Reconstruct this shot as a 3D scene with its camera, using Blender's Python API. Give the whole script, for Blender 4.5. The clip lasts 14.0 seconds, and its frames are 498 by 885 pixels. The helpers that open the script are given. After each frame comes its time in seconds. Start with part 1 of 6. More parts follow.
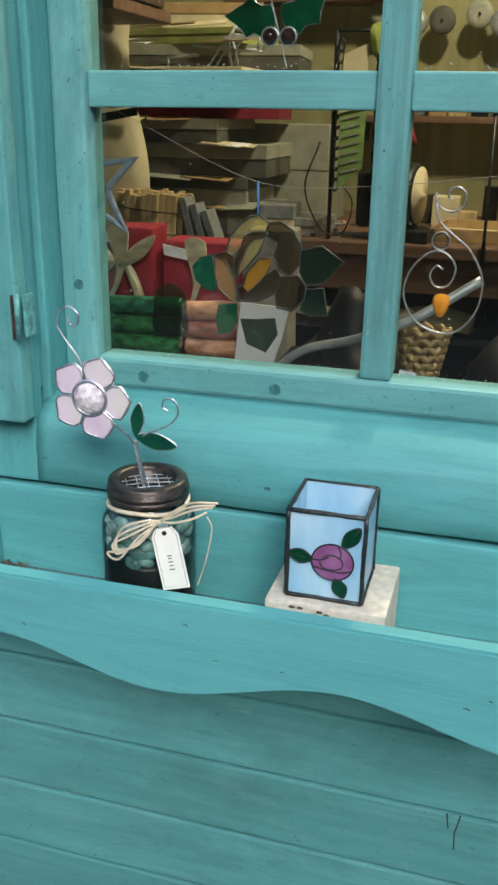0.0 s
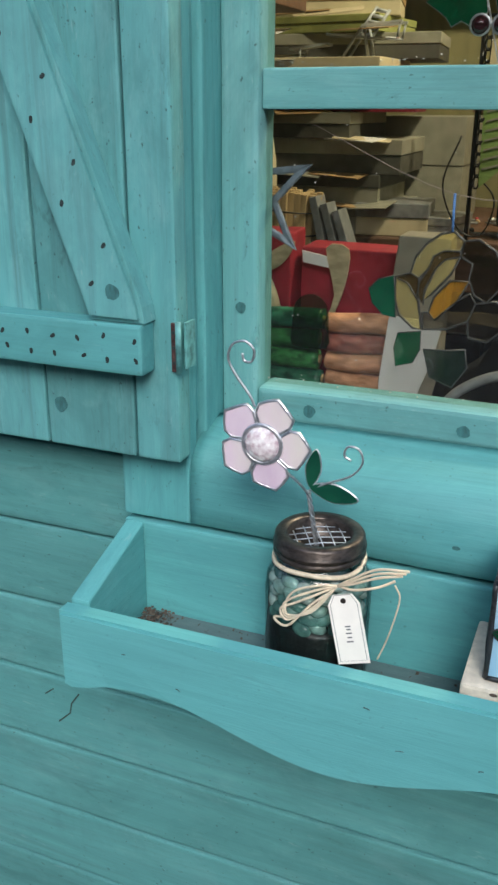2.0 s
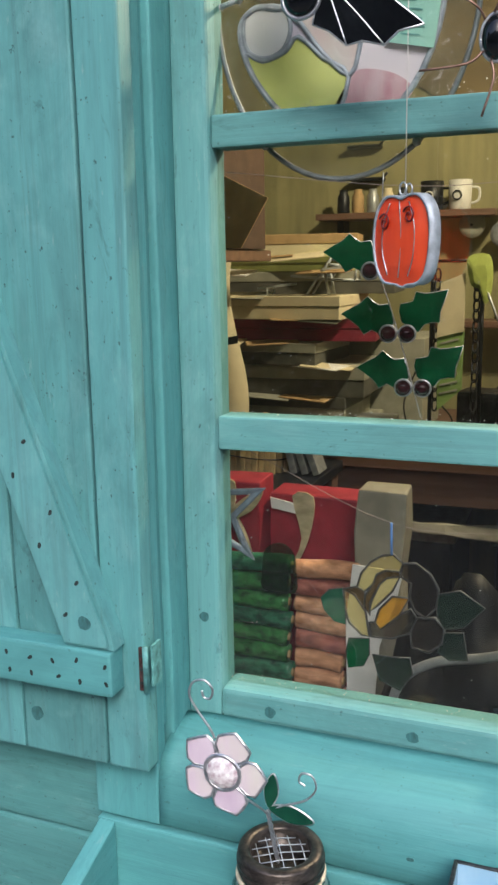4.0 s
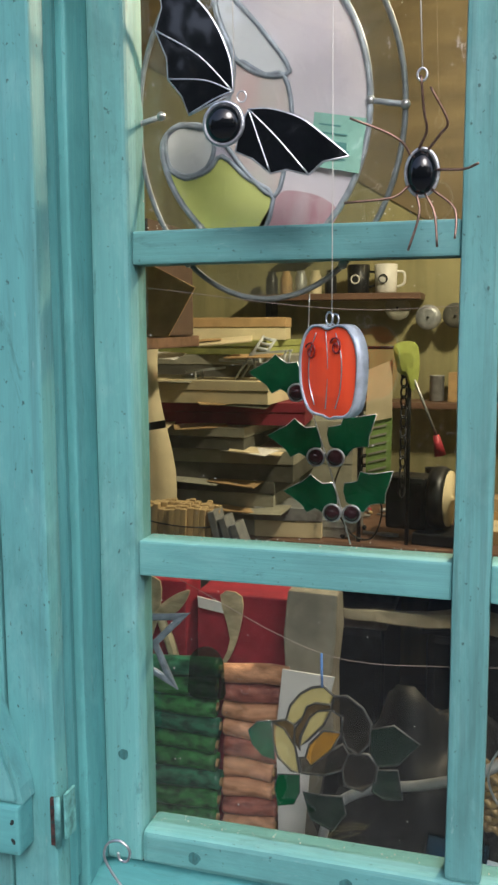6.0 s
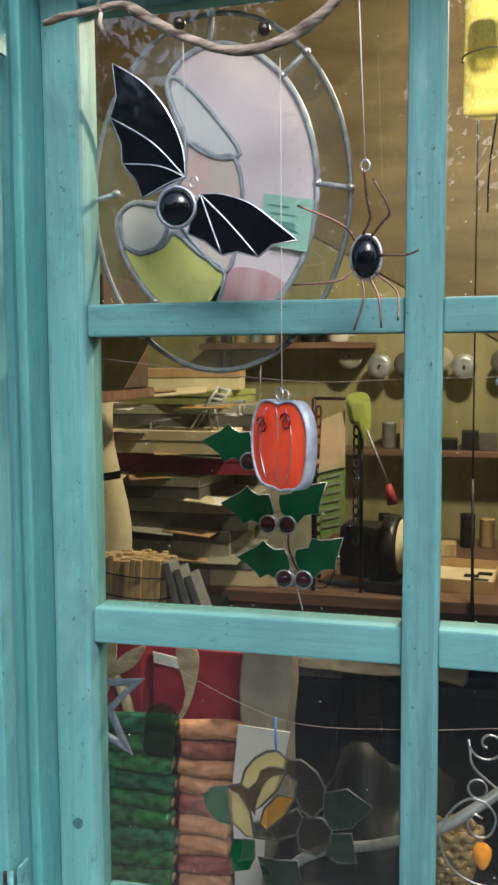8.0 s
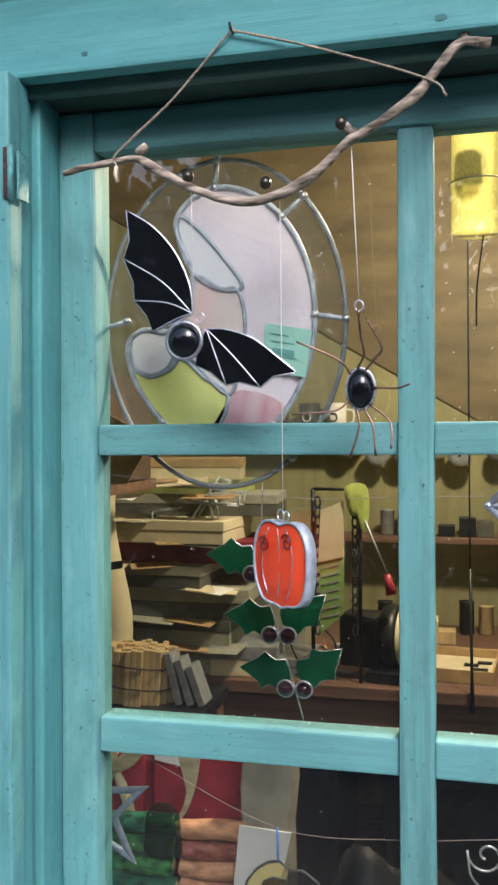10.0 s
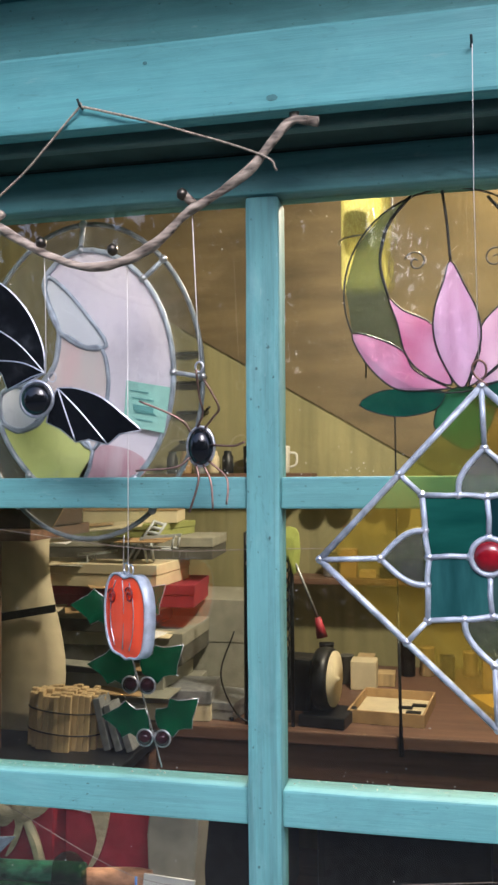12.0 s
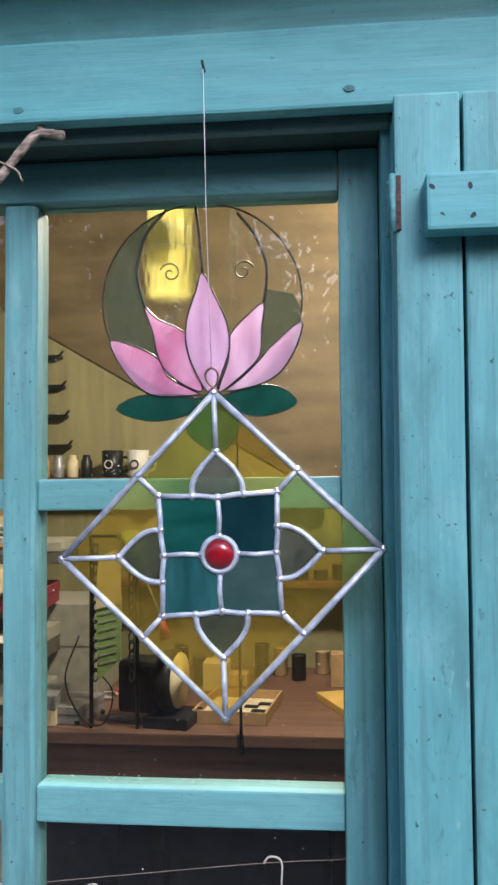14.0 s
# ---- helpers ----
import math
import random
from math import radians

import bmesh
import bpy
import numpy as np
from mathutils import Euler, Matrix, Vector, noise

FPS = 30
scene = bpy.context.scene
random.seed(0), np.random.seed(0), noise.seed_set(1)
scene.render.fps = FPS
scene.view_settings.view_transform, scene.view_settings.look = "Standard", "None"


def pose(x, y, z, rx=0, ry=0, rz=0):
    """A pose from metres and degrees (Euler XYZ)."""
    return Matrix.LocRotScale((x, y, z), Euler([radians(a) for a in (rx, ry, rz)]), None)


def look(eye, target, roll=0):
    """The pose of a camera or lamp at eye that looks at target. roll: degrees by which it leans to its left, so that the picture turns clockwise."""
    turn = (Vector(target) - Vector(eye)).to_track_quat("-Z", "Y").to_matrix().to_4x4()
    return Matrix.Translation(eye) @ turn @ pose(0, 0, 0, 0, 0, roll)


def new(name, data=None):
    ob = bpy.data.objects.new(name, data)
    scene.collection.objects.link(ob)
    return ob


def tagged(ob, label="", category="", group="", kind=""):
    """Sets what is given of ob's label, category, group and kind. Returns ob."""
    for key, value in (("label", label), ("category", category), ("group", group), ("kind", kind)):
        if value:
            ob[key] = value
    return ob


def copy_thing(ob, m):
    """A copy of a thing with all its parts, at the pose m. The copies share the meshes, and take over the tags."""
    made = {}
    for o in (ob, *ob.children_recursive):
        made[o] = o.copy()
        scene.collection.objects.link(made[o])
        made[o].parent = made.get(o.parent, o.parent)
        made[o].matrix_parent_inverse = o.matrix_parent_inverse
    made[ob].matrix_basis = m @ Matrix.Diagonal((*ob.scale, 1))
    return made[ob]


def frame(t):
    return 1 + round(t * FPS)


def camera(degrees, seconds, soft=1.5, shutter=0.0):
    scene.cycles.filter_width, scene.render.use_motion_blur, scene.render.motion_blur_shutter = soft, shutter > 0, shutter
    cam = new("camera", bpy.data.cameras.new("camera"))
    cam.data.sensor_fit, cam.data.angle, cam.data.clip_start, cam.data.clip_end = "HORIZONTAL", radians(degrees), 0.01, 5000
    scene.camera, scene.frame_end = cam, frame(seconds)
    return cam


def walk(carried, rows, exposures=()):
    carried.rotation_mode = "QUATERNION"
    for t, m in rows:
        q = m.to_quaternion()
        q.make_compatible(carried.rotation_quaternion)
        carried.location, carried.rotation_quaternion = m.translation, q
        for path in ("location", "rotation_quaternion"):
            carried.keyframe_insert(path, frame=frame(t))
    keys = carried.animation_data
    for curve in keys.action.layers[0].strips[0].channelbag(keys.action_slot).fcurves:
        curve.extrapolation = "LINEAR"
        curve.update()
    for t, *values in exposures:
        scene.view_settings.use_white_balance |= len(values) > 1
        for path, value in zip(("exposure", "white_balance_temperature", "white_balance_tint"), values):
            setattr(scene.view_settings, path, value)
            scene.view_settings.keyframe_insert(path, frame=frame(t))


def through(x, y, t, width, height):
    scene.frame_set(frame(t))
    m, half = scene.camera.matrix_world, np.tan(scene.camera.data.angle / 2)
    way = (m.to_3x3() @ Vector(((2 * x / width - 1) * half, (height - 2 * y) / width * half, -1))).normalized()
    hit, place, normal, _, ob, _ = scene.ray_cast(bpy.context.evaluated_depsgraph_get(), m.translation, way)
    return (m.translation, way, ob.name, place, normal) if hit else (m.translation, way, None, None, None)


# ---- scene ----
cam = camera(31.8, 14.0, soft=2.6)
METRES, EYE, TILT, LEAN, TURN = 0.75, 1.35, 0.0, 0.0, 15.9
ROWS = [
    (0.0, 0.0, 0.0, 0.0, 0.33, -20.42, -0.88),
    (0.5, -0.0013, 0.0301, -0.0059, 4.86, -20.7, -1.43),
    (1.0, -0.0223, 0.0669, -0.0153, 6.51, -20.9, -1.04),
    (1.5, -0.0812, 0.1212, -0.0106, 6.37, -21.15, -0.54),
    (2.0, -0.1108, 0.1424, 0.0142, 6.25, -21.16, -0.22),
    (2.5, -0.1079, 0.1414, 0.0739, 6.19, -20.91, -0.14),
    (3.0, -0.0988, 0.1364, 0.1444, 5.74, -17.27, 0.29),
    (3.5, -0.0835, 0.1224, 0.1939, 5.48, -13.9, 1.01),
    (4.0, -0.0714, 0.1079, 0.238, 5.12, -11.5, 0.88),
    (6.5, -0.0652, 0.177, 0.3114, -0.67, -7.01, 0.21),
    (7.0, -0.0595, 0.1652, 0.322, -1.68, -6.35, 0.25),
    (7.5, -0.0602, 0.1581, 0.3293, -2.09, -5.8, 0.21),
    (10.0, -0.0682, 0.0999, 0.392, -2.31, -0.14, 0.27),
    (10.5, -0.0549, 0.086, 0.3948, -2.15, 0.96, 0.27),
    (11.0, -0.0277, 0.0758, 0.4005, -2.14, 1.31, 0.3),
    (11.5, 0.0289, 0.0634, 0.41, -2.29, 2.01, 0.29),
    (12.0, 0.0793, 0.0564, 0.4108, -3.56, 2.32, 0.32),
    (12.5, 0.1209, 0.0433, 0.4133, -4.96, 2.57, 0.46),
    (13.0, 0.1511, 0.0291, 0.4126, -6.79, 2.63, 0.42),
    (13.5, 0.1865, 0.0254, 0.407, -7.36, 2.61, 0.35),
    (14.0, 0.2458, -0.0016, 0.4067, -10.06, 2.59, 0.44),
]
walk(cam, [(t, pose(0, 0, EYE, TILT, LEAN, TURN) @ pose(METRES * x, METRES * y, METRES * z, 90 + pitch, roll, yaw)) for t, x, y, z, yaw, pitch, roll in ROWS],
     [(0.0, 0.51, 5800, 6), (2.5, 0.52, 5900, 10), (4.0, 0.64, 6000, 12), (7.5, 0.56, 5850, 12), (10.0, 0.76, 5750, 15), (14.0, 0.78, 5450, 22)])

# ---- light ----
world = bpy.data.worlds.new("sky")
scene.world = world
world.use_nodes = True
wn = world.node_tree.nodes
sky = wn.new("ShaderNodeTexSky")
sky.sky_type = "NISHITA"
sky.sun_disc = False
sky.sun_elevation, sky.sun_rotation = radians(39), radians(156)
sky.air_density, sky.dust_density = 1.0, 4.0
world.node_tree.links.new(sky.outputs[0], wn["Background"].inputs[0])
wn["Background"].inputs[1].default_value = 0.15
sun = new("sun", bpy.data.lights.new("sun", "SUN"))
sun.data.energy, sun.data.angle, sun.data.color = 1.2, radians(25), (1.0, 0.96, 0.9)
sun.matrix_world = look((1.7, -3.0, 4.5), (0, 0.8, 1.2))


# ---- materials ----
def mat(name, base, rough=0.6, metal=0.0, var=0.12, scale=(30, 30, 30), bump=0.0, bscale=None, spec=0.5, second=None, trans=0.0, ior=1.45, emit=None, detail=6.0):
    """A principled material whose colour drifts between darker and lighter shades over noise at two scales."""
    m = bpy.data.materials.new(name)
    m.use_nodes = True
    nt = m.node_tree
    n, l = nt.nodes, nt.links
    p = n["Principled BSDF"]
    p.inputs["Roughness"].default_value = rough
    p.inputs["Metallic"].default_value = metal
    p.inputs["Specular IOR Level"].default_value = spec
    p.inputs["IOR"].default_value = ior
    p.inputs["Transmission Weight"].default_value = trans
    co = n.new("ShaderNodeTexCoord")
    mp = n.new("ShaderNodeMapping")
    mp.inputs["Scale"].default_value = scale
    l.new(co.outputs["Object"], mp.inputs[0])
    no = n.new("ShaderNodeTexNoise")
    no.inputs["Scale"].default_value = 1.0
    no.inputs["Detail"].default_value = detail
    l.new(mp.outputs[0], no.inputs["Vector"])
    ra = n.new("ShaderNodeValToRGB")
    second = second or base
    ra.color_ramp.elements[0].position, ra.color_ramp.elements[1].position = 0.3, 0.72
    ra.color_ramp.elements[0].color = (*[c * (1 - var) for c in base], 1)
    ra.color_ramp.elements[1].color = (*[min(1, c * (1 + var)) for c in second], 1)
    l.new(no.outputs["Fac"], ra.inputs[0])
    big = n.new("ShaderNodeTexNoise")
    big.inputs["Scale"].default_value = 7.0
    big.inputs["Detail"].default_value = 3.0
    l.new(co.outputs["Object"], big.inputs["Vector"])
    mr = n.new("ShaderNodeMapRange")
    mr.inputs[3].default_value, mr.inputs[4].default_value = 1 - var * 0.8, 1 + var * 0.8
    l.new(big.outputs["Fac"], mr.inputs[0])
    mx = n.new("ShaderNodeVectorMath")
    mx.operation = "SCALE"
    l.new(ra.outputs[0], mx.inputs[0])
    l.new(mr.outputs[0], mx.inputs["Scale"])
    l.new(mx.outputs[0], p.inputs["Base Color"])
    if bump:
        b = n.new("ShaderNodeBump")
        b.inputs["Strength"].default_value, b.inputs["Distance"].default_value = bump, 0.002
        l.new(no.outputs["Fac"], b.inputs["Height"])
        l.new(b.outputs[0], p.inputs["Normal"])
    if emit:
        p.inputs["Emission Color"].default_value = (*base, 1)
        p.inputs["Emission Strength"].default_value = emit
    return m


def paint(name, axis, base=(0.098, 0.330, 0.338), worn=0.7):
    """Weathered teal stain on softwood: long grain streaks, thin and dark patches, rubbed pale edges."""
    m = bpy.data.materials.new(name)
    m.use_nodes = True
    nt = m.node_tree
    n, l = nt.nodes, nt.links
    p = n["Principled BSDF"]
    p.inputs["Roughness"].default_value = 0.58
    p.inputs["Specular IOR Level"].default_value = 0.35
    co = n.new("ShaderNodeTexCoord")
    info = n.new("ShaderNodeObjectInfo")
    add = n.new("ShaderNodeVectorMath")
    add.operation = "MULTIPLY_ADD"
    add.inputs[1].default_value = (1, 1, 1)
    sh = n.new("ShaderNodeMath")
    sh.operation = "MULTIPLY"
    sh.inputs[1].default_value = 37.0
    l.new(info.outputs["Random"], sh.inputs[0])
    l.new(co.outputs["Object"], add.inputs[0])
    l.new(sh.outputs[0], add.inputs[2])

    def noise_tex(along, across, detail, rough, dist=0.0):
        mp = n.new("ShaderNodeMapping")
        mp.inputs["Scale"].default_value = [along if a == axis else across for a in "xyz"]
        l.new(add.outputs[0], mp.inputs[0])
        t = n.new("ShaderNodeTexNoise")
        t.inputs["Scale"].default_value, t.inputs["Detail"].default_value = 1.0, detail
        t.inputs["Roughness"].default_value, t.inputs["Distortion"].default_value = rough, dist
        l.new(mp.outputs[0], t.inputs["Vector"])
        return t

    grain = noise_tex(12, 300, 5, 0.65, 0.4)
    band = noise_tex(3.5, 34, 5, 0.62, 1.2)
    patch = noise_tex(5, 11, 7, 0.7, 0.6)
    fleck = noise_tex(30, 120, 3, 0.7)

    def ramp(src, a, b, lo, hi):
        r = n.new("ShaderNodeMapRange")
        r.inputs[1].default_value, r.inputs[2].default_value = a, b
        r.inputs[3].default_value, r.inputs[4].default_value = lo, hi
        l.new(src.outputs["Fac"], r.inputs[0])
        return r

    def mix(kind, fac, a, b):
        x = n.new("ShaderNodeMix")
        x.data_type, x.blend_type = "RGBA", kind
        for sock, v in ((x.inputs[0], fac), (x.inputs[6], a), (x.inputs[7], b)):
            if hasattr(v, "node"):
                l.new(v, sock)
            else:
                sock.default_value = v
        return x.outputs[2]

    lightc = [min(1, c * 1.12 + 0.008) for c in base]
    darkc = [base[0] * 0.66, base[1] * 0.62, base[2] * 0.62]
    c = mix("MIX", ramp(band, 0.36, 0.68, 0, 1).outputs[0], (*[v * 0.92 for v in base], 1), (*lightc, 1))
    c = mix("MIX", ramp(patch, 0.46, 0.68, 0, 0.55 * worn).outputs[0], c, (*darkc, 1))
    rub = noise_tex(11, 26, 5, 0.7, 0.5)
    c = mix("MIX", ramp(rub, 0.52, 0.72, 0, 0.4 * worn).outputs[0], c, (base[0] * 1.5 + 0.04, base[1] * 1.25 + 0.02, base[2] * 1.25 + 0.02, 1))
    stain = noise_tex(16, 60, 4, 0.75, 1.0)
    c = mix("MIX", ramp(stain, 0.60, 0.72, 0, 0.5 * worn).outputs[0], c, (0.05, 0.14, 0.14, 1))
    c = mix("MIX", ramp(grain, 0.5, 0.8, 0, 0.34).outputs[0], c, (*[v * 0.62 for v in base], 1))
    mildew = noise_tex(150, 210, 2, 0.6)
    c = mix("MIX", ramp(mildew, 0.68, 0.75, 0, 0.6 * worn).outputs[0], c, (0.025, 0.06, 0.06, 1))
    streak = noise_tex(1.6, 48, 5, 0.7, 0.7)
    c = mix("MIX", ramp(streak, 0.50, 0.66, 0, max(0.0, worn - 0.55) * 0.75).outputs[0], c, (base[0] * 0.62, base[1] * 0.5, base[2] * 0.5, 1))
    c = mix("MIX", ramp(fleck, 0.66, 0.74, 0, 0.3 * worn).outputs[0], c, (0.30, 0.44, 0.42, 1))
    geo = n.new("ShaderNodeNewGeometry")
    edge = n.new("ShaderNodeMapRange")
    edge.inputs[1].default_value, edge.inputs[2].default_value = 0.53, 0.6
    edge.inputs[3].default_value, edge.inputs[4].default_value = 0.0, 0.22
    l.new(geo.outputs["Pointiness"], edge.inputs[0])
    c = mix("MIX", edge.outputs[0], c, (*[min(1, v * 1.5 + 0.04) for v in base], 1))
    tone = n.new("ShaderNodeMapRange")
    tone.inputs[3].default_value, tone.inputs[4].default_value = 0.88, 1.1
    l.new(info.outputs["Random"], tone.inputs[0])
    sc = n.new("ShaderNodeVectorMath")
    sc.operation = "SCALE"
    l.new(c, sc.inputs[0])
    l.new(tone.outputs[0], sc.inputs["Scale"])
    l.new(sc.outputs[0], p.inputs["Base Color"])
    rr = ramp(patch, 0.3, 0.7, 0.48, 0.72)
    l.new(rr.outputs[0], p.inputs["Roughness"])
    b = n.new("ShaderNodeBump")
    b.inputs["Strength"].default_value, b.inputs["Distance"].default_value = 0.35, 0.0012
    hsum = n.new("ShaderNodeMath")
    l.new(grain.outputs["Fac"], hsum.inputs[0])
    l.new(band.outputs["Fac"], hsum.inputs[1])
    l.new(hsum.outputs[0], b.inputs["Height"])
    l.new(b.outputs[0], p.inputs["Normal"])
    return m


PAINT_X, PAINT_Y, PAINT_Z = paint("teal_paint_x", "x", worn=0.6), paint("teal_paint_y", "y", worn=0.7), paint("teal_paint_z", "z", worn=0.9)
WALL_PAINT = paint("teal_wall_paint", "x", (0.098, 0.300, 0.296), 0.9)
SHUT_PAINT = paint("weathered_shutter_paint", "z", (0.108, 0.322, 0.328), 1.35)
SASH_X, SASH_Z = paint("sash_paint_x", "x", (0.118, 0.318, 0.318), 1.0), paint("sash_paint_z", "z", (0.112, 0.300, 0.300), 1.3)
BOX_PAINT = paint("window_box_paint", "x", (0.105, 0.360, 0.372), 0.35)
# Darker teal for the head bead: shade under the lintel put into colour.
HEAD_SHADE = paint("head_shade_paint", "x", (0.062, 0.125, 0.112), 1.0)
KNOT = mat("knot", (0.045, 0.15, 0.155), 0.7, var=0.35, scale=(260, 260, 90))
# Near-black: shade inside cracks, joints and the window head, put into the colour.
SHADE = mat("dark_gap_shade", (0.03, 0.058, 0.05), 0.9, var=0.3)
NAIL = mat("nail_rust", (0.03, 0.045, 0.045), 0.7, metal=0.4, var=0.4, scale=(300, 300, 300))


def glass(name, tint=(1, 1, 1), rough=0.0, bump=0.0, body=None, milk=0.0):
    """Thin clear pane: mostly see-through, with a real mirror reflection that grows at a slant."""
    m = bpy.data.materials.new(name)
    m.use_nodes = True
    n, l = m.node_tree.nodes, m.node_tree.links
    n.remove(n["Principled BSDF"])
    t, g, f, x = n.new("ShaderNodeBsdfTransparent"), n.new("ShaderNodeBsdfGlossy"), n.new("ShaderNodeFresnel"), n.new("ShaderNodeMixShader")
    t.inputs[0].default_value = (*tint, 1)
    g.inputs["Roughness"].default_value = rough
    f.inputs[0].default_value = 1.55
    k = n.new("ShaderNodeMath")
    k.operation = "MULTIPLY"
    k.inputs[1].default_value = 1.1
    l.new(f.outputs[0], k.inputs[0])
    l.new(k.outputs[0], x.inputs[0])
    through_glass = t.outputs[0]
    if body:
        d, tr, y, yy = n.new("ShaderNodeBsdfDiffuse"), n.new("ShaderNodeBsdfTranslucent"), n.new("ShaderNodeMixShader"), n.new("ShaderNodeMixShader")
        st, rp = n.new("ShaderNodeTexNoise"), n.new("ShaderNodeValToRGB")
        st.inputs["Scale"].default_value, st.inputs["Detail"].default_value = 28, 4
        rp.color_ramp.elements[0].position, rp.color_ramp.elements[1].position = 0.3, 0.7
        rp.color_ramp.elements[0].color, rp.color_ramp.elements[1].color = (*[c * 0.7 for c in body], 1), (*[min(1, c * 1.25) for c in body], 1)
        l.new(st.outputs["Fac"], rp.inputs[0])
        l.new(rp.outputs[0], d.inputs[0])
        l.new(rp.outputs[0], tr.inputs[0])
        yy.inputs[0].default_value, y.inputs[0].default_value = 0.5, milk
        l.new(d.outputs[0], yy.inputs[1])
        l.new(tr.outputs[0], yy.inputs[2])
        l.new(t.outputs[0], y.inputs[1])
        l.new(yy.outputs[0], y.inputs[2])
        through_glass = y.outputs[0]
    l.new(through_glass, x.inputs[1])
    l.new(g.outputs[0], x.inputs[2])
    l.new(x.outputs[0], n["Material Output"].inputs[0])
    if bump:
        no, b = n.new("ShaderNodeTexNoise"), n.new("ShaderNodeBump")
        no.inputs["Scale"].default_value = 40
        b.inputs["Strength"].default_value, b.inputs["Distance"].default_value = bump, 0.004
        l.new(no.outputs["Fac"], b.inputs["Height"])
        l.new(b.outputs[0], g.inputs["Normal"])
    return m


PANE = glass("window_glass", (0.96, 0.97, 0.96), 0.0, 0.0, (0.45, 0.45, 0.4), 0.005)


# ---- mesh helpers ----
def link_mesh(name, verts, faces, material, smooth=False):
    me = bpy.data.meshes.new(name)
    me.from_pydata([tuple(v) for v in verts], [], faces)
    me.materials.append(material)
    if smooth:
        for q in me.polygons:
            q.use_smooth = True
    me.update()
    return me


def part(name, bm, material, parent=None, label="", smooth=False):
    """Links a bmesh, or a mesh, as one object under a thing or a part."""
    if isinstance(bm, bpy.types.Mesh):
        me = bm
    else:
        me = bpy.data.meshes.new(name)
        bmesh.ops.recalc_face_normals(bm, faces=bm.faces[:])
        bm.to_mesh(me)
        bm.free()
        me.materials.append(material)
        if smooth:
            for q in me.polygons:
                q.use_smooth = True
    ob = new(name, me)
    if parent:
        ob.parent = parent
    if label:
        ob["label"] = label
    return ob


def thing(name, label, category, group="", kind="", at=(0, 0, 0)):
    ob = new(name)
    ob.location = at
    ob.empty_display_size = 0.02
    return tagged(ob, label, category, group, kind)


def block(x0, x1, y0, y1, z0, z1, bevel=0.002, seg=2):
    bm = bmesh.new()
    bmesh.ops.create_cube(bm, size=1)
    for v in bm.verts:
        v.co = ((x0 + x1) / 2 + v.co.x * (x1 - x0), (y0 + y1) / 2 + v.co.y * (y1 - y0), (z0 + z1) / 2 + v.co.z * (z1 - z0))
    if bevel:
        bmesh.ops.bevel(bm, geom=bm.edges[:], offset=bevel, segments=seg, affect="EDGES", profile=0.6)
    return bm


def plank(x0, x1, y0, y1, z0, z1, bevel=0.002, axis="x", wob=0.0008):
    """A board with slightly uneven faces along its length."""
    bm = block(x0, x1, y0, y1, z0, z1, bevel, 2)
    i = "xyz".index(axis)
    cuts = max(2, int((max(x1 - x0, z1 - z0, y1 - y0)) / 0.06))
    lo, hi = (x0, y0, z0)[i], (x1, y1, z1)[i]
    for k in range(1, cuts):
        co, no = Vector((0, 0, 0)), Vector((0, 0, 0))
        co[i], no[i] = lo + (hi - lo) * k / cuts, 1
        bmesh.ops.bisect_plane(bm, geom=bm.verts[:] + bm.edges[:] + bm.faces[:], plane_co=co, plane_no=no)
    for v in bm.verts:
        v.co += Vector((noise.noise(v.co * 9), noise.noise(v.co * 9 + Vector((5, 5, 5))), noise.noise(v.co * 9 + Vector((9, 2, 7))))) * wob
    return bm


def smooth_line(pts, per=6, closed=False):
    """Catmull-Rom through the points."""
    p = [Vector(q) for q in pts]
    n, out = len(p), []
    for i in range(n if closed else n - 1):
        a, b, c, d = (p[(i - 1) % n] if closed or i else p[0] * 2 - p[1]), p[i], p[(i + 1) % n], (p[(i + 2) % n] if closed or i + 2 < n else p[-1] * 2 - p[-2])
        for k in range(per):
            t = k / per
            out.append(0.5 * (2 * b + (c - a) * t + (2 * a - 5 * b + 4 * c - d) * t * t + (3 * b - a - 3 * c + d) * t ** 3))
    if not closed:
        out.append(p[-1])
    return out


def tube(pts, r, seg=6, closed=False, lump=0.0, seed=0):
    """A round bar along points; r may be a number or a function of 0..1."""
    pts = [Vector(q) for q in pts]
    n = len(pts)
    verts, faces = [], []
    up = Vector((0.03, 1, 0.07)).normalized()
    for i, q in enumerate(pts):
        d = (pts[(i + 1) % n] - pts[i - 1]) if closed or 0 < i < n - 1 else (pts[1] - pts[0] if i == 0 else pts[-1] - pts[-2])
        d = d.normalized() if d.length > 1e-9 else Vector((1, 0, 0))
        u = up - d * up.dot(d)
        if u.length < 0.05:
            u = Vector((1, 0, 0.1)) - d * d.dot(Vector((1, 0, 0.1)))
        u.normalize()
        w = d.cross(u)
        rr = r(i / max(1, n - 1)) if callable(r) else r
        for k in range(seg):
            a = 2 * math.pi * k / seg
            o = u * math.cos(a) + w * math.sin(a)
            f = 1 + (lump * noise.noise(q * 60 + o * 1.5 + Vector((seed, 0, 0))) if lump else 0)
            verts.append(q + o * rr * f)
    for i in range(n if closed else n - 1):
        j = (i + 1) % n
        for k in range(seg):
            faces.append((i * seg + k, i * seg + (k + 1) % seg, j * seg + (k + 1) % seg, j * seg + k))
    if not closed:
        faces.append(tuple(range(seg))[::-1])
        faces.append(tuple((n - 1) * seg + k for k in range(seg)))
    return verts, faces


def wire(name, pts, r, material, parent, seg=6, closed=False, label="", lump=0.0):
    v, f = tube(pts, r, seg, closed, lump)
    return part(name, link_mesh(name, v, f, material, True), material, parent, label)


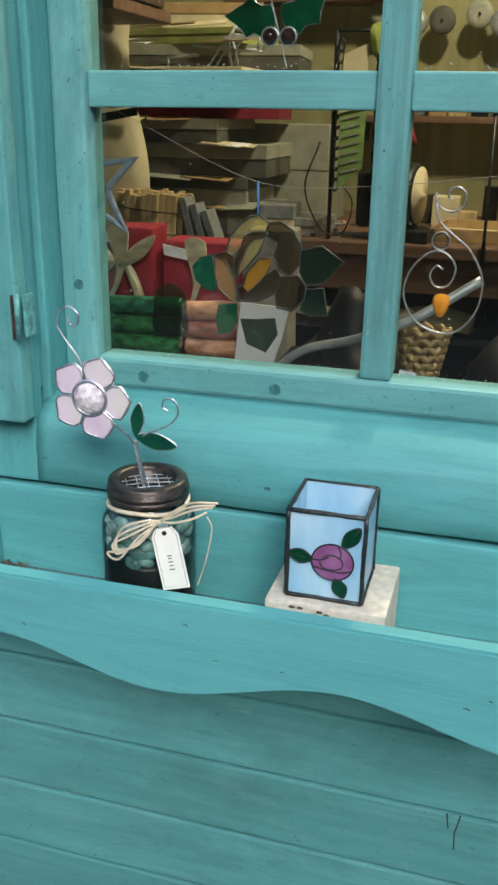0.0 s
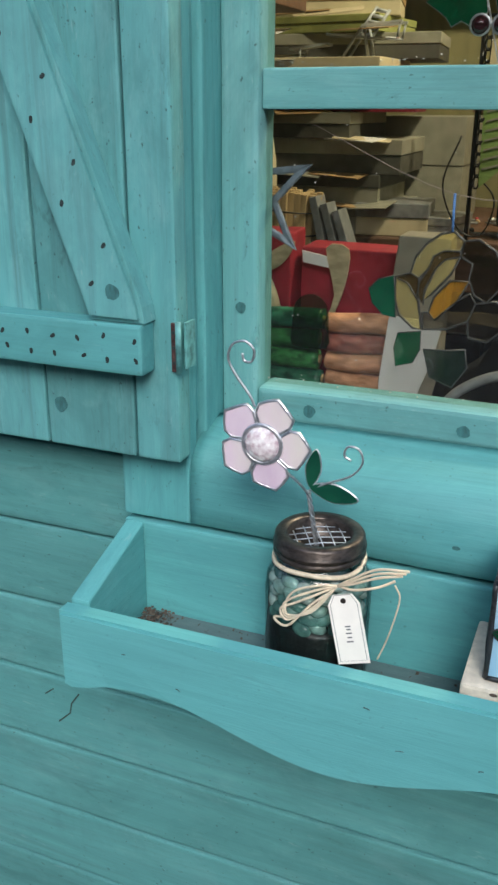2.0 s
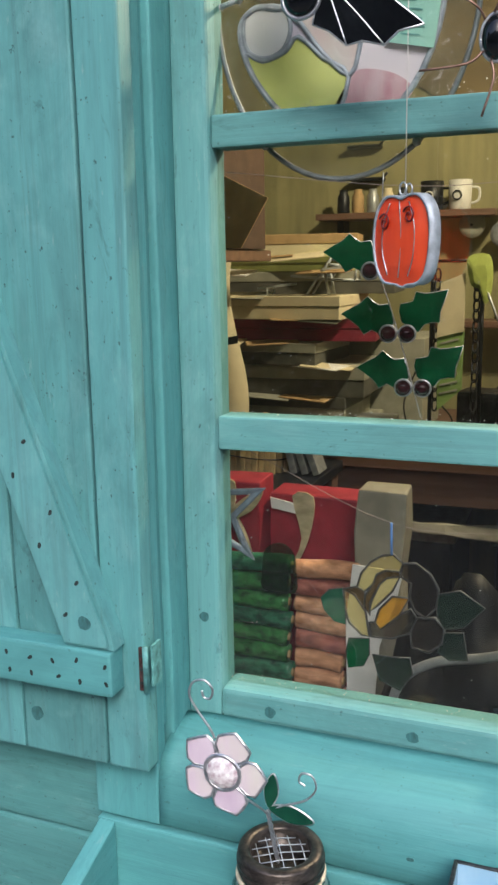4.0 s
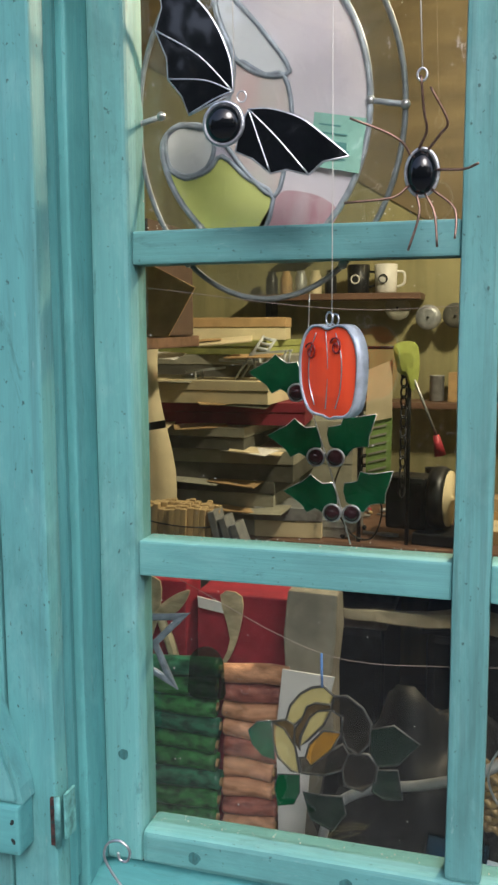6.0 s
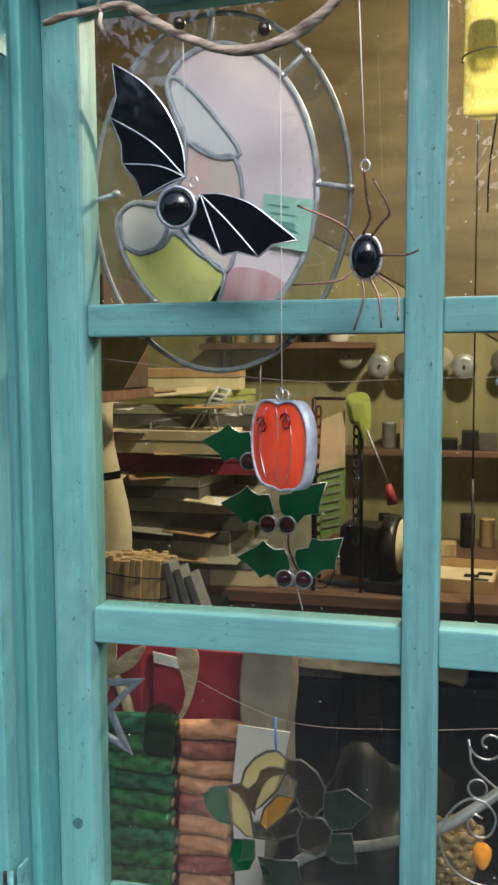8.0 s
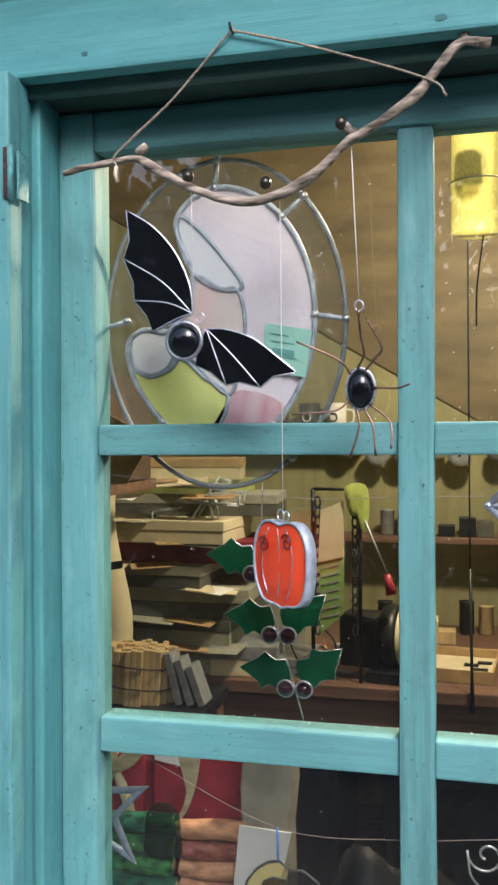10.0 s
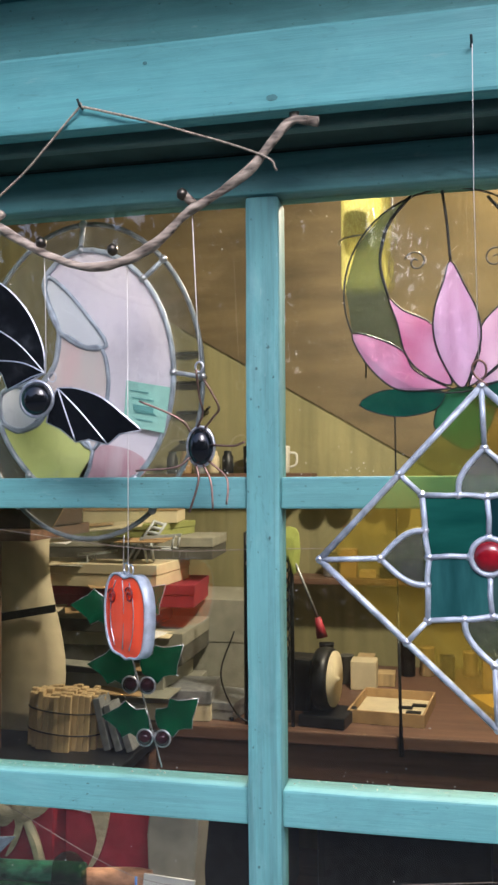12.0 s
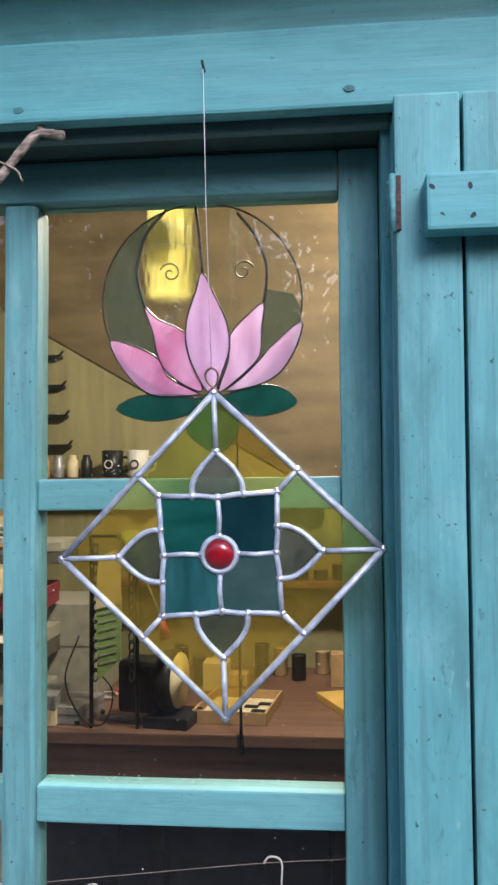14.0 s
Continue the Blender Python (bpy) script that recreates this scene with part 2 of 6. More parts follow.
def slab(pts, y0, y1, swell=0.0):
    """A flat piece cut to an outline in x and z, from y0 to y1; swell bulges its front."""
    bm = bmesh.new()
    a = [bm.verts.new((p[0], y0, p[1])) for p in pts]
    b = [bm.verts.new((p[0], y1, p[1])) for p in pts]
    n = len(pts)
    bm.faces.new(b)
    if swell:
        cx, cz = sum(p[0] for p in pts) / n, sum(p[1] for p in pts) / n
        c = bm.verts.new((cx, y0 - swell, cz))
        m = [bm.verts.new(((p[0] * 0.55 + cx * 0.45), y0 - swell * 0.8, (p[1] * 0.55 + cz * 0.45))) for p in pts]
        for i in range(n):
            bm.faces.new((a[i], a[(i + 1) % n], m[(i + 1) % n], m[i]))
            bm.faces.new((m[i], m[(i + 1) % n], c))
    else:
        bm.faces.new(a[::-1])
    for i in range(n):
        bm.faces.new((a[i], b[i], b[(i + 1) % n], a[(i + 1) % n]))
    return bm


def lathe(prof, centre, seg=40, axis="z"):
    """A turned shape from (radius, height) pairs."""
    verts, faces = [], []
    for r, h in prof:
        for k in range(seg):
            a = 2 * math.pi * k / seg
            o = (r * math.cos(a), r * math.sin(a), h)
            o = o if axis == "z" else (h, o[0], o[1]) if axis == "x" else (o[0], h, o[1])
            verts.append(Vector(centre) + Vector(o))
    for i in range(len(prof) - 1):
        for k in range(seg):
            faces.append((i * seg + k, i * seg + (k + 1) % seg, (i + 1) * seg + (k + 1) % seg, (i + 1) * seg + k))
    faces.append(tuple(range(seg))[::-1])
    faces.append(tuple((len(prof) - 1) * seg + k for k in range(seg)))
    return verts, faces


def turned(name, prof, centre, material, parent, seg=40, axis="z", label=""):
    v, f = lathe(prof, centre, seg, axis)
    return part(name, link_mesh(name, v, f, material, True), material, parent, label)


def rusted(name, x, z, y, r, parent, rnd):
    """A driven nail head with two short splits in the paint beside it."""
    a = rnd.uniform(0.6, 2.4)
    pts = []
    for k in range(12):
        t = 2 * math.pi * k / 12
        q = r * (1.0 + 0.9 * max(0.0, math.cos(t - a)) ** 3 + 0.7 * max(0.0, math.cos(t - a - 2.9)) ** 4 + rnd.uniform(-0.15, 0.15))
        pts.append((x + q * math.cos(t), z + q * math.sin(t)))
    return part(name, slab(pts, y - 0.0003, y + 0.001), NAIL, parent)


def disc(name, x, y, z, rx, rz, material, parent, seed=0):
    """A small uneven mark, a hair proud of a face that looks to the front."""
    pts = []
    for k in range(14):
        a = 2 * math.pi * k / 14
        q = 1 + 0.25 * noise.noise(Vector((math.cos(a) * 1.5, math.sin(a) * 1.5, seed + x * 50)))
        pts.append((x + rx * q * math.cos(a), z + rz * q * math.sin(a)))
    return part(name, slab(pts, y - 0.0003, y + 0.001), material, parent)


# ---- the shed front ----
WX0, WX1, WTOP = -2.3, 1.7, 2.78
OX0, OX1, OZ0, OZ1 = -0.436, 0.226, 1.078, 1.957
wall = thing("wall_front", "weathered teal board wall of the shed", "wall", kind="structure")
course = 0.0945
z = 0.479 - 5 * course
while z < WTOP - 0.02:
    spans = [(WX0, WX1)]
    if z + course > 1.0 and z < 1.98:
        spans = [(WX0, -0.45), (0.235, WX1)]
    for a, b in spans:
        bm = plank(a, b, 0.757, 0.777, z + 0.0017, z + course - 0.0017, 0.0034)
        part("plank", bm, WALL_PAINT, wall)
    z += course
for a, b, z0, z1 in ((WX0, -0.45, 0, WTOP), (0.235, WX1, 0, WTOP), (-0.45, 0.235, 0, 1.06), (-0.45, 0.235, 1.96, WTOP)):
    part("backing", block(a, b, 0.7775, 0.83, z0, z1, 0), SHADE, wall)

for x, z, pts in ((-0.5866, 0.7471, ((0.0, 0.0), (-0.011, -0.016), (-0.014, -0.030), (-0.030, -0.046))), (0.02, 0.65, ((0.0013, 0.0175), (-0.003, -0.006), (-0.0018, -0.028))), (0.0072, 0.6646, ((0, 0.002), (0.0028, -0.016))), (-0.62, 0.745, ((0, 0), (-0.012, -0.010)))):
    v, f = tube([(x + a, 0.7572, z + b) for a, b in pts], 0.0011, 5)
    part("crack", link_mesh("crack", v, f, SHADE), SHADE, wall)
trim = thing("trim", "teal painted boards framing the window", "window trim", kind="structure")
HB = 1.9445
lintel = part("lintel", plank(-0.86, 0.66, 0.738, 0.7565, 1.9535, 2.021, 0.003), PAINT_X, trim)
# Head bead and jamb take dark colours for the shade below the lintel.
part("head_bead", plank(-0.4372, 0.2222, 0.7568, 0.7685, HB, HB + 0.016, 0.0025), HEAD_SHADE, trim)
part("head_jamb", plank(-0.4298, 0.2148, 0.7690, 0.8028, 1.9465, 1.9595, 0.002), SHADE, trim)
part("side_board", plank(-0.504, -0.4345, 0.738, 0.7565, 0.995, 1.952, 0.0025, "z"), PAINT_Z, trim)
part("side_board", plank(0.231, 0.30, 0.738, 0.7565, 0.995, 1.952, 0.0025, "z"), PAINT_Z, trim)
prof = [(0.7565, 0.995), (0.740, 0.995), (0.738, 0.997), (0.738, 1.015), (0.7385, 1.028), (0.741, 1.042), (0.746, 1.054), (0.754, 1.064), (0.765, 1.072), (0.779, 1.079), (0.793, 1.084), (0.8025, 1.0865), (0.8025, 1.060), (0.7565, 1.030)]
vs, fs, nx = [], [], 56
for i in range(nx + 1):
    x = -0.4343 + 0.6651 * i / nx
    for b, c in prof:
        e = max(0.0, 1 - min(x + 0.4343, 0.2308 - x) / 0.03)
        e = e * e * (3 - 2 * e) * max(0.0, min(1.0, (1.090 - c) / 0.05))
        q = Vector((x, b + (min(b, 0.7405) - b) * e, c))
        vs.append(q + Vector((0, noise.noise(q * 11), noise.noise(q * 9 + Vector((3, 3, 3))))) * 0.0009)
m = len(prof)
for i in range(nx):
    for k in range(m):
        fs.append((i * m + k, i * m + (k + 1) % m, (i + 1) * m + (k + 1) % m, (i + 1) * m + k))
fs += [tuple(range(m))[::-1], tuple(nx * m + k for k in range(m))]
apron = part("apron_board", link_mesh("apron_board", vs, fs, PAINT_X, True), PAINT_X, trim)
part("back_board", plank(-0.504, 0.30, 0.737, 0.7565, 0.885, 0.9895, 0.0025), PAINT_X, trim)
for s, xa in ((1, -0.4302), (-1, 0.2152)):
    part("jamb", plank(min(xa, xa - s * 0.0148), max(xa, xa - s * 0.0148), 0.768, 0.83, 1.062, 1.9575, 0.003, "z"), PAINT_Z, trim)
    xb = xa - s * 0.0075
    part("stop_bead", plank(min(xb, xb - s * 0.0072), max(xb, xb - s * 0.0072), 0.746, 0.7677, 1.088, HB - 0.0005, 0.003, "z"), PAINT_Z, trim)
for x, z, rx in ((-0.374, 1.968, 0.003), (-0.083, 1.964, 0.0045), (0.19, 1.968, 0.0045), (-0.19, 2.004, 0.002)):
    disc("knot", x, 0.7375, z, rx, rx * 0.6, KNOT, lintel)
for x, z, rx in ((-0.191, 1.020, 0.0035), (-0.10, 1.022, 0.006), (-0.29, 1.013, 0.003)):
    disc("knot", x, 0.7375, z, rx, rx * 0.5, KNOT, apron)

# Added block that stops lamp light leaking over the top rail.
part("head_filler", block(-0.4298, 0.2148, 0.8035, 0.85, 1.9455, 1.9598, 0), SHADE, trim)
# Board added out of view to shade the wall above the lintel.
roof = part("roof_overhang", plank(WX0, WX1, 0.608, 0.7565, 2.142, 2.182, 0.003), PAINT_X)
tagged(roof, "unseen teal board that shades the wall above the window", "roof", kind="structure")

# ---- the window ----
window = thing("window_1", "teal timber window with six glass panes", "window", kind="structure")
XS, ZS = ((-0.395, -0.121), (-0.091, 0.18)), ((1.116, 1.357), (1.389, 1.631), (1.659, 1.908))
YF, YB = 0.803, 0.842
frame_part = part("stile", plank(-0.4298, -0.395, YF, YB, 1.084, 1.945, 0.004, "z"), SASH_Z, window)
disc("knot", -0.411, YF - 0.0006, 1.189, 0.005, 0.005, KNOT, frame_part)
part("stile", plank(0.18, 0.2148, YF, YB, 1.084, 1.945, 0.004, "z"), SASH_Z, window)
low = part("bottom_rail", plank(-0.3948, 0.1798, YF, YB, 1.084, 1.116, 0.005), SASH_X, window)
for x in (-0.343, -0.203):
    disc("knot", x, YF - 0.0006, 1.098, 0.006, 0.0055, KNOT, low)
part("top_rail", plank(-0.3948, 0.1798, YF, YB, 1.908, 1.945, 0.004), SASH_X, window)
part("muntin", plank(-0.121, -0.091, YF + 0.002, YB, 1.1165, 1.9075, 0.004, "z"), SASH_Z, window)
for a, b in XS:
    part("glazing_bar", plank(a, b, YF + 0.008, YB, 1.357, 1.389, 0.0022), SASH_X, window)
    part("glazing_bar", plank(a, b, YF + 0.008, YB, 1.631, 1.659, 0.0022), SASH_X, window)
    for z0, z1 in ZS:
        g = part("pane", block(a - 0.004, b + 0.004, 0.8215, 0.8225, z0 - 0.004, z1 + 0.004, 0), PANE, window, "clear glass pane")
        g.visible_shadow = False

rnd = random.Random(61)
SPECK = mat("dry_dirt", (0.5, 0.5, 0.45), 0.9, var=0.2)
vs, fs = [], []
for a, b in XS:
    for z0, z1 in ZS:
        for k in range(70):
            x = rnd.uniform(a + 0.004, b - 0.004)
            zz = z0 + 0.002 + (abs(rnd.gauss(0, 0.004)) if k < 45 else rnd.uniform(0, z1 - z0 - 0.01))
            r, i = rnd.uniform(0.0003, 0.0009), len(vs)
            for q in range(5):
                t = 2 * math.pi * q / 5 + k
                vs.append((x + r * rnd.uniform(0.5, 1.4) * math.cos(t), 0.8211, zz + r * rnd.uniform(0.5, 1.2) * math.sin(t)))
            vs.append((x, 0.8206, zz))
            fs += [(i + q, i + (q + 1) % 5, i + 5) for q in range(5)]
tagged(part("dust_specks", link_mesh("dust_specks", vs, fs, SPECK), SPECK), "pale specks of dirt on the window glass", "dirt", kind="stuff")

# ---- shutters ----
def shutter(s, edge, seed):
    """A ledged and braced shutter folded back on the wall; s is +1 when it reaches to the right of its hinged edge."""
    X = lambda d: edge + s * d
    ob = thing("shutter", "teal plank shutter with ledges, brace and rusty hinges, folded open", "shutter", "window shutters")
    cutsx = [0.0, 0.044, 0.136, 0.23, 0.33] if s < 0 else [0.0, 0.052, 0.144, 0.236, 0.33]
    for i, (a, b) in enumerate(zip(cutsx, cutsx[1:])):
        x0, x1 = sorted((X(a + 0.0012), X(b - 0.0012)))
        pl = part("plank", plank(x0, x1, 0.714, 0.7365, 1.066, 1.951, 0.0025, "z"), SHUT_PAINT, ob)
        if i == 1 and s < 0:
            disc("knot", -0.550, 0.7134, 1.106, 0.0065, 0.0075, KNOT, pl)
    rnd = random.Random(seed)
    for z0 in (1.1495, 1.838):
        x0, x1 = sorted((X(0.022), X(0.318)))
        bt = part("ledge", plank(x0, x1, 0.690, 0.7135, z0, z0 + 0.043, 0.003), PAINT_X, ob)
        for k in range(22):
            d = 0.03 + 0.28 * (k // 2) / 11 + rnd.uniform(-0.004, 0.004)
            rusted("nail", X(d), z0 + (0.012 if k % 2 else 0.029) + rnd.uniform(-0.003, 0.003), 0.690, 0.0016, bt, rnd)
    top = (0.29, 1.838)
    pts = [(X(0.02), 1.1935), (X(0.071), 1.1935), (X(0.30), 1.8375), (X(0.25), 1.8375), (X(0.022), 1.207)]
    bm = slab(pts, 0.690, 0.7135)
    bmesh.ops.bevel(bm, geom=[e for e in bm.edges if abs(e.verts[0].co.y - e.verts[1].co.y) < 1e-6 and e.verts[0].co.y < 0.7], offset=0.004, segments=2, affect="EDGES")
    br = part("brace", bm, SHUT_PAINT, ob)
    for k in range(20):
        t = (k + 0.6) / 20
        off = (0.2 if k % 2 else 0.75)
        rusted("nail", X(0.025 + 0.229 * t + off * 0.045), 1.205 + 0.625 * t, 0.690, 0.0017, br, rnd)
    disc("plug", X(0.047), 0.690, 1.218, 0.0065, 0.0065, KNOT, br)
    for z0 in (1.150, 1.845):
        hg = part("hinge", block(*sorted((X(0.0055), X(-0.001))), 0.7115, 0.7155, z0, z0 + 0.042, 0.0006), RUST, ob, "rusty steel butt hinge with flaking teal paint")
        part("leaf", block(*sorted((X(-0.002), X(-0.0045))), 0.7205, 0.7375, z0 + 0.001, z0 + 0.041, 0.0006), HINGE, hg)
        v, f = tube([(X(-0.0008), 0.7125, z0 - 0.001), (X(-0.0008), 0.7125, z0 + 0.043)], 0.0026, 10)
        part("pin", link_mesh("pin", v, f, HINGE, True), HINGE, hg)
        for k in range(3):
            disc("screw", X(0.0030), 0.7113, z0 + 0.008 + 0.013 * k, 0.0015, 0.0015, NAIL, hg)
    return ob


RUST = mat("hinge_rust", (0.045, 0.018, 0.018), 0.75, metal=0.3, var=0.5, scale=(250, 250, 250), bump=0.4, second=(0.085, 0.045, 0.042))
HINGE = mat("hinge_flaking_paint", (0.07, 0.22, 0.22), 0.6, metal=0.0, var=0.3, scale=(120, 120, 120), bump=0.3, second=(0.12, 0.33, 0.33))
shutter(-1, -0.430, 3)
shutter(1, 0.222, 4)

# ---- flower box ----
# The box floor takes a darker, greyer teal than the other boards.
GREY_TEAL = paint("grey_teal_paint", "x", (0.10, 0.165, 0.17), 1.0)
BX0, BX1 = -0.502, 0.287
fbox = thing("flower_box", "teal window box with a scalloped front board", "planter box")
n = 96
low_pts = []
for i in range(n + 1):
    x = BX0 + (BX1 - BX0) * i / n
    d = min(x - BX0, BX1 - x)
    zz = 0.879 + 0.0155 * math.cos(2 * math.pi * (x + 0.094) / 0.328)
    if d < 0.05:
        zz += (0.881 - zz) * max(0, 1 - d / 0.05) ** 2
    low_pts.append((x, zz))
outline = low_pts + [(BX1, 0.9605), (BX0, 0.9565)]
bm = slab(outline, 0.6150, 0.6335)
bmesh.ops.bevel(bm, geom=[e for e in bm.edges if abs(e.verts[0].co.y - e.verts[1].co.y) < 1e-6], offset=0.0025, segments=2, affect="EDGES")
part("front_board", bm, BOX_PAINT, fbox)
for xa, xb in ((BX0 + 0.001, BX0 + 0.0195), (BX1 - 0.0195, BX1 - 0.001)):
    bm = plank(xa, xb, 0.6338, 0.7365, 0.878, 0.99, 0.0025, "y")
    for v in bm.verts:
        if v.co.z > 0.93:
            v.co.z -= (0.7365 - v.co.y) * 0.30
    part("side_board", bm, PAINT_Y, fbox)
fl = part("floor_board", plank(BX0 + 0.02, BX1 - 0.02, 0.6338, 0.7365, 0.880, 0.895, 0.002), GREY_TEAL, fbox)
rnd = random.Random(44)  # nicks in the front board
for k in range(9):
    x, z = BX0 + 0.03 + (BX1 - BX0 - 0.06) * (k + rnd.random()) / 9, rnd.uniform(0.902, 0.952)
    a = rnd.uniform(-0.5, 0.3)
    w = rnd.uniform(0.0015, 0.0045)
    v, f = tube([(x - w, 0.6149, z - w * a), (x, 0.6149, z + 0.0004), (x + w, 0.6149, z + w * a)], rnd.uniform(0.0003, 0.0005), 5)
    part("nick", link_mesh("nick", v, f, NAIL), NAIL, fbox)

# ---- materials of the glass craft ----
SILVER = mat("solder", (0.62, 0.64, 0.68), 0.32, metal=0.9, var=0.25, scale=(220, 220, 220), bump=0.25)
LEADC = mat("came", (0.40, 0.45, 0.51), 0.5, metal=0.35, var=0.3, scale=(110, 110, 110), bump=0.4)
PATINA = mat("dark_patina", (0.045, 0.05, 0.055), 0.4, metal=0.6, var=0.5, scale=(180, 180, 180), bump=0.3)
COPPER = mat("copper_wire", (0.24, 0.15, 0.12), 0.35, metal=0.9, var=0.3, scale=(200, 200, 200))
THREAD = mat("thread", (0.62, 0.6, 0.55), 0.6, var=0.1)
BLACKG = mat("black_glass", (0.006, 0.007, 0.009), 0.04, var=0.2, spec=0.7)
TWINE = mat("jute_twine", (0.3, 0.25, 0.19), 0.9, var=0.4, scale=(400, 400, 400), bump=0.6)
BARK = mat("driftwood", (0.10, 0.075, 0.055), 0.85, var=0.6, scale=(45, 210, 210), bump=1.0, second=(0.34, 0.28, 0.22))
RAFFIA = mat("raffia", (0.62, 0.54, 0.4), 0.75, var=0.25, scale=(60, 400, 60), bump=0.3)
PAPER = mat("tag_card", (0.8, 0.78, 0.72), 0.8, var=0.05, scale=(60, 60, 60))
INK = mat("ink", (0.16, 0.17, 0.17), 0.8, var=0.2)
BRONZE = mat("bronze_lid", (0.040, 0.036, 0.034), 0.36, metal=0.7, var=0.35, scale=(120, 120, 240), bump=0.3, second=(0.085, 0.07, 0.06))


def opal(name, a, b, scale=(30, 30, 12), through=0.2, rough=0.12):
    """Streaky milk glass that lets some light through."""
    m = mat(name, a, rough, var=0.06, scale=scale, second=b, spec=0.6)
    n, l = m.node_tree.nodes, m.node_tree.links
    p = n["Principled BSDF"]
    src = p.inputs["Base Color"].links[0].from_socket
    t, x = n.new("ShaderNodeBsdfTranslucent"), n.new("ShaderNodeMixShader")
    l.new(src, t.inputs[0])
    x.inputs[0].default_value = through
    l.new(p.outputs[0], x.inputs[1])
    l.new(t.outputs[0], x.inputs[2])
    l.new(x.outputs[0], n["Material Output"].inputs[0])
    return m


PINK = opal("pink_opal", (0.66, 0.50, 0.66), (0.80, 0.72, 0.78))
CREAM = opal("cream_opal", (0.82, 0.80, 0.72), (0.74, 0.60, 0.72))
MOONPINK = opal("moon_pink", (0.80, 0.74, 0.84), (0.90, 0.84, 0.86), (14, 14, 6), 0.06)
MOONRED = opal("moon_rose", (0.64, 0.26, 0.31), (0.86, 0.78, 0.80), (38, 10, 16), 0.06)
MOONWHITE = opal("moon_white", (0.84, 0.87, 0.89), (0.88, 0.89, 0.90), (14, 14, 14), 0.06)
MOONCREAM = opal("moon_cream", (0.86, 0.85, 0.78), (0.86, 0.62, 0.60), (34, 10, 9), 0.06)
LIME = opal("lime_glass", (0.84, 0.90, 0.22), (0.86, 0.90, 0.34), (14, 14, 14), 0.06)
LEAFG = opal("green_glass", (0.006, 0.07, 0.045), (0.012, 0.11, 0.06), (60, 60, 60), 0.3, 0.06)
LEAFB = opal("bright_green_glass", (0.004, 0.06, 0.026), (0.007, 0.10, 0.04), (50, 50, 50), 0.4, 0.06)
BLUEOPAL = opal("blue_opal", (0.36, 0.66, 0.88), (0.68, 0.85, 0.94), (26, 26, 10), 0.3)
PURPLE = opal("purple_glass", (0.24, 0.08, 0.24), (0.40, 0.18, 0.38), (60, 60, 60), 0.25)
ORANGE = opal("orange_glass", (0.90, 0.055, 0.012), (0.94, 0.095, 0.022), (60, 30, 8), 0.08, 0.22)
REDLINE = mat("red_line", (0.18, 0.01, 0.01), 0.3, var=0.2)
TEALG = opal("teal_glass", (0.010, 0.06, 0.065), (0.04, 0.15, 0.145), (60, 25, 12), 0.3, 0.05)
TEALD = opal("deep_teal_glass", (0.006, 0.026, 0.034), (0.012, 0.05, 0.055), (40, 25, 20), 0.3, 0.05)
TEALGR = opal("sea_green_glass", (0.006, 0.06, 0.05), (0.02, 0.13, 0.10), (12, 18, 50), 0.3, 0.05)
TEALG2 = opal("sea_glass", (0.03, 0.085, 0.08), (0.08, 0.15, 0.135), (18, 18, 30), 0.4, 0.05)
REDGEM = mat("red_gem", (0.22, 0.006, 0.012), 0.16, var=0.3, scale=(90, 90, 90), spec=0.8)
PINKGEM = mat("pink_crystal", (0.62, 0.42, 0.50), 0.08, var=0.35, scale=(160, 160, 160), second=(0.9, 0.78, 0.8), spec=0.8)
LOTUSP = opal("lotus_pink", (0.60, 0.38, 0.60), (0.74, 0.60, 0.80), (60, 30, 10), 0.4)
LOTUSD = opal("lotus_deep_pink", (0.64, 0.28, 0.48), (0.73, 0.52, 0.73), (34, 30, 26), 0.4)
LOTUSL = opal("lotus_pale_pink", (0.68, 0.46, 0.66), (0.80, 0.66, 0.82), (70, 30, 12), 0.4)
LOTUSM = opal("lotus_mid_leaf", (0.05, 0.22, 0.13), (0.10, 0.34, 0.20), (40, 30, 30), 0.5)
LOTUSG = opal("lotus_leaf", (0.02, 0.13, 0.11), (0.03, 0.2, 0.13), (30, 30, 30), 0.5)
AMBER = glass("amber_glass", (0.92, 0.85, 0.50), 0.03, 0.12, (0.50, 0.38, 0.08), 0.09)
AMBERG = glass("green_amber_glass", (0.80, 0.84, 0.52), 0.03, 0.12, (0.38, 0.38, 0.10), 0.10)
OLIVEG = glass("olive_glass", (0.36, 0.42, 0.20), 0.03, 0.35, (0.06, 0.09, 0.03), 0.15)
SEEDY = glass("seedy_clear_glass", (0.88, 0.89, 0.86), 0.05, 0.05, (0.42, 0.44, 0.40), 0.06)
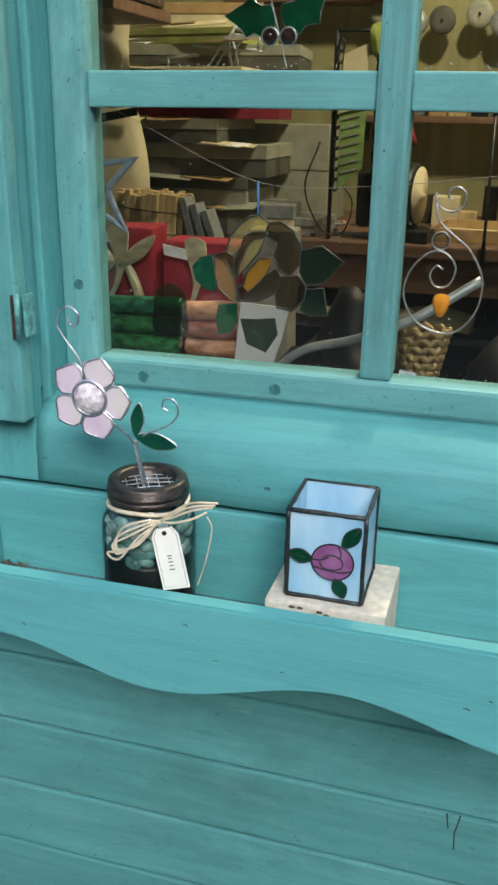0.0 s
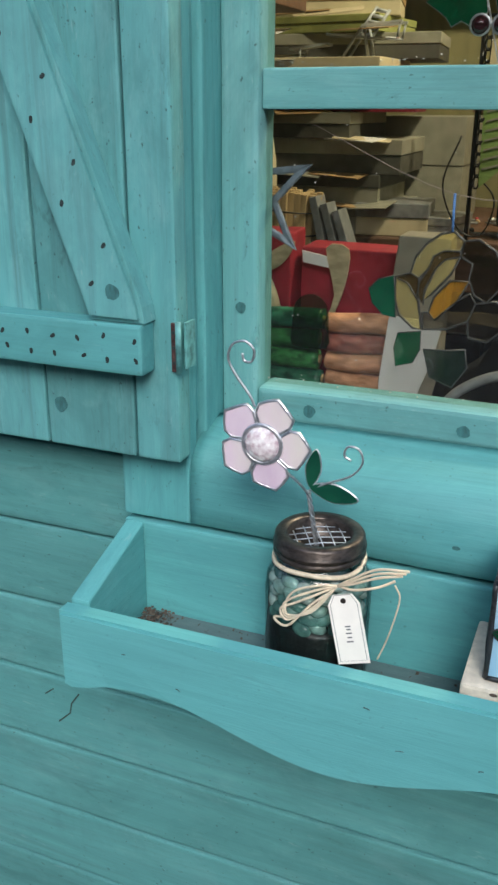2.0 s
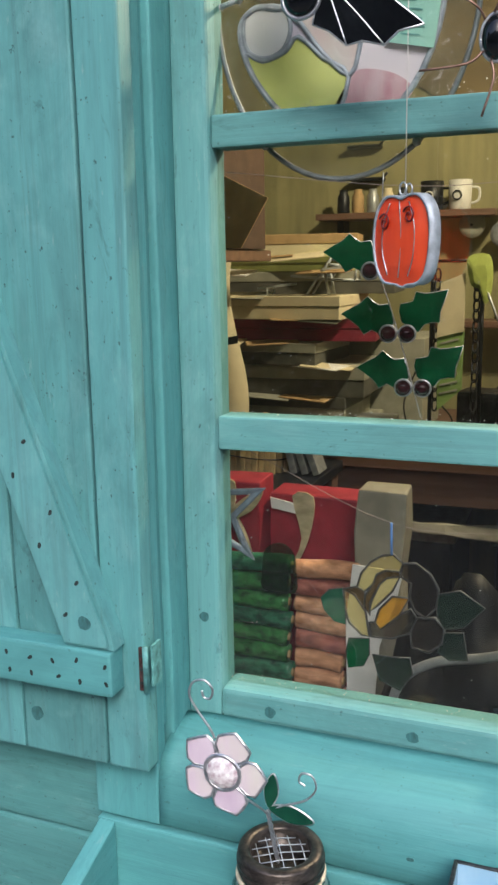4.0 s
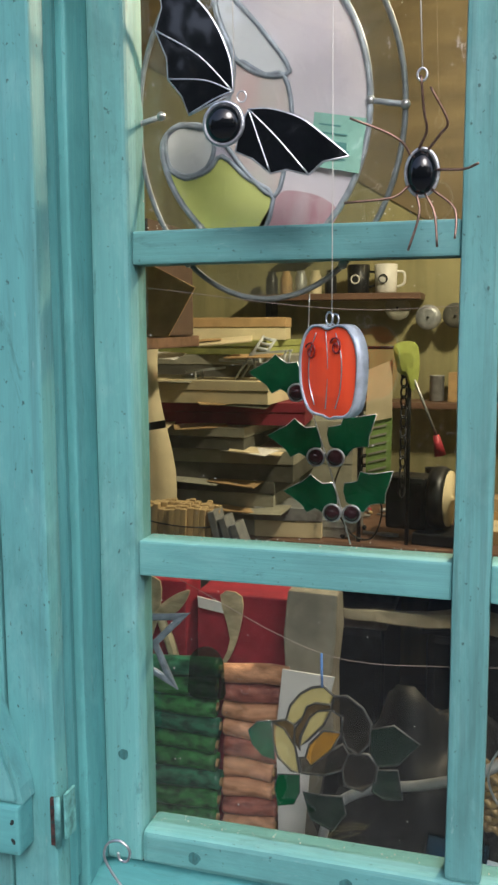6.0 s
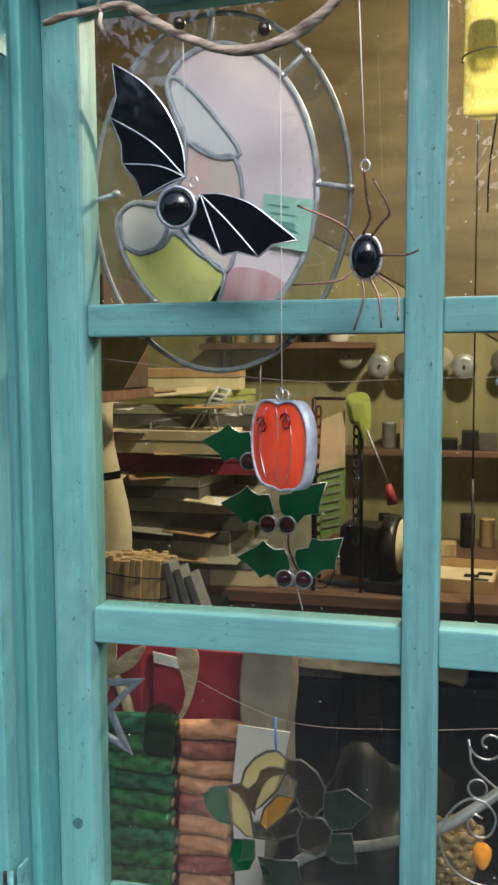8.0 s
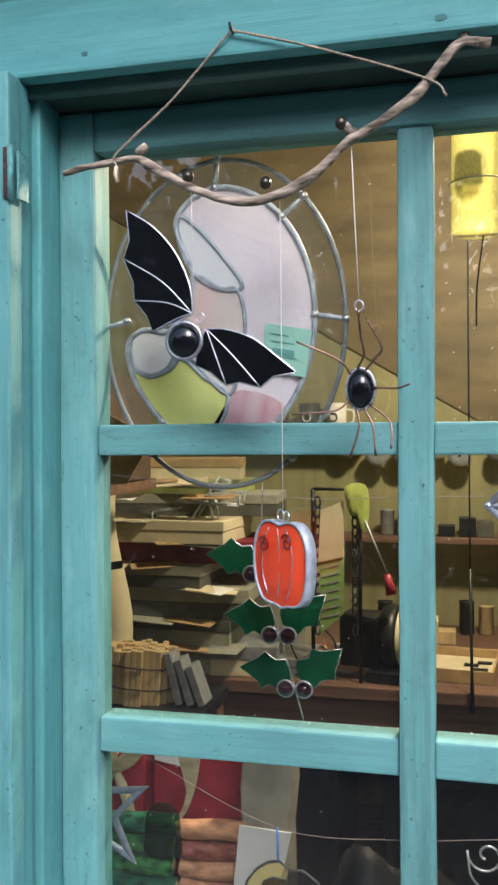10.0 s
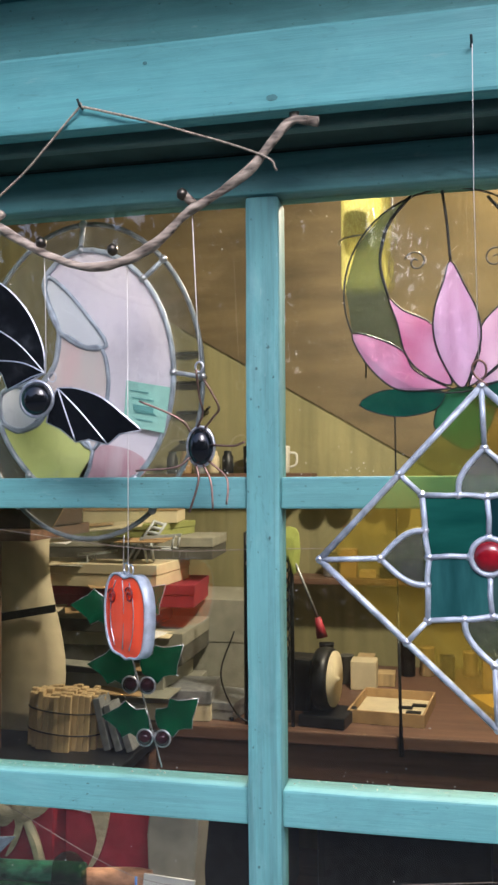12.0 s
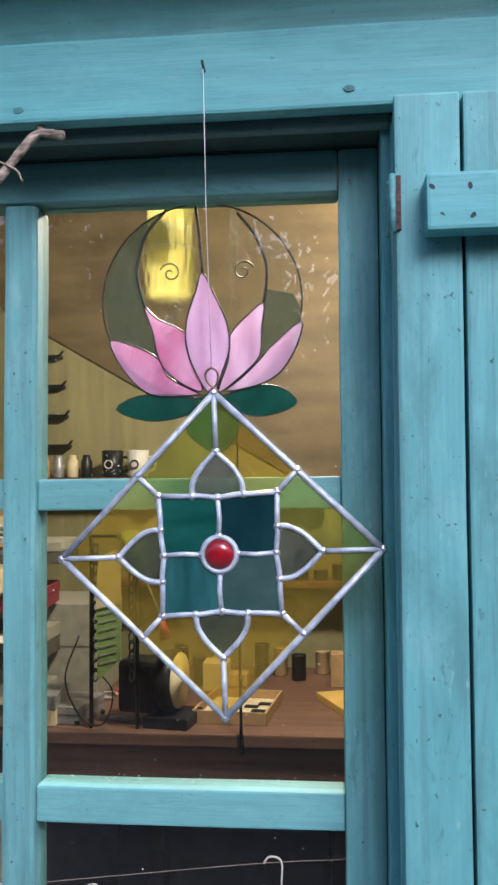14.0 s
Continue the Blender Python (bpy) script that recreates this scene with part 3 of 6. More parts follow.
def reeded(name, tint, rough, ior):
    """Rolled clear glass that blurs and smears what stands behind it."""
    m = bpy.data.materials.new(name)
    m.use_nodes = True
    n, l = m.node_tree.nodes, m.node_tree.links
    n.remove(n["Principled BSDF"])
    r, g, f, x = n.new("ShaderNodeBsdfRefraction"), n.new("ShaderNodeBsdfGlossy"), n.new("ShaderNodeFresnel"), n.new("ShaderNodeMixShader")
    r.inputs["Color"].default_value = (*tint, 1)
    r.inputs["Roughness"].default_value, r.inputs["IOR"].default_value = rough, ior
    g.inputs["Roughness"].default_value = 0.08
    f.inputs[0].default_value = 1.5
    co, mp, no, b = n.new("ShaderNodeTexCoord"), n.new("ShaderNodeMapping"), n.new("ShaderNodeTexNoise"), n.new("ShaderNodeBump")
    mp.inputs["Scale"].default_value = (90, 90, 22)
    l.new(co.outputs["Object"], mp.inputs[0])
    l.new(mp.outputs[0], no.inputs["Vector"])
    no.inputs["Scale"].default_value, no.inputs["Detail"].default_value = 1.0, 2.0
    b.inputs["Strength"].default_value, b.inputs["Distance"].default_value = 0.5, 0.0012
    l.new(no.outputs["Fac"], b.inputs["Height"])
    l.new(b.outputs[0], r.inputs["Normal"])
    l.new(f.outputs[0], x.inputs[0])
    l.new(r.outputs[0], x.inputs[1])
    l.new(g.outputs[0], x.inputs[2])
    l.new(x.outputs[0], n["Material Output"].inputs[0])
    return m


REEDED = reeded("rolled_clear_glass", (0.93, 0.93, 0.86), 0.13, 1.4)
ROSEG = glass("rose_cream_glass", (0.92, 0.86, 0.55), 0.04, 0.2, (0.70, 0.66, 0.40), 0.12)
ROSEA = glass("rose_amber_glass", (0.90, 0.66, 0.2), 0.04, 0.2, (0.58, 0.36, 0.06), 0.2)
ROSEB = glass("rose_brown_glass", (0.45, 0.36, 0.2), 0.04, 0.2, (0.12, 0.09, 0.04), 0.25)
ROSED = glass("rose_smoke_glass", (0.46, 0.43, 0.36), 0.02, 0.0, (0.10, 0.085, 0.06), 0.05)
ROSEL = glass("rose_dark_leaf_glass", (0.28, 0.36, 0.28), 0.03, 0.0, (0.015, 0.04, 0.03), 0.3)


def oval(cx, cz, a, b, n=48):
    return [(cx + a * math.cos(2 * math.pi * k / n), cz + b * math.sin(2 * math.pi * k / n)) for k in range(n)]


def flat(pts, y, per=5, closed=True):
    return [(p.x, p.z) for p in smooth_line([(a, y, b) for a, b in pts], per, closed)]


def in_y(pts, y):
    return [(a, y, b) for a, b in pts]


def solder_dots(parent, pts, y, r=0.0042):
    for a, b in pts:
        turned("solder_joint", [(r * 0.2, -r * 0.6), (r * 0.8, -r * 0.4), (r, 0.0), (r * 0.8, r * 0.4), (r * 0.2, r * 0.6)], (a, y, b), SILVER, parent, 10, "y")


# ---- jar with the wire flower ----
JX, JY = -0.296, 0.697
jar = thing("jar", "glass jar of green pebbles over dark soil in the box", "jar")
JARG = glass("jar_glass", (0.93, 0.97, 0.96), 0.0)
g = turned("glass_body", [(0.036, 0.897), (0.0415, 0.899), (0.0442, 0.906), (0.0445, 0.985), (0.043, 0.997), (0.037, 1.006), (0.0345, 1.009), (0.0345, 1.017)], (JX, JY, 0), JARG, jar, 48)
g.visible_shadow = False
SOIL = mat("wet_dark_soil", (0.012, 0.014, 0.014), 0.35, var=0.5, scale=(160, 160, 160), bump=0.6)
turned("soil", [(0.034, 0.8985), (0.0405, 0.905), (0.0415, 0.956), (0.039, 0.961), (0.01, 0.963)], (JX, JY, 0), SOIL, jar, 40)
PEBBLE = [mat("pebble", c, 0.16, var=0.4, scale=(90, 90, 90), bump=0.2) for c in ((0.11, 0.24, 0.21), (0.22, 0.36, 0.32), (0.05, 0.12, 0.11), (0.44, 0.56, 0.51))]
turned("pebble_core", [(0.03, 0.95), (0.031, 0.995), (0.02, 1.003)], (JX, JY, 0), PEBBLE[2], jar, 24)
rnd = random.Random(11)
for row in range(5):
    for k in range(15):
        a = 2 * math.pi * (k + 0.5 * (row % 2)) / 15 + rnd.uniform(-0.08, 0.08)
        r = rnd.uniform(0.0056, 0.0092)
        rad = 0.0365 if row < 4 else 0.033
        c = Vector((JX + rad * math.cos(a), JY + rad * math.sin(a), 0.9645 + row * 0.0088 + rnd.uniform(-0.002, 0.002)))
        bm = bmesh.new()
        bmesh.ops.create_icosphere(bm, subdivisions=2, radius=1)
        e = Euler((rnd.uniform(-0.5, 0.5), rnd.uniform(-0.5, 0.5), a))
        for v in bm.verts:
            q = Vector((v.co.x * 0.0052, v.co.y * r * 1.1, v.co.z * r * 0.75)) * (1 + 0.16 * noise.noise(v.co * 1.3 + c * 90))
            q.rotate(e)
            v.co = c + q
        part("pebble", bm, rnd.choice(PEBBLE), jar, smooth=True)
lid = turned("lid", [(0.004, 1.0138), (0.0262, 1.014), (0.0262, 1.0325), (0.0282, 1.0352), (0.0355, 1.0352), (0.0372, 1.033), (0.0375, 1.027), (0.0385, 1.0262), (0.0385, 1.0238), (0.0373, 1.023), (0.0373, 1.0215), (0.0383, 1.0207), (0.0383, 1.0182), (0.0374, 1.0172), (0.0365, 1.0168)], (JX, JY, 0), BRONZE, jar, 56, label="dark bronze screw lid with a mesh insert")
for k in range(-2, 3):
    d = k * 0.0098
    h = math.sqrt(max(0, 0.0258 ** 2 - d * d))
    for ang in (0.5, 2.07):
        u, w = Vector((math.cos(ang), math.sin(ang), 0)), Vector((-math.sin(ang), math.cos(ang), 0))
        c = Vector((JX, JY, 1.0275))
        wire("mesh_wire", [c + u * d - w * h, c + u * d + Vector((0, 0, 0.0015)), c + u * d + w * h], 0.0005, LEADC, lid, 5)
# raffia bow and tag
bow = part("raffia_band", link_mesh("raffia_band", *tube([(JX + 0.0375 * math.cos(t), JY + 0.0375 * math.sin(t), 1.0120 + 0.0015 * math.sin(3 * t)) for t in [2 * math.pi * k / 40 for k in range(40)]], 0.0021, 6, True), RAFFIA, True), RAFFIA, jar)
KN = Vector((-0.267, 0.653, 1.0135))
rnd = random.Random(5)
for k in range(4):
    s = (-0.8, 0.1, 0.5, 0.9)[k]
    L = [KN, KN + Vector((0.014, -0.005, 0.007 + 0.006 * s)), KN + Vector((0.032, -0.006, 0.016 + 0.009 * s)), KN + Vector((0.050 + 0.006 * s, -0.004, 0.021 + 0.006 * s))]
    wire("bow_strand", smooth_line(L, 6), 0.0011, RAFFIA, bow, 5)
    L = [KN, KN + Vector((-0.013, -0.005, -0.008 + 0.009 * s)), KN + Vector((-0.032, -0.005, -0.021 + 0.014 * s)), KN + Vector((-0.046 + 0.006 * s, -0.003, -0.030 + 0.010 * s)), KN + Vector((-0.038, -0.007, -0.036 + 0.006 * s)), KN + Vector((-0.018, -0.009, -0.019 - 0.004 * s)), KN + Vector((-0.002, -0.005, -0.002))]
    wire("bow_strand", smooth_line(L, 6), 0.0011, RAFFIA, bow, 5)
wire("bow_tail", smooth_line([KN + Vector((0.045, -0.003, 0.012)), KN + Vector((0.049, -0.002, 0.002)), KN + Vector((0.046, 0.0, -0.018)), KN + Vector((0.040, 0.002, -0.042)), KN + Vector((0.034, 0.003, -0.06))], 8), 0.0007, RAFFIA, bow, 5)
tag = thing("gift_tag", "white card tag with faint handwriting tied to the jar", "tag", at=(-0.2615, 0.6470, 1.0105))
tag.rotation_euler = Euler((radians(-6), radians(-13), radians(8)))
outl = [(-0.0075, 0), (0.0075, 0), (0.0125, -0.008), (0.0125, -0.058), (-0.0125, -0.058), (-0.0125, -0.008)]
part("card", slab(outl, -0.0006, 0.0006), PAPER, tag)
wire("card_border", in_y([(a * 0.84, -0.0025 + (b + 0.0025) * 0.955) for a, b in outl], -0.0007), 0.00022, INK, tag, 4, True)
for k, (a, b) in enumerate(((-0.0036, 0.0022), (-0.0014, 0.0012), (0.0008, 0.0018), (0.0028, 0.001), (0.0044, 0.0016))):
    part("writing_bar", block(-0.0005 - b, 0.0012 + b * 0.6, -0.0009, -0.0005, -0.034 + a * 1.6, -0.0335 + a * 1.6 + 0.0006, 0), INK, tag)
turned("eyelet", [(0.0009, -0.0009), (0.0022, -0.0009), (0.0022, 0.0004)], (0, 0, -0.005), BRONZE, tag, 14, "y")

flower = thing("wire_flower", "pink stained glass flower on a twisted wire stem", "ornament")
FX, FZ, FY = -0.335, 1.117, 0.665
rnd = random.Random(2)
for k in range(5):
    a = radians(68 + 72 * k)
    u, w = (math.cos(a), math.sin(a)), (-math.sin(a), math.cos(a))
    loc = [(0.0125, -0.007), (0.0155, -0.0095), (0.0225, -0.0145), (0.0295, -0.0145), (0.0335, -0.008), (0.0385, 0.0025), (0.0335, 0.0095), (0.0285, 0.0145), (0.0215, 0.0145), (0.0155, 0.0095), (0.0125, 0.007)]
    pts = [(FX + u[0] * r + w[0] * t, FZ + u[1] * r + w[1] * t) for r, t in loc]
    part("petal", slab(pts, FY - 0.001, FY + 0.001), PINK if k % 2 else CREAM, flower)
    wire("petal_solder", in_y(pts, FY), 0.0015, SILVER, flower, 6, True)
turned("gem", [(0.0145, 0.003), (0.015, 0.0), (0.012, -0.005), (0.007, -0.0075), (0.0005, -0.0085)], (FX, FY, FZ), PINKGEM, flower, 12, "y", label="faceted pink crystal centre").data.polygons.foreach_set("use_smooth", [False] * (12 * 4 + 2))
wire("gem_ring", in_y(oval(FX, FZ, 0.0155, 0.0155, 30), FY - 0.001), 0.0019, SILVER, flower, 7, True)
wire("curl", smooth_line([(-0.3415, FY, 1.146), (-0.346, FY, 1.155), (-0.3575, FY, 1.170), (-0.3635, FY, 1.182), (-0.360, FY, 1.193), (-0.350, FY, 1.1965), (-0.3425, FY, 1.190), (-0.3445, FY, 1.1815), (-0.3505, FY, 1.1815), (-0.352, FY, 1.187)], 6), 0.0010, SILVER, flower)
wire("stem", smooth_line([(-0.316, 0.668, 1.095), (-0.308, 0.678, 1.082), (-0.305, 0.689, 1.070)], 6), 0.0011, SILVER, flower)
for ph in (0, 2.1, 4.2):
    pts = []
    for i in range(40):
        t = i / 39
        c = Vector((-0.305 + 0.007 * t, 0.69 + 0.006 * t, 1.072 - 0.052 * t))
        pts.append(c + Vector((math.cos(ph + 16 * t), math.sin(ph + 16 * t), 0)) * 0.0013)
    wire("twisted_stem", pts, 0.0010, SILVER, flower, 5)
for tip, side in (((-0.2985, 1.109), (-0.006, 0.001)), ((-0.2635, 1.0715), (0.001, 0.0075))):
    b0 = (-0.303, 1.077)
    mid = ((b0[0] + tip[0]) / 2, (b0[1] + tip[1]) / 2)
    pts = flat([b0, (mid[0] + side[0], mid[1] + side[1]), tip, (mid[0] - side[0], mid[1] - side[1])], 0, 6)
    part("leaf", slab(pts, 0.687, 0.689), LEAFG, flower)
    wire("leaf_solder", in_y(pts, 0.688), 0.0010, SILVER, flower, 6, True)
wire("tendril", smooth_line([(-0.304, 0.689, 1.073), (-0.290, 0.687, 1.082), (-0.270, 0.686, 1.092), (-0.261, 0.686, 1.104), (-0.264, 0.686, 1.115), (-0.273, 0.686, 1.116), (-0.2755, 0.686, 1.1085), (-0.270, 0.686, 1.105)], 6), 0.0009, SILVER, flower)

# ---- candle holder on its block ----
STONE = mat("pale_stone", (0.56, 0.52, 0.43), 0.85, var=0.12, scale=(120, 120, 120), bump=0.6, second=(0.62, 0.57, 0.47))
blk = part("stone_block", plank(-0.166, -0.061, 0.641, 0.734, 0.8955, 0.9605, 0.003, "x", 0.0012), STONE)
tagged(blk, "chipped pale stone block in the window box", "block")
CHIP = mat("chip_dirt", (0.1, 0.08, 0.06), 0.9, var=0.5, scale=(300, 300, 300))
for x, z in ((-0.118, 0.9545), (-0.121, 0.951), (-0.112, 0.9525), (-0.142, 0.956), (-0.135, 0.956)):
    disc("chip", x, 0.641, z, 0.0028, 0.0014, CHIP, blk)
cand = thing("candle_holder", "square blue stained glass candle holder with a purple rose", "candle holder")
CX0, CX1, CY0, CY1, CZ0, CZ1 = -0.150, -0.0845, 0.652, 0.718, 0.9625, 1.0425
for nm, bx in (("front_pane", (CX0, CX1, CY0, CY0 + 0.002)), ("rear_pane", (CX0, CX1, CY1 - 0.002, CY1)), ("side_pane", (CX0, CX0 + 0.002, CY0 + 0.002, CY1 - 0.002)), ("side_pane", (CX1 - 0.002, CX1, CY0 + 0.002, CY1 - 0.002))):
    part(nm, block(*bx, CZ0, CZ1, 0), BLUEOPAL, cand)
part("base_pane", block(CX0 + 0.002, CX1 - 0.002, CY0 + 0.002, CY1 - 0.002, CZ0, CZ0 + 0.002, 0), BLUEOPAL, cand)
cor = [(CX0, CY0), (CX1, CY0), (CX1, CY1), (CX0, CY1)]
for i, (a, b) in enumerate(cor):
    c, d = cor[(i + 1) % 4]
    m = [(a, b, CZ0 + (CZ1 - CZ0) * k / 10) for k in range(11)]
    wire("lead_edge", m, 0.0021, PATINA, cand, 7, lump=0.5)
    for zz in (CZ0, CZ1):
        wire("lead_edge", [(a + (c - a) * k / 8, b + (d - b) * k / 8, zz) for k in range(9)], 0.0020, PATINA, cand, 7, lump=0.5)
RX, RZ, RY = -0.1105, 0.999, 0.6505
pts = oval(RX, RZ, 0.0180, 0.0168, 28)
rose = part("rose", slab(pts, RY, RY + 0.0014), PURPLE, cand, "purple glass rose applique")
wire("outline", in_y(pts, RY), 0.0008, PATINA, rose, 6, True)
for L in ([(-0.009, 0.003), (-0.004, 0.0065), (0.003, 0.006), (0.008, 0.002), (0.008, -0.004), (0.001, -0.007), (-0.008, -0.006), (-0.011, -0.001)], [(-0.0175, 0.001), (-0.010, 0.001), (-0.003, 0.005)], [(0.004, 0.0165), (0.007, 0.009), (0.006, 0.004)], [(0.0165, -0.006), (0.008, -0.0085), (-0.003, -0.008), (-0.0165, -0.006)]):
    wire("petal_line", smooth_line([(RX + a, RY - 0.0003, RZ + b) for a, b in L], 4), 0.0006, PATINA, rose, 5)
for tip, base, w in (((-0.149, 1.003), (-0.128, 0.999), 0.0065), ((-0.0885, 1.0335), (-0.1025, 1.0135), 0.0062), ((-0.0995, 0.9665), (-0.1075, 0.984), 0.0062)):
    d = Vector((tip[0] - base[0], tip[1] - base[1]))
    pe = Vector((-d.y, d.x)).normalized() * w
    md = ((tip[0] + base[0]) / 2, (tip[1] + base[1]) / 2)
    pts = flat([base, (md[0] + pe.x, md[1] + pe.y), tip, (md[0] - pe.x, md[1] - pe.y)], 0, 5)
    part("rose_leaf", slab(pts, RY + 0.0002, RY + 0.0014), LEAFB, cand)
    wire("leaf_outline", in_y(pts, RY + 0.0003), 0.0007, PATINA, cand, 5, True)
    wire("leaf_vein", [(base[0], RY, base[1]), (tip[0], RY, tip[1])], 0.0003, PATINA, cand, 4)

# crumbs of leaf litter in the box
LITTER = mat("leaf_litter", (0.085, 0.07, 0.055), 0.9, var=0.6, scale=(200, 200, 200))
rnd = random.Random(8)
vs, fs = [], []
for k in range(420):
    if k < 300:
        x, y = -0.480 + abs(rnd.gauss(0, 0.016)), 0.733 - abs(rnd.gauss(0, 0.022))
    else:
        x, y = rnd.uniform(-0.47, 0.05), 0.733 - abs(rnd.gauss(0, 0.03))
    y = max(0.64, y)
    s = rnd.uniform(0.0008, 0.0028)
    a, zz, i = rnd.uniform(0, 6.3), 0.8956 + rnd.uniform(0, 0.004 if k < 300 else 0.0008), len(vs)
    ca, sa = math.cos(a) * s, math.sin(a) * s
    vs += [(x + ca, y + sa, zz), (x - sa * 0.5, y + ca * 0.5, zz + s * 0.6), (x - ca, y - sa, zz), (x + sa * 0.5, y - ca * 0.5, zz - 0.0003)]
    fs.append((i, i + 1, i + 2, i + 3))
tagged(part("leaf_litter", link_mesh("leaf_litter", vs, fs, LITTER), LITTER), "brown crumbs of leaf litter in the window box", "litter", kind="stuff")

# ---- driftwood mobile hung from the lintel ----
BY = 0.747
branch = thing("driftwood_branch", "bent grey driftwood branch hung on jute twine", "branch")
bp = [(-0.399, 1.873), (-0.378, 1.8765), (-0.352, 1.8785), (-0.332, 1.8795), (-0.319, 1.872), (-0.300, 1.861), (-0.276, 1.848), (-0.241, 1.8365), (-0.207, 1.841), (-0.178, 1.857), (-0.154, 1.8785), (-0.131, 1.890), (-0.104, 1.908), (-0.085, 1.929), (-0.069, 1.946), (-0.055, 1.946)]
v, f = tube(smooth_line([(a, BY + 0.004 * math.sin(9 * a), b) for a, b in bp], 6), lambda t: 0.0030 * (0.76 + 0.5 * min(1, t * 4)) * (1 + 0.16 * math.sin(t * 41) * math.sin(t * 17 + 1)), 12, False, 0.35)
part("bough", link_mesh("bough", v, f, BARK, True), BARK, branch)
for a, b, c, d in ((-0.150, 1.885, -0.158, 1.892), (-0.331, 1.884, -0.322, 1.8885), (-0.058, 1.947, -0.0465, 1.9435), (-0.066, 1.947, -0.0655, 1.955)):
    wire("twig_stub", [(a, BY, b), ((a + c) / 2, BY - 0.001, (b + d) / 2), (c, BY - 0.002, d)], 0.0036, BARK, branch, 7, lump=0.4)
wire("twine", smooth_line([(-0.3475, BY - 0.006, 1.873), (-0.3465, BY - 0.006, 1.884), (-0.298, 0.741, 1.924), (-0.248, 0.7335, 1.969), (-0.243, 0.7335, 1.970), (-0.18, 0.7345, 1.951), (-0.094, BY - 0.007, 1.920), (-0.079, BY - 0.008, 1.905)], 10), 0.0010, TWINE, branch, 6, lump=0.5, label="frayed jute twine")
wire("twine_tail", [(-0.3475, BY - 0.006, 1.873), (-0.348, BY - 0.007, 1.866), (-0.3465, BY - 0.006, 1.860)], 0.0018, RAFFIA, branch, 6, lump=0.5)
BELL = mat("tarnished_bell", (0.08, 0.07, 0.055), 0.3, metal=0.8, var=0.4, scale=(150, 150, 150))
for a, b in ((-0.286, 1.8605), (-0.221, 1.8505), (-0.160, 1.893)):
    turned("bell", [(0.0008, 0.0055), (0.0042, 0.003), (0.0048, 0.0), (0.0042, -0.003), (0.0010, -0.0052)], (a, BY - 0.003, b), BELL, branch, 14)
nail = thing("nail", "bent steel nail in the lintel", "nail", "lintel nails")
wire("shank", [(0, 0.004, 0), (0, -0.007, 0.001), (-0.0005, -0.011, 0.005)], 0.0011, NAIL, nail, 7)
nail.location = (-0.2455, 0.7385, 1.970)
n2 = copy_thing(nail, pose(0.0735, 0.7385, 1.988))
n2.location = (0.0735, 0.7385, 1.988)

# bat
WY = 0.7485
bat = thing("glass_bat", "black stained glass bat with silver solder lines", "ornament")
for root, lead, tip, cusps, inner in (
    ((-0.284, 1.749), [(-0.2865, 1.772), (-0.299, 1.800), (-0.318, 1.822)], (-0.3415, 1.8375), [(-0.344, 1.797), (-0.3345, 1.7615), (-0.3185, 1.735)], (-0.300, 1.742)),
    ((-0.272, 1.7355), [(-0.255, 1.7345), (-0.233, 1.7265), (-0.214, 1.712)], (-0.1975, 1.6985), [(-0.227, 1.687), (-0.2555, 1.6895), (-0.282, 1.7065)], (-0.278, 1.722))):
    edge = [tip]
    prev = tip
    for c in cusps:
        md = ((prev[0] + c[0]) / 2, (prev[1] + c[1]) / 2)
        pull = 0.07
        edge += [(md[0] + (root[0] - md[0]) * pull, md[1] + (root[1] - md[1]) * pull), c]
        prev = c
    outline = flat([root] + lead + [tip], 0, 4, False)[:-1] + edge + [inner]
    part("wing", slab(outline, WY - 0.001, WY + 0.001), BLACKG, bat)
    wire("wing_solder", in_y(outline, WY), 0.0011, SILVER, bat, 6, True)
    for c in cusps:
        md = ((root[0] + c[0]) / 2 + 0.004 * (1 if root[0] < -0.28 else -0.3), (root[1] + c[1]) / 2 + 0.003)
        wire("rib", smooth_line([(root[0], WY - 0.0012, root[1]), (md[0], WY - 0.0012, md[1]), (c[0], WY - 0.0012, c[1])], 5), 0.00065, SILVER, bat, 5)
turned("body", [(0.0135, 0.002), (0.0140, 0.0), (0.0127, -0.004), (0.0092, -0.007), (0.0044, -0.0085), (0.0005, -0.009)], (-0.291, WY - 0.001, 1.7265), BLACKG, bat, 36, "y")
wire("body_rim", in_y(oval(-0.291, 1.7265, 0.0148, 0.0150, 32), WY - 0.001), 0.0018, SILVER, bat, 7, True)
wire("hook", in_y(oval(-0.2775, 1.745, 0.0035, 0.004, 16), WY), 0.0006, SILVER, bat, 5, True)
wire("thread", [(-0.2845, BY, 1.852), (-0.2838, WY, 1.80), (-0.283, WY, 1.751)], 0.0004, THREAD, bat, 5)

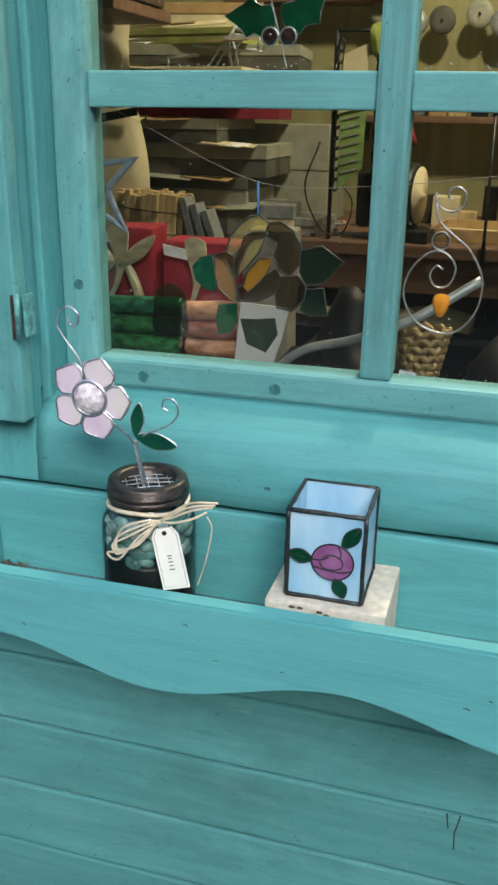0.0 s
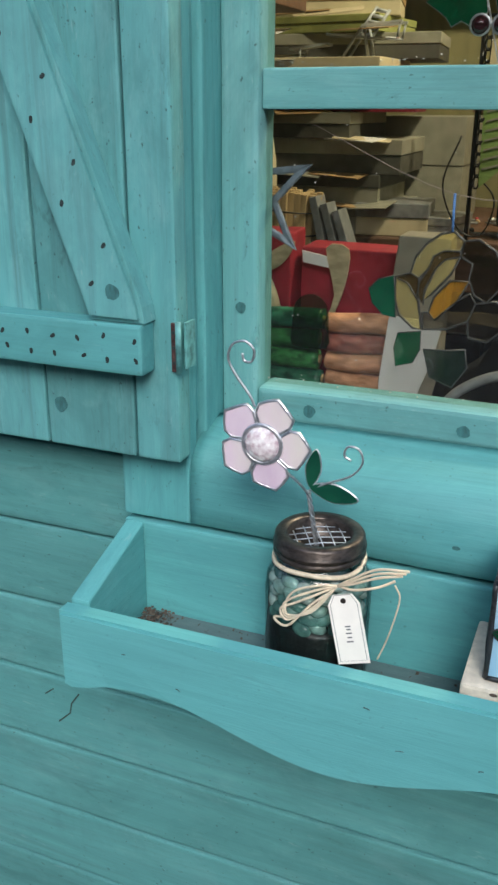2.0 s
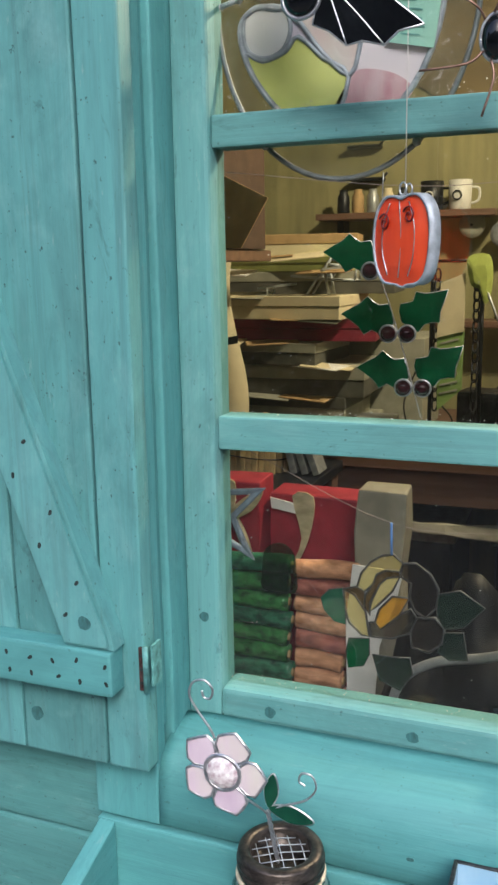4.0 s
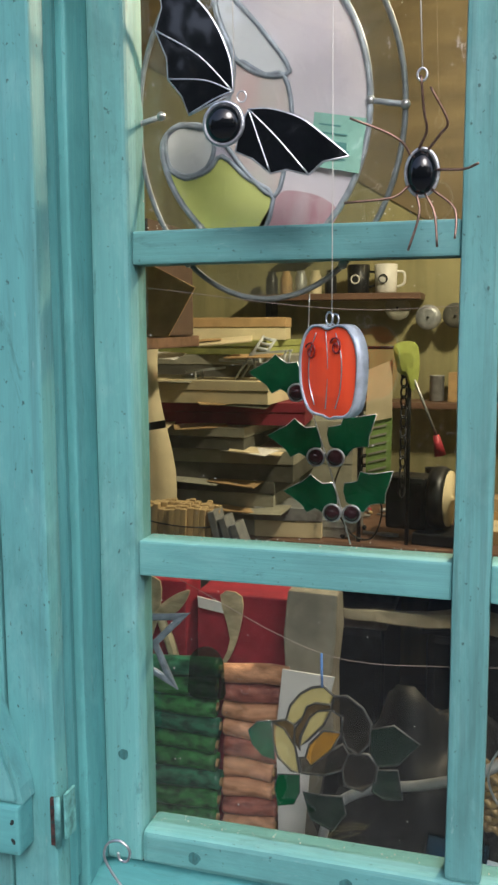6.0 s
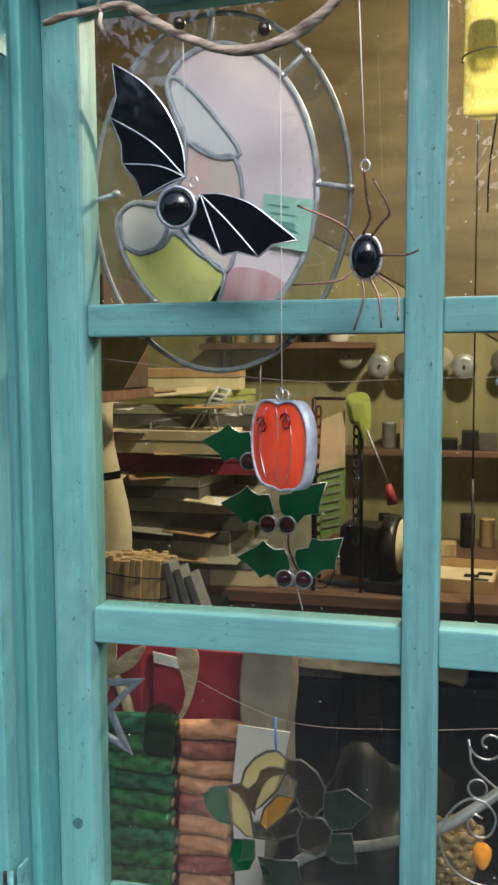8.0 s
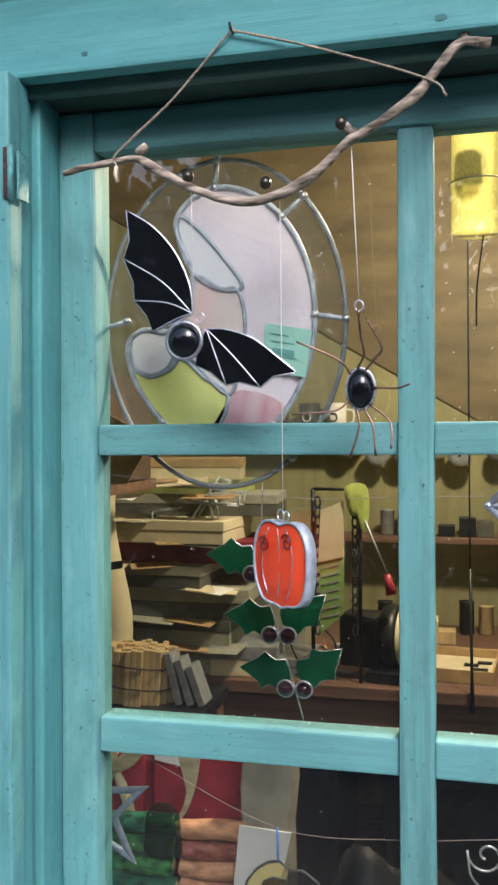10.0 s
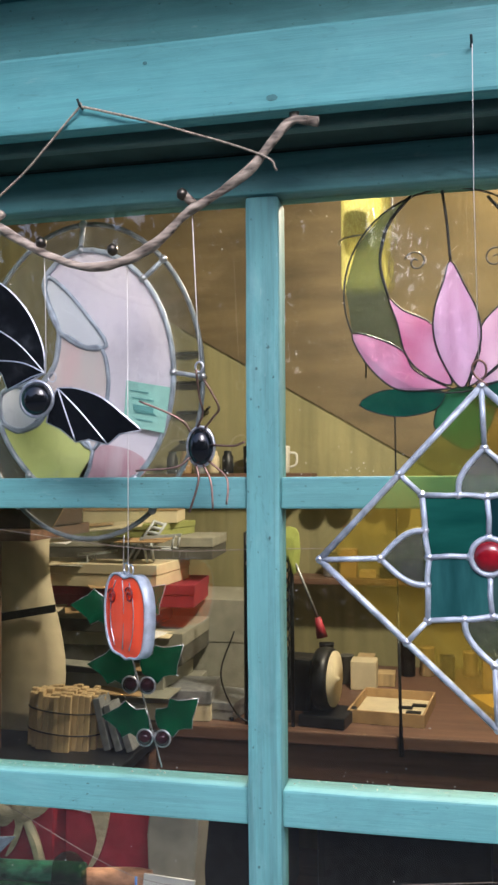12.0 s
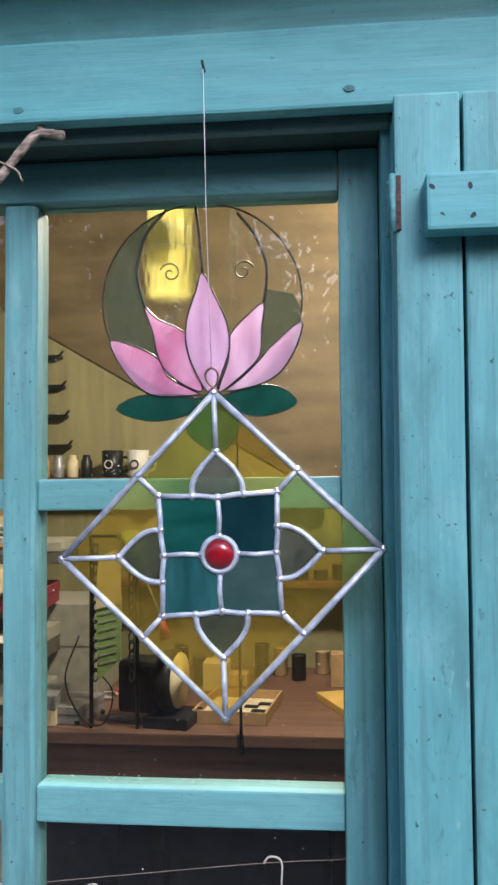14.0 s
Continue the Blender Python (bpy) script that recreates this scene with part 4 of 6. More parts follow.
# spider
spider = thing("wire_spider", "black glass spider with bent copper wire legs", "ornament")
SX, SZ, SY = -0.1457, 1.684, 0.7475
v, f = lathe([(0.15, 0.25), (0.9, 0.2), (1.0, 0.0), (0.88, -0.4), (0.6, -0.7), (0.3, -0.82), (0.03, -0.86)], (0, 0, 0), 32, "y")
v = [Vector((SX + q.x * 0.0108, SY + q.y * 0.0105, SZ + q.z * 0.0158)) for q in v]
part("body", link_mesh("body", v, f, BLACKG, True), BLACKG, spider)
wire("body_rim", in_y(oval(SX, SZ, 0.0112, 0.0162, 28), SY), 0.0014, SILVER, spider, 6, True)
for L in ([(-0.154, 1.696), (-0.1585, 1.7035), (-0.170, 1.711), (-0.195, 1.7215)], [(-0.1545, 1.675), (-0.166, 1.667), (-0.199, 1.6645)], [(-0.149, 1.669), (-0.1465, 1.655), (-0.1535, 1.630)], [(-0.143, 1.669), (-0.136, 1.655), (-0.1335, 1.632)], [(-0.1385, 1.672), (-0.124, 1.660), (-0.121, 1.650), (-0.1215, 1.637)], [(-0.135, 1.685), (-0.117, 1.684), (-0.107, 1.687)], [(-0.1415, 1.699), (-0.1335, 1.708), (-0.1285, 1.716), (-0.140, 1.738)], [(-0.148, 1.70), (-0.1425, 1.711), (-0.1445, 1.724), (-0.1465, 1.746)]):
    wire("leg", smooth_line([(a, SY - 0.002 - 0.003 * i, b) for i, (a, b) in enumerate(L)], 5), 0.00095, COPPER, spider, 6)
wire("ring", in_y(oval(-0.1468, 1.7495, 0.0033, 0.0042, 18), SY), 0.0009, SILVER, spider, 6, True)
wire("thread", [(-0.1525, BY, 1.880), (-0.150, SY, 1.82), (-0.1468, SY, 1.7535)], 0.00045, THREAD, spider, 5)

# pumpkin
pk = thing("glass_pumpkin", "orange fused glass pumpkin hanging on a thread", "ornament", at=(-0.209, 0.749, 1.545))
pk.rotation_euler = Euler((0, 0, radians(-42)))
po = [(0, 0.031), (0.012, 0.0335), (0.024, 0.031), (0.034, 0.018), (0.0355, -0.004), (0.031, -0.024), (0.022, -0.032), (0.010, -0.0335), (0.003, -0.0355), (-0.006, -0.0335), (-0.014, -0.033), (-0.024, -0.030), (-0.033, -0.016), (-0.0355, 0.004), (-0.032, 0.021), (-0.022, 0.032), (-0.010, 0.0335)]
pts = flat(po, 0, 3)
part("pumpkin_body", slab(pts, -0.003, 0.004, 0.003), ORANGE, pk)
v, f = [], []
for a, b in pts:
    v += [(a * 1.02, -0.0045, b * 1.02), (a * 1.02, 0.0055, b * 1.02), (a * 0.97, 0.0055, b * 0.97), (a * 0.97, -0.0045, b * 0.97)]
m = len(pts)
for i in range(m):
    j = (i + 1) % m
    for k in range(4):
        f.append((4 * i + k, 4 * j + k, 4 * j + (k + 1) % 4, 4 * i + (k + 1) % 4))
part("rim", link_mesh("rim", v, f, LEADC, True), LEADC, pk, "blue grey solder rim")
for L in ([(-0.012, 0.028), (-0.020, 0.012), (-0.021, -0.008), (-0.014, -0.026)], [(0.0, 0.029), (0.003, 0.0), (0.0, -0.028)], [(0.012, 0.028), (0.019, 0.010), (0.018, -0.012), (0.012, -0.027)]):
    wire("groove", smooth_line([(a, -0.0055, b) for a, b in L], 5), 0.00045, SILVER, pk, 5)
for cx, cz in ((-0.018, 0.014), (0.013, 0.018)):
    wire("swirl", [(cx + (0.001 + 0.0062 * t) * math.cos(9 * t), -0.0062, cz + (0.001 + 0.0062 * t) * math.sin(9 * t)) for t in [k / 30 for k in range(31)]], 0.0008, REDLINE, pk, 5)
wire("ring", in_y(oval(-0.003, 0.0385, 0.0042, 0.0046, 20), 0.0), 0.0008, SILVER, pk, 6, True)
wire("ring", in_y(oval(0.003, 0.0375, 0.004, 0.0042, 20), 0.001), 0.0007, SILVER, pk, 6, True)
wire("thread", [(-0.002, 0.0, 0.292), (-0.0005, 0, 0.15), (0, 0, 0.042)], 0.0004, THREAD, pk, 5)

# ---- lead flower diamond hung from the lintel ----
DX, DZ, DY, DR = 0.0815, 1.597, 0.752, 0.1305
dia = thing("leaded_diamond", "diamond stained glass panel with amber and teal pieces", "stained glass", at=(DX, DY, DZ))
dia.rotation_euler = Euler((0, radians(-1.8), 0))
S, E2 = 0.0485, DR / 2


def rot(pts, k):
    for _q in range(k):
        pts = [(-b, a) for a, b in pts]
    return pts


for k in range(4):
    arch = [(-0.021, 0.0475), (-0.020, 0.058), (-0.013, 0.070), (0.0, 0.083), (0.013, 0.070), (0.020, 0.058), (0.021, 0.0475)]
    arch = flat(arch[:4], 0, 4, False)[:-1] + flat(arch[3:], 0, 4, False)
    side = [(-S, S), (-0.03, 0.0475), (-0.015, 0.0475), (0, 0.0455), (0.015, 0.0475), (0.03, 0.0475), (S, S)]
    q = rot([(-S, S), (-E2, E2), (0, DR), (0, 0.083)] + arch[:len(arch) // 2][::-1], k)
    part("amber_pane", slab(q, -0.001, 0.001), AMBERG if k in (0, 3) else AMBER, dia).visible_shadow = False
    q = rot([(S, S), (E2, E2), (0, DR), (0, 0.083)] + arch[len(arch) // 2 + 1:], k)
    part("amber_pane", slab(q, -0.001, 0.001), AMBER, dia).visible_shadow = False
    part("petal_pane", slab(rot(arch, k), -0.0008, 0.0012), OLIVEG, dia).visible_shadow = False
    part("teal_pane", slab(rot([(0.001, 0.001), (S - 0.001, 0.001), (S - 0.001, S - 0.001), (0.001, S - 0.001)], k), -0.001, 0.0015), (TEALD, TEALGR, TEALG, TEALG2)[k], dia)
    wire("came", in_y(rot([(0, DR), (-DR / 3, DR * 2 / 3), (-DR * 2 / 3, DR / 3), (-DR, 0)], k), 0), 0.0028, LEADC, dia, 8, lump=0.15)
    wire("came", in_y(rot(arch, k), -0.0005), 0.0024, LEADC, dia, 8, lump=0.2)
    wire("came", in_y(rot(side, k), -0.0005), 0.0024, LEADC, dia, 8, lump=0.2)
    wire("came", in_y(rot([(0, 0.083), (0, DR)], k), -0.0005), 0.0023, LEADC, dia, 8)
    wire("came", in_y(rot([(S, S), (E2, E2)], k), -0.0005), 0.0023, LEADC, dia, 8)
    wire("came", in_y(rot([(0, 0.014), (0.001, 0.03), (0, 0.046)], k), -0.0005), 0.0023, LEADC, dia, 8)
    solder_dots(dia, rot([(0, DR), (E2, E2), (0, 0.083), (S, S), (0, 0.0455), (0.021, 0.0478), (-0.021, 0.0478), (0, 0.0145)], k), -0.0008, 0.0037)
turned("red_gem", [(0.0118, 0.002), (0.012, -0.001), (0.0105, -0.0045), (0.006, -0.0065), (0.0005, -0.007)], (0, 0, 0), REDGEM, dia, 30, "y", label="round red glass gem")
wire("gem_came", in_y(oval(0, 0, 0.0138, 0.0138, 30), -0.001), 0.0024, LEADC, dia, 8, True)
wire("hook_loop", smooth_line([(-0.004, -0.001, 0.132), (0.003, -0.001, 0.138), (0.004, -0.001, 0.147), (-0.001, -0.001, 0.151), (-0.006, -0.001, 0.147), (-0.004, -0.001, 0.139), (0.005, -0.001, 0.131)], 5), 0.001, COPPER, dia, 6)
wire("thread", [(-0.001, -0.001, 0.150), (0.001, -0.012, 0.28), (0.0045, -0.0235, 0.389)], 0.0003, THREAD, dia, 5)

# ---- moon panel and lotus roundel against the inside of the panes ----
MY = 0.838
OUTERC = mat("dull_came", (0.19, 0.22, 0.24), 0.5, metal=0.4, var=0.25, scale=(120, 120, 120))
moon = thing("moon_panel", "oval leaded glass panel with a pale moon face", "stained glass")
part("clear_oval", slab(oval(-0.283, 1.752, 0.1145, 0.151), MY + 0.004, MY + 0.006), SEEDY, moon).visible_shadow = False
wire("outer_came", in_y(oval(-0.283, 1.752, 0.1145, 0.151, 64), MY), 0.0024, OUTERC, moon, 8, True)
ellipse = [(-0.2865 + 0.09 * math.cos(t), 1.757 + 0.121 * math.sin(t)) for t in [radians(92 - 8 * k) for k in range(25)]]
left = flat([(-0.300, 1.637), (-0.330, 1.652), (-0.357, 1.681), (-0.372, 1.709), (-0.3755, 1.735), (-0.360, 1.7485), (-0.335, 1.746), (-0.3165, 1.767), (-0.312, 1.800), (-0.323, 1.828), (-0.327, 1.850), (-0.313, 1.868), (-0.292, 1.878)], 0, 4, False)
mo = ellipse + left[:-1]
part("moon_pane", slab(mo, MY, MY + 0.003), MOONPINK, moon)
wire("moon_came", in_y(mo, MY - 0.001), 0.0027, LEADC, moon, 8, True)
pieces = (
    ("white_pane", MOONWHITE, [(-0.322, 1.853), (-0.303, 1.838), (-0.280, 1.811), (-0.263, 1.785), (-0.284, 1.783), (-0.306, 1.795), (-0.318, 1.812), (-0.326, 1.838)]),
    ("cream_pane", MOONCREAM, [(-0.310, 1.797), (-0.285, 1.784), (-0.268, 1.782), (-0.261, 1.752), (-0.266, 1.715), (-0.276, 1.686), (-0.300, 1.706), (-0.320, 1.732), (-0.333, 1.745), (-0.316, 1.768)]),
    ("rose_pane", MOONRED, [(-0.275, 1.684), (-0.262, 1.690), (-0.235, 1.683), (-0.222, 1.668), (-0.245, 1.650), (-0.290, 1.640), (-0.296, 1.650)]),
    ("lime_pane", LIME, [(-0.371, 1.711), (-0.355, 1.704), (-0.334, 1.710), (-0.322, 1.721), (-0.300, 1.702), (-0.277, 1.684), (-0.297, 1.640), (-0.330, 1.653), (-0.357, 1.681)]),
    ("chin_pane", MOONWHITE, [(-0.373, 1.733), (-0.368, 1.745), (-0.350, 1.7485), (-0.334, 1.744), (-0.329, 1.728), (-0.336, 1.712), (-0.353, 1.706), (-0.369, 1.714)]))
for nm, ma, p0 in pieces:
    pts = flat(p0, 0, 3)
    part(nm, slab(pts, MY - 0.0012, MY - 0.0002), ma, moon)
    if nm != "rose_pane":
        wire("came", in_y(pts, MY - 0.0014), 0.0021, LEADC, moon, 7, True)
for t0 in (0, 48, 92, 180, 232, 305):
    t = radians(t0)
    c, s = math.cos(t), math.sin(t)
    wire("spoke", [(-0.2865 + 0.09 * c, MY - 0.001, 1.757 + 0.121 * s), (-0.283 + 0.1145 * c, MY - 0.001, 1.752 + 0.151 * s)], 0.0024, LEADC, moon, 7)
    solder_dots(moon, [(-0.2865 + 0.09 * c, 1.757 + 0.121 * s), (-0.283 + 0.1145 * c, 1.752 + 0.151 * s)], MY - 0.002, 0.0042)
NOTEM = mat("mint_paper", (0.36, 0.66, 0.55), 0.8, var=0.06)
NOTEB = mat("note_print", (0.14, 0.36, 0.33), 0.8, var=0.1)
note = thing("paper_note", "mint paper note with faint print stuck on the glass", "note")
part("sheet", slab([(-0.2415, 1.7505), (-0.1985, 1.7425), (-0.2045, 1.7000), (-0.2445, 1.7085)], 0.8325, 0.8331), NOTEM, note)
for k, (w, h) in enumerate(((0.018, 0.0012), (0.022, 0.0012), (0.020, 0.006), (0.021, 0.0012), (0.016, 0.0012))):
    zc = 1.7415 - k * 0.0068
    xa = -0.2375 + 0.0014 * k
    part("print_bar", slab([(xa, zc), (xa + w, zc - w * 0.18), (xa + w, zc - w * 0.18 - h), (xa, zc - h)], 0.8318, 0.8324), NOTEB, note)

LY = 0.829
lotus = thing("lotus_roundel", "round clear glass suncatcher with a pink lotus", "stained glass")
part("clear_disc", slab(oval(0.0555, 1.820, 0.0915, 0.0895), LY + 0.001, LY + 0.003), REEDED, lotus).visible_shadow = False
wire("rim", in_y(oval(0.0555, 1.820, 0.0915, 0.0895, 64), LY), 0.0009, PATINA, lotus, 6, True)
SMOKE = glass("smoke_green_glass", (0.50, 0.55, 0.47), 0.06, 0.05, (0.16, 0.20, 0.16), 0.14)
cen = [(0.0568, 1.8453), (0.0684, 1.8233), (0.0789, 1.7996), (0.0815, 1.7763), (0.0749, 1.7551), (0.0676, 1.7357), (0.0588, 1.7394), (0.0465, 1.763), (0.0413, 1.7847), (0.0432, 1.8062), (0.0506, 1.8276)]
mid_a = [(0.0034, 1.8149), (0.0161, 1.8035), (0.0413, 1.7901), (0.0447, 1.7666), (0.057, 1.7395), (0.0463, 1.7397), (0.0266, 1.7527), (0.0159, 1.7692), (0.0106, 1.7928)]
out_a = [(-0.029, 1.785), (-0.0041, 1.7788), (0.0159, 1.7674), (0.0248, 1.751), (0.0498, 1.7371), (0.0534, 1.7342), (0.0175, 1.7332), (-0.0006, 1.7408), (-0.0188, 1.7611)]
mid_b = [(0.1126, 1.8162), (0.1105, 1.7932), (0.1085, 1.7684), (0.0925, 1.7511), (0.0747, 1.7373), (0.0712, 1.7392), (0.0803, 1.7656), (0.0816, 1.787), (0.0966, 1.8043)]
out_b = [(0.1461, 1.799), (0.1424, 1.778), (0.1275, 1.7538), (0.1064, 1.7419), (0.0783, 1.7372), (0.0925, 1.7493), (0.1085, 1.7649), (0.1208, 1.7787)]
for p0, yy, ma in ((out_a, 0, LOTUSD), (out_b, 0, LOTUSL), (mid_a, 0.0008, LOTUSD), (mid_b, 0.0008, LOTUSL), (cen, 0.0016, LOTUSP)):
    part("petal", slab(flat(p0, 0, 3), LY - 0.001 - yy, LY - 0.0002 - yy * 0.9), ma, lotus)
    wire("petal_line", in_y(flat(p0, 0, 3), LY - 0.0011 - yy), 0.0008, PATINA, lotus, 5, True)
for p0 in ([(0.024, 1.9051), (0.0002, 1.8917), (-0.0239, 1.8635), (-0.0344, 1.8272), (-0.029, 1.7868), (-0.0041, 1.7788), (0.0159, 1.7681), (0.0106, 1.7928), (0.0034, 1.8149), (-0.0037, 1.8479), (0.0038, 1.8805)], [(0.1152, 1.8286), (0.1388, 1.8241), (0.1463, 1.8096), (0.1451, 1.7991), (0.1208, 1.7787), (0.1085, 1.7666), (0.1112, 1.7932)]):
    part("smoke_pane", slab(p0, LY - 0.0001, LY + 0.0007), SMOKE, lotus, "smoky grey green glass").visible_shadow = False
for p0, yy in (([(-0.0234, 1.7214), (-0.0043, 1.7336), (0.0283, 1.7347), (0.0498, 1.7314), (0.0461, 1.7201), (0.0353, 1.7138), (0.0065, 1.7108)], 0), ([(0.0711, 1.7285), (0.0853, 1.7371), (0.1064, 1.7419), (0.1273, 1.7397), (0.1417, 1.7271), (0.1305, 1.7185), (0.1061, 1.7137), (0.0851, 1.7194)], 0), ([(0.0407, 1.7059), (0.0497, 1.7300), (0.0711, 1.7360), (0.0922, 1.7228), (0.0867, 1.6981), (0.0742, 1.6824), (0.0601, 1.6843), (0.0459, 1.6952)], 0.0040)):
    pts = flat(p0, 0, 3)
    part("lotus_leaf", slab(pts, LY - 0.0006 + yy, LY + 0.0008 + yy), LOTUSG if yy == 0 else LOTUSM, lotus)
    wire("leaf_line", in_y(pts, LY - 0.0006 + yy), 0.0005, PATINA, lotus, 5, True)
for L in ([(0.0505, 1.9073), (0.0539, 1.8817), (0.0568, 1.8453)], [(0.024, 1.9051), (0.0038, 1.8805), (-0.0037, 1.8479), (0.0034, 1.8149)], [(0.0888, 1.8998), (0.1045, 1.8792), (0.1147, 1.8536), (0.1152, 1.8357), (0.1126, 1.8162)]):
    wire("lead_line", smooth_line([(a, LY - 0.0005, b) for a, b in L], 6), 0.0014, PATINA, lotus, 6)
for cx, sg in ((0.0273, 1), (0.0942, -1)):
    wire("spiral", [(cx + sg * (0.0015 + 0.0085 * t) * math.cos(8.5 * t + 0.6), LY - 0.0006, 1.846 + (0.0015 + 0.0085 * t) * math.sin(8.5 * t + 0.6)) for t in [k / 36 for k in range(37)]], 0.0007, PATINA, lotus, 5)

# ---- pieces hung inside on strings ----
holly = thing("holly_garland", "garland of green glass holly leaves with dark berries", "garland")
HY = 0.838
BERRY = mat("berry_glass", (0.022, 0.006, 0.009), 0.05, var=0.3, scale=(90, 90, 90), spec=0.8)
wire("garland_wire", smooth_line([(-0.246, HY, 1.605), (-0.247, HY, 1.56), (-0.248, HY, 1.522), (-0.238, HY, 1.49), (-0.231, HY, 1.468), (-0.223, HY, 1.442), (-0.2165, HY, 1.419), (-0.209, HY, 1.392)], 6), 0.0007, SILVER, holly, 5)
hl = [(0.004, 0), (0.006, 0.009), (0.010, 0.0145), (0.016, 0.0125), (0.021, 0.0115), (0.027, 0.0175), (0.033, 0.0125), (0.039, 0.010), (0.052, 0.006), (0.043, -0.003), (0.038, -0.0075), (0.033, -0.0155), (0.027, -0.0125), (0.021, -0.011), (0.013, -0.0145), (0.008, -0.008)]
for cx, cz in ((-0.248, 1.523), (-0.231, 1.468), (-0.2165, 1.420)):
    for ang in (radians(28), radians(164)):
        u, w = (math.cos(ang), math.sin(ang)), (-math.sin(ang), math.cos(ang))
        pts = [(cx + u[0] * a + w[0] * b, cz + 0.007 + u[1] * a + w[1] * b) for a, b in hl]
        part("holly_leaf", slab(pts, HY - 0.001, HY + 0.001), LEAFB, holly)
        wire("leaf_solder", in_y(pts, HY), 0.0006, SILVER, holly, 5, True)
    for dx in (-0.0085, 0.0085):
        turned("berry", [(0.0066, 0.002), (0.007, 0), (0.006, -0.003), (0.003, -0.005), (0.0004, -0.0055)], (cx + dx, HY - 0.001, cz - 0.0015), BERRY, holly, 18, "y")
        wire("berry_rim", in_y(oval(cx + dx, cz - 0.0015, 0.0074, 0.0074, 18), HY - 0.001), 0.0011, SILVER, holly, 6, True)

STRING = mat("dull_string", (0.30, 0.25, 0.24), 0.7, var=0.1)
line = thing("string", "thin string stretched behind the lower panes", "string", "strings")
wire("cord", smooth_line([(-0.392, 0.836, 1.36), (-0.355, 0.835, 1.344), (-0.232, 0.834, 1.292), (-0.125, 0.834, 1.292), (-0.05, 0.834, 1.300), (0.1, 0.834, 1.318), (0.185, 0.834, 1.325)], 5), 0.00028, STRING, line, 5)
line2 = thing("string", "thin string stretched behind the middle panes", "string", "strings")
wire("cord", smooth_line([(-0.392, 0.836, 1.612), (-0.22, 0.835, 1.592), (-0.10, 0.835, 1.594), (0.185, 0.835, 1.600)], 5), 0.0003, STRING, line2, 5)

ros = thing("glass_rose", "leaded amber glass rose with green leaves", "ornament")
RY2 = 0.828
DLEAD = mat("grey_lead", (0.10, 0.105, 0.105), 0.4, metal=0.6, var=0.4, scale=(150, 150, 150))
petals = (
    (ROSEG, [(-0.2417, 1.2591), (-0.2307, 1.262), (-0.221, 1.2547), (-0.2242, 1.2463), (-0.238, 1.2453), (-0.2465, 1.2401), (-0.2499, 1.2297), (-0.2585, 1.2208), (-0.266, 1.2242), (-0.2622, 1.2384), (-0.2528, 1.251)]),
    (ROSEB, [(-0.2465, 1.2401), (-0.238, 1.2453), (-0.2242, 1.2463), (-0.2235, 1.2417), (-0.2362, 1.2384), (-0.2436, 1.2308), (-0.2529, 1.2108), (-0.253, 1.198), (-0.2586, 1.2061), (-0.2574, 1.2173), (-0.2499, 1.2297)]),
    (ROSEG, [(-0.2362, 1.2384), (-0.2235, 1.2417), (-0.2307, 1.226), (-0.2455, 1.2086), (-0.253, 1.2016), (-0.2511, 1.213), (-0.2436, 1.2308)]),
    (ROSEA, [(-0.2307, 1.2205), (-0.2144, 1.2218), (-0.2234, 1.2038), (-0.2418, 1.1855), (-0.2474, 1.1917), (-0.2436, 1.2053)]),
    (ROSEG, [(-0.2794, 1.2195), (-0.268, 1.2153), (-0.2575, 1.2008), (-0.2531, 1.1758), (-0.2606, 1.1761), (-0.2739, 1.1864), (-0.2787, 1.2003)]),
    (ROSEB, [(-0.2809, 1.2192), (-0.266, 1.2242), (-0.2585, 1.2208), (-0.2575, 1.2008), (-0.268, 1.2153)]),
    (ROSED, [(-0.221, 1.2547), (-0.2091, 1.2568), (-0.195, 1.2486), (-0.1872, 1.2359), (-0.1885, 1.2179), (-0.1983, 1.2053), (-0.209, 1.2103), (-0.2144, 1.2236), (-0.2127, 1.2365), (-0.2235, 1.2417)]),
    (ROSED, [(-0.2418, 1.1855), (-0.2234, 1.2038), (-0.2126, 1.2114), (-0.2072, 1.2035), (-0.2126, 1.1879), (-0.2308, 1.1786), (-0.2512, 1.1762), (-0.253, 1.1906), (-0.2474, 1.1917)]),
    (ROSED, [(-0.2072, 1.2035), (-0.1983, 1.2053), (-0.1895, 1.207), (-0.1808, 1.1978), (-0.1824, 1.1833), (-0.1946, 1.1719), (-0.2107, 1.1738), (-0.2126, 1.1879)]))
leaves = (
    (LEAFG, [(-0.3035, 1.2067), (-0.2949, 1.2159), (-0.2813, 1.2202), (-0.2787, 1.2003), (-0.2777, 1.1837), (-0.2893, 1.1851), (-0.2997, 1.1943)]),
    (LEAFB, [(-0.274, 1.1695), (-0.2531, 1.1739), (-0.2531, 1.1572), (-0.2588, 1.1448), (-0.2741, 1.1394), (-0.2767, 1.1558)]),
    (ROSEL, [(-0.1872, 1.2306), (-0.1675, 1.2365), (-0.1456, 1.2226), (-0.1638, 1.2017), (-0.1808, 1.1978), (-0.1878, 1.2109)]),
    (ROSEL, [(-0.1825, 1.194), (-0.1638, 1.1964), (-0.1592, 1.1703), (-0.1755, 1.1681), (-0.1858, 1.1738)]),
    (ROSEL, [(-0.2493, 1.1581), (-0.2308, 1.1592), (-0.2125, 1.1625), (-0.2096, 1.1467), (-0.2216, 1.1274), (-0.2419, 1.1337)]))
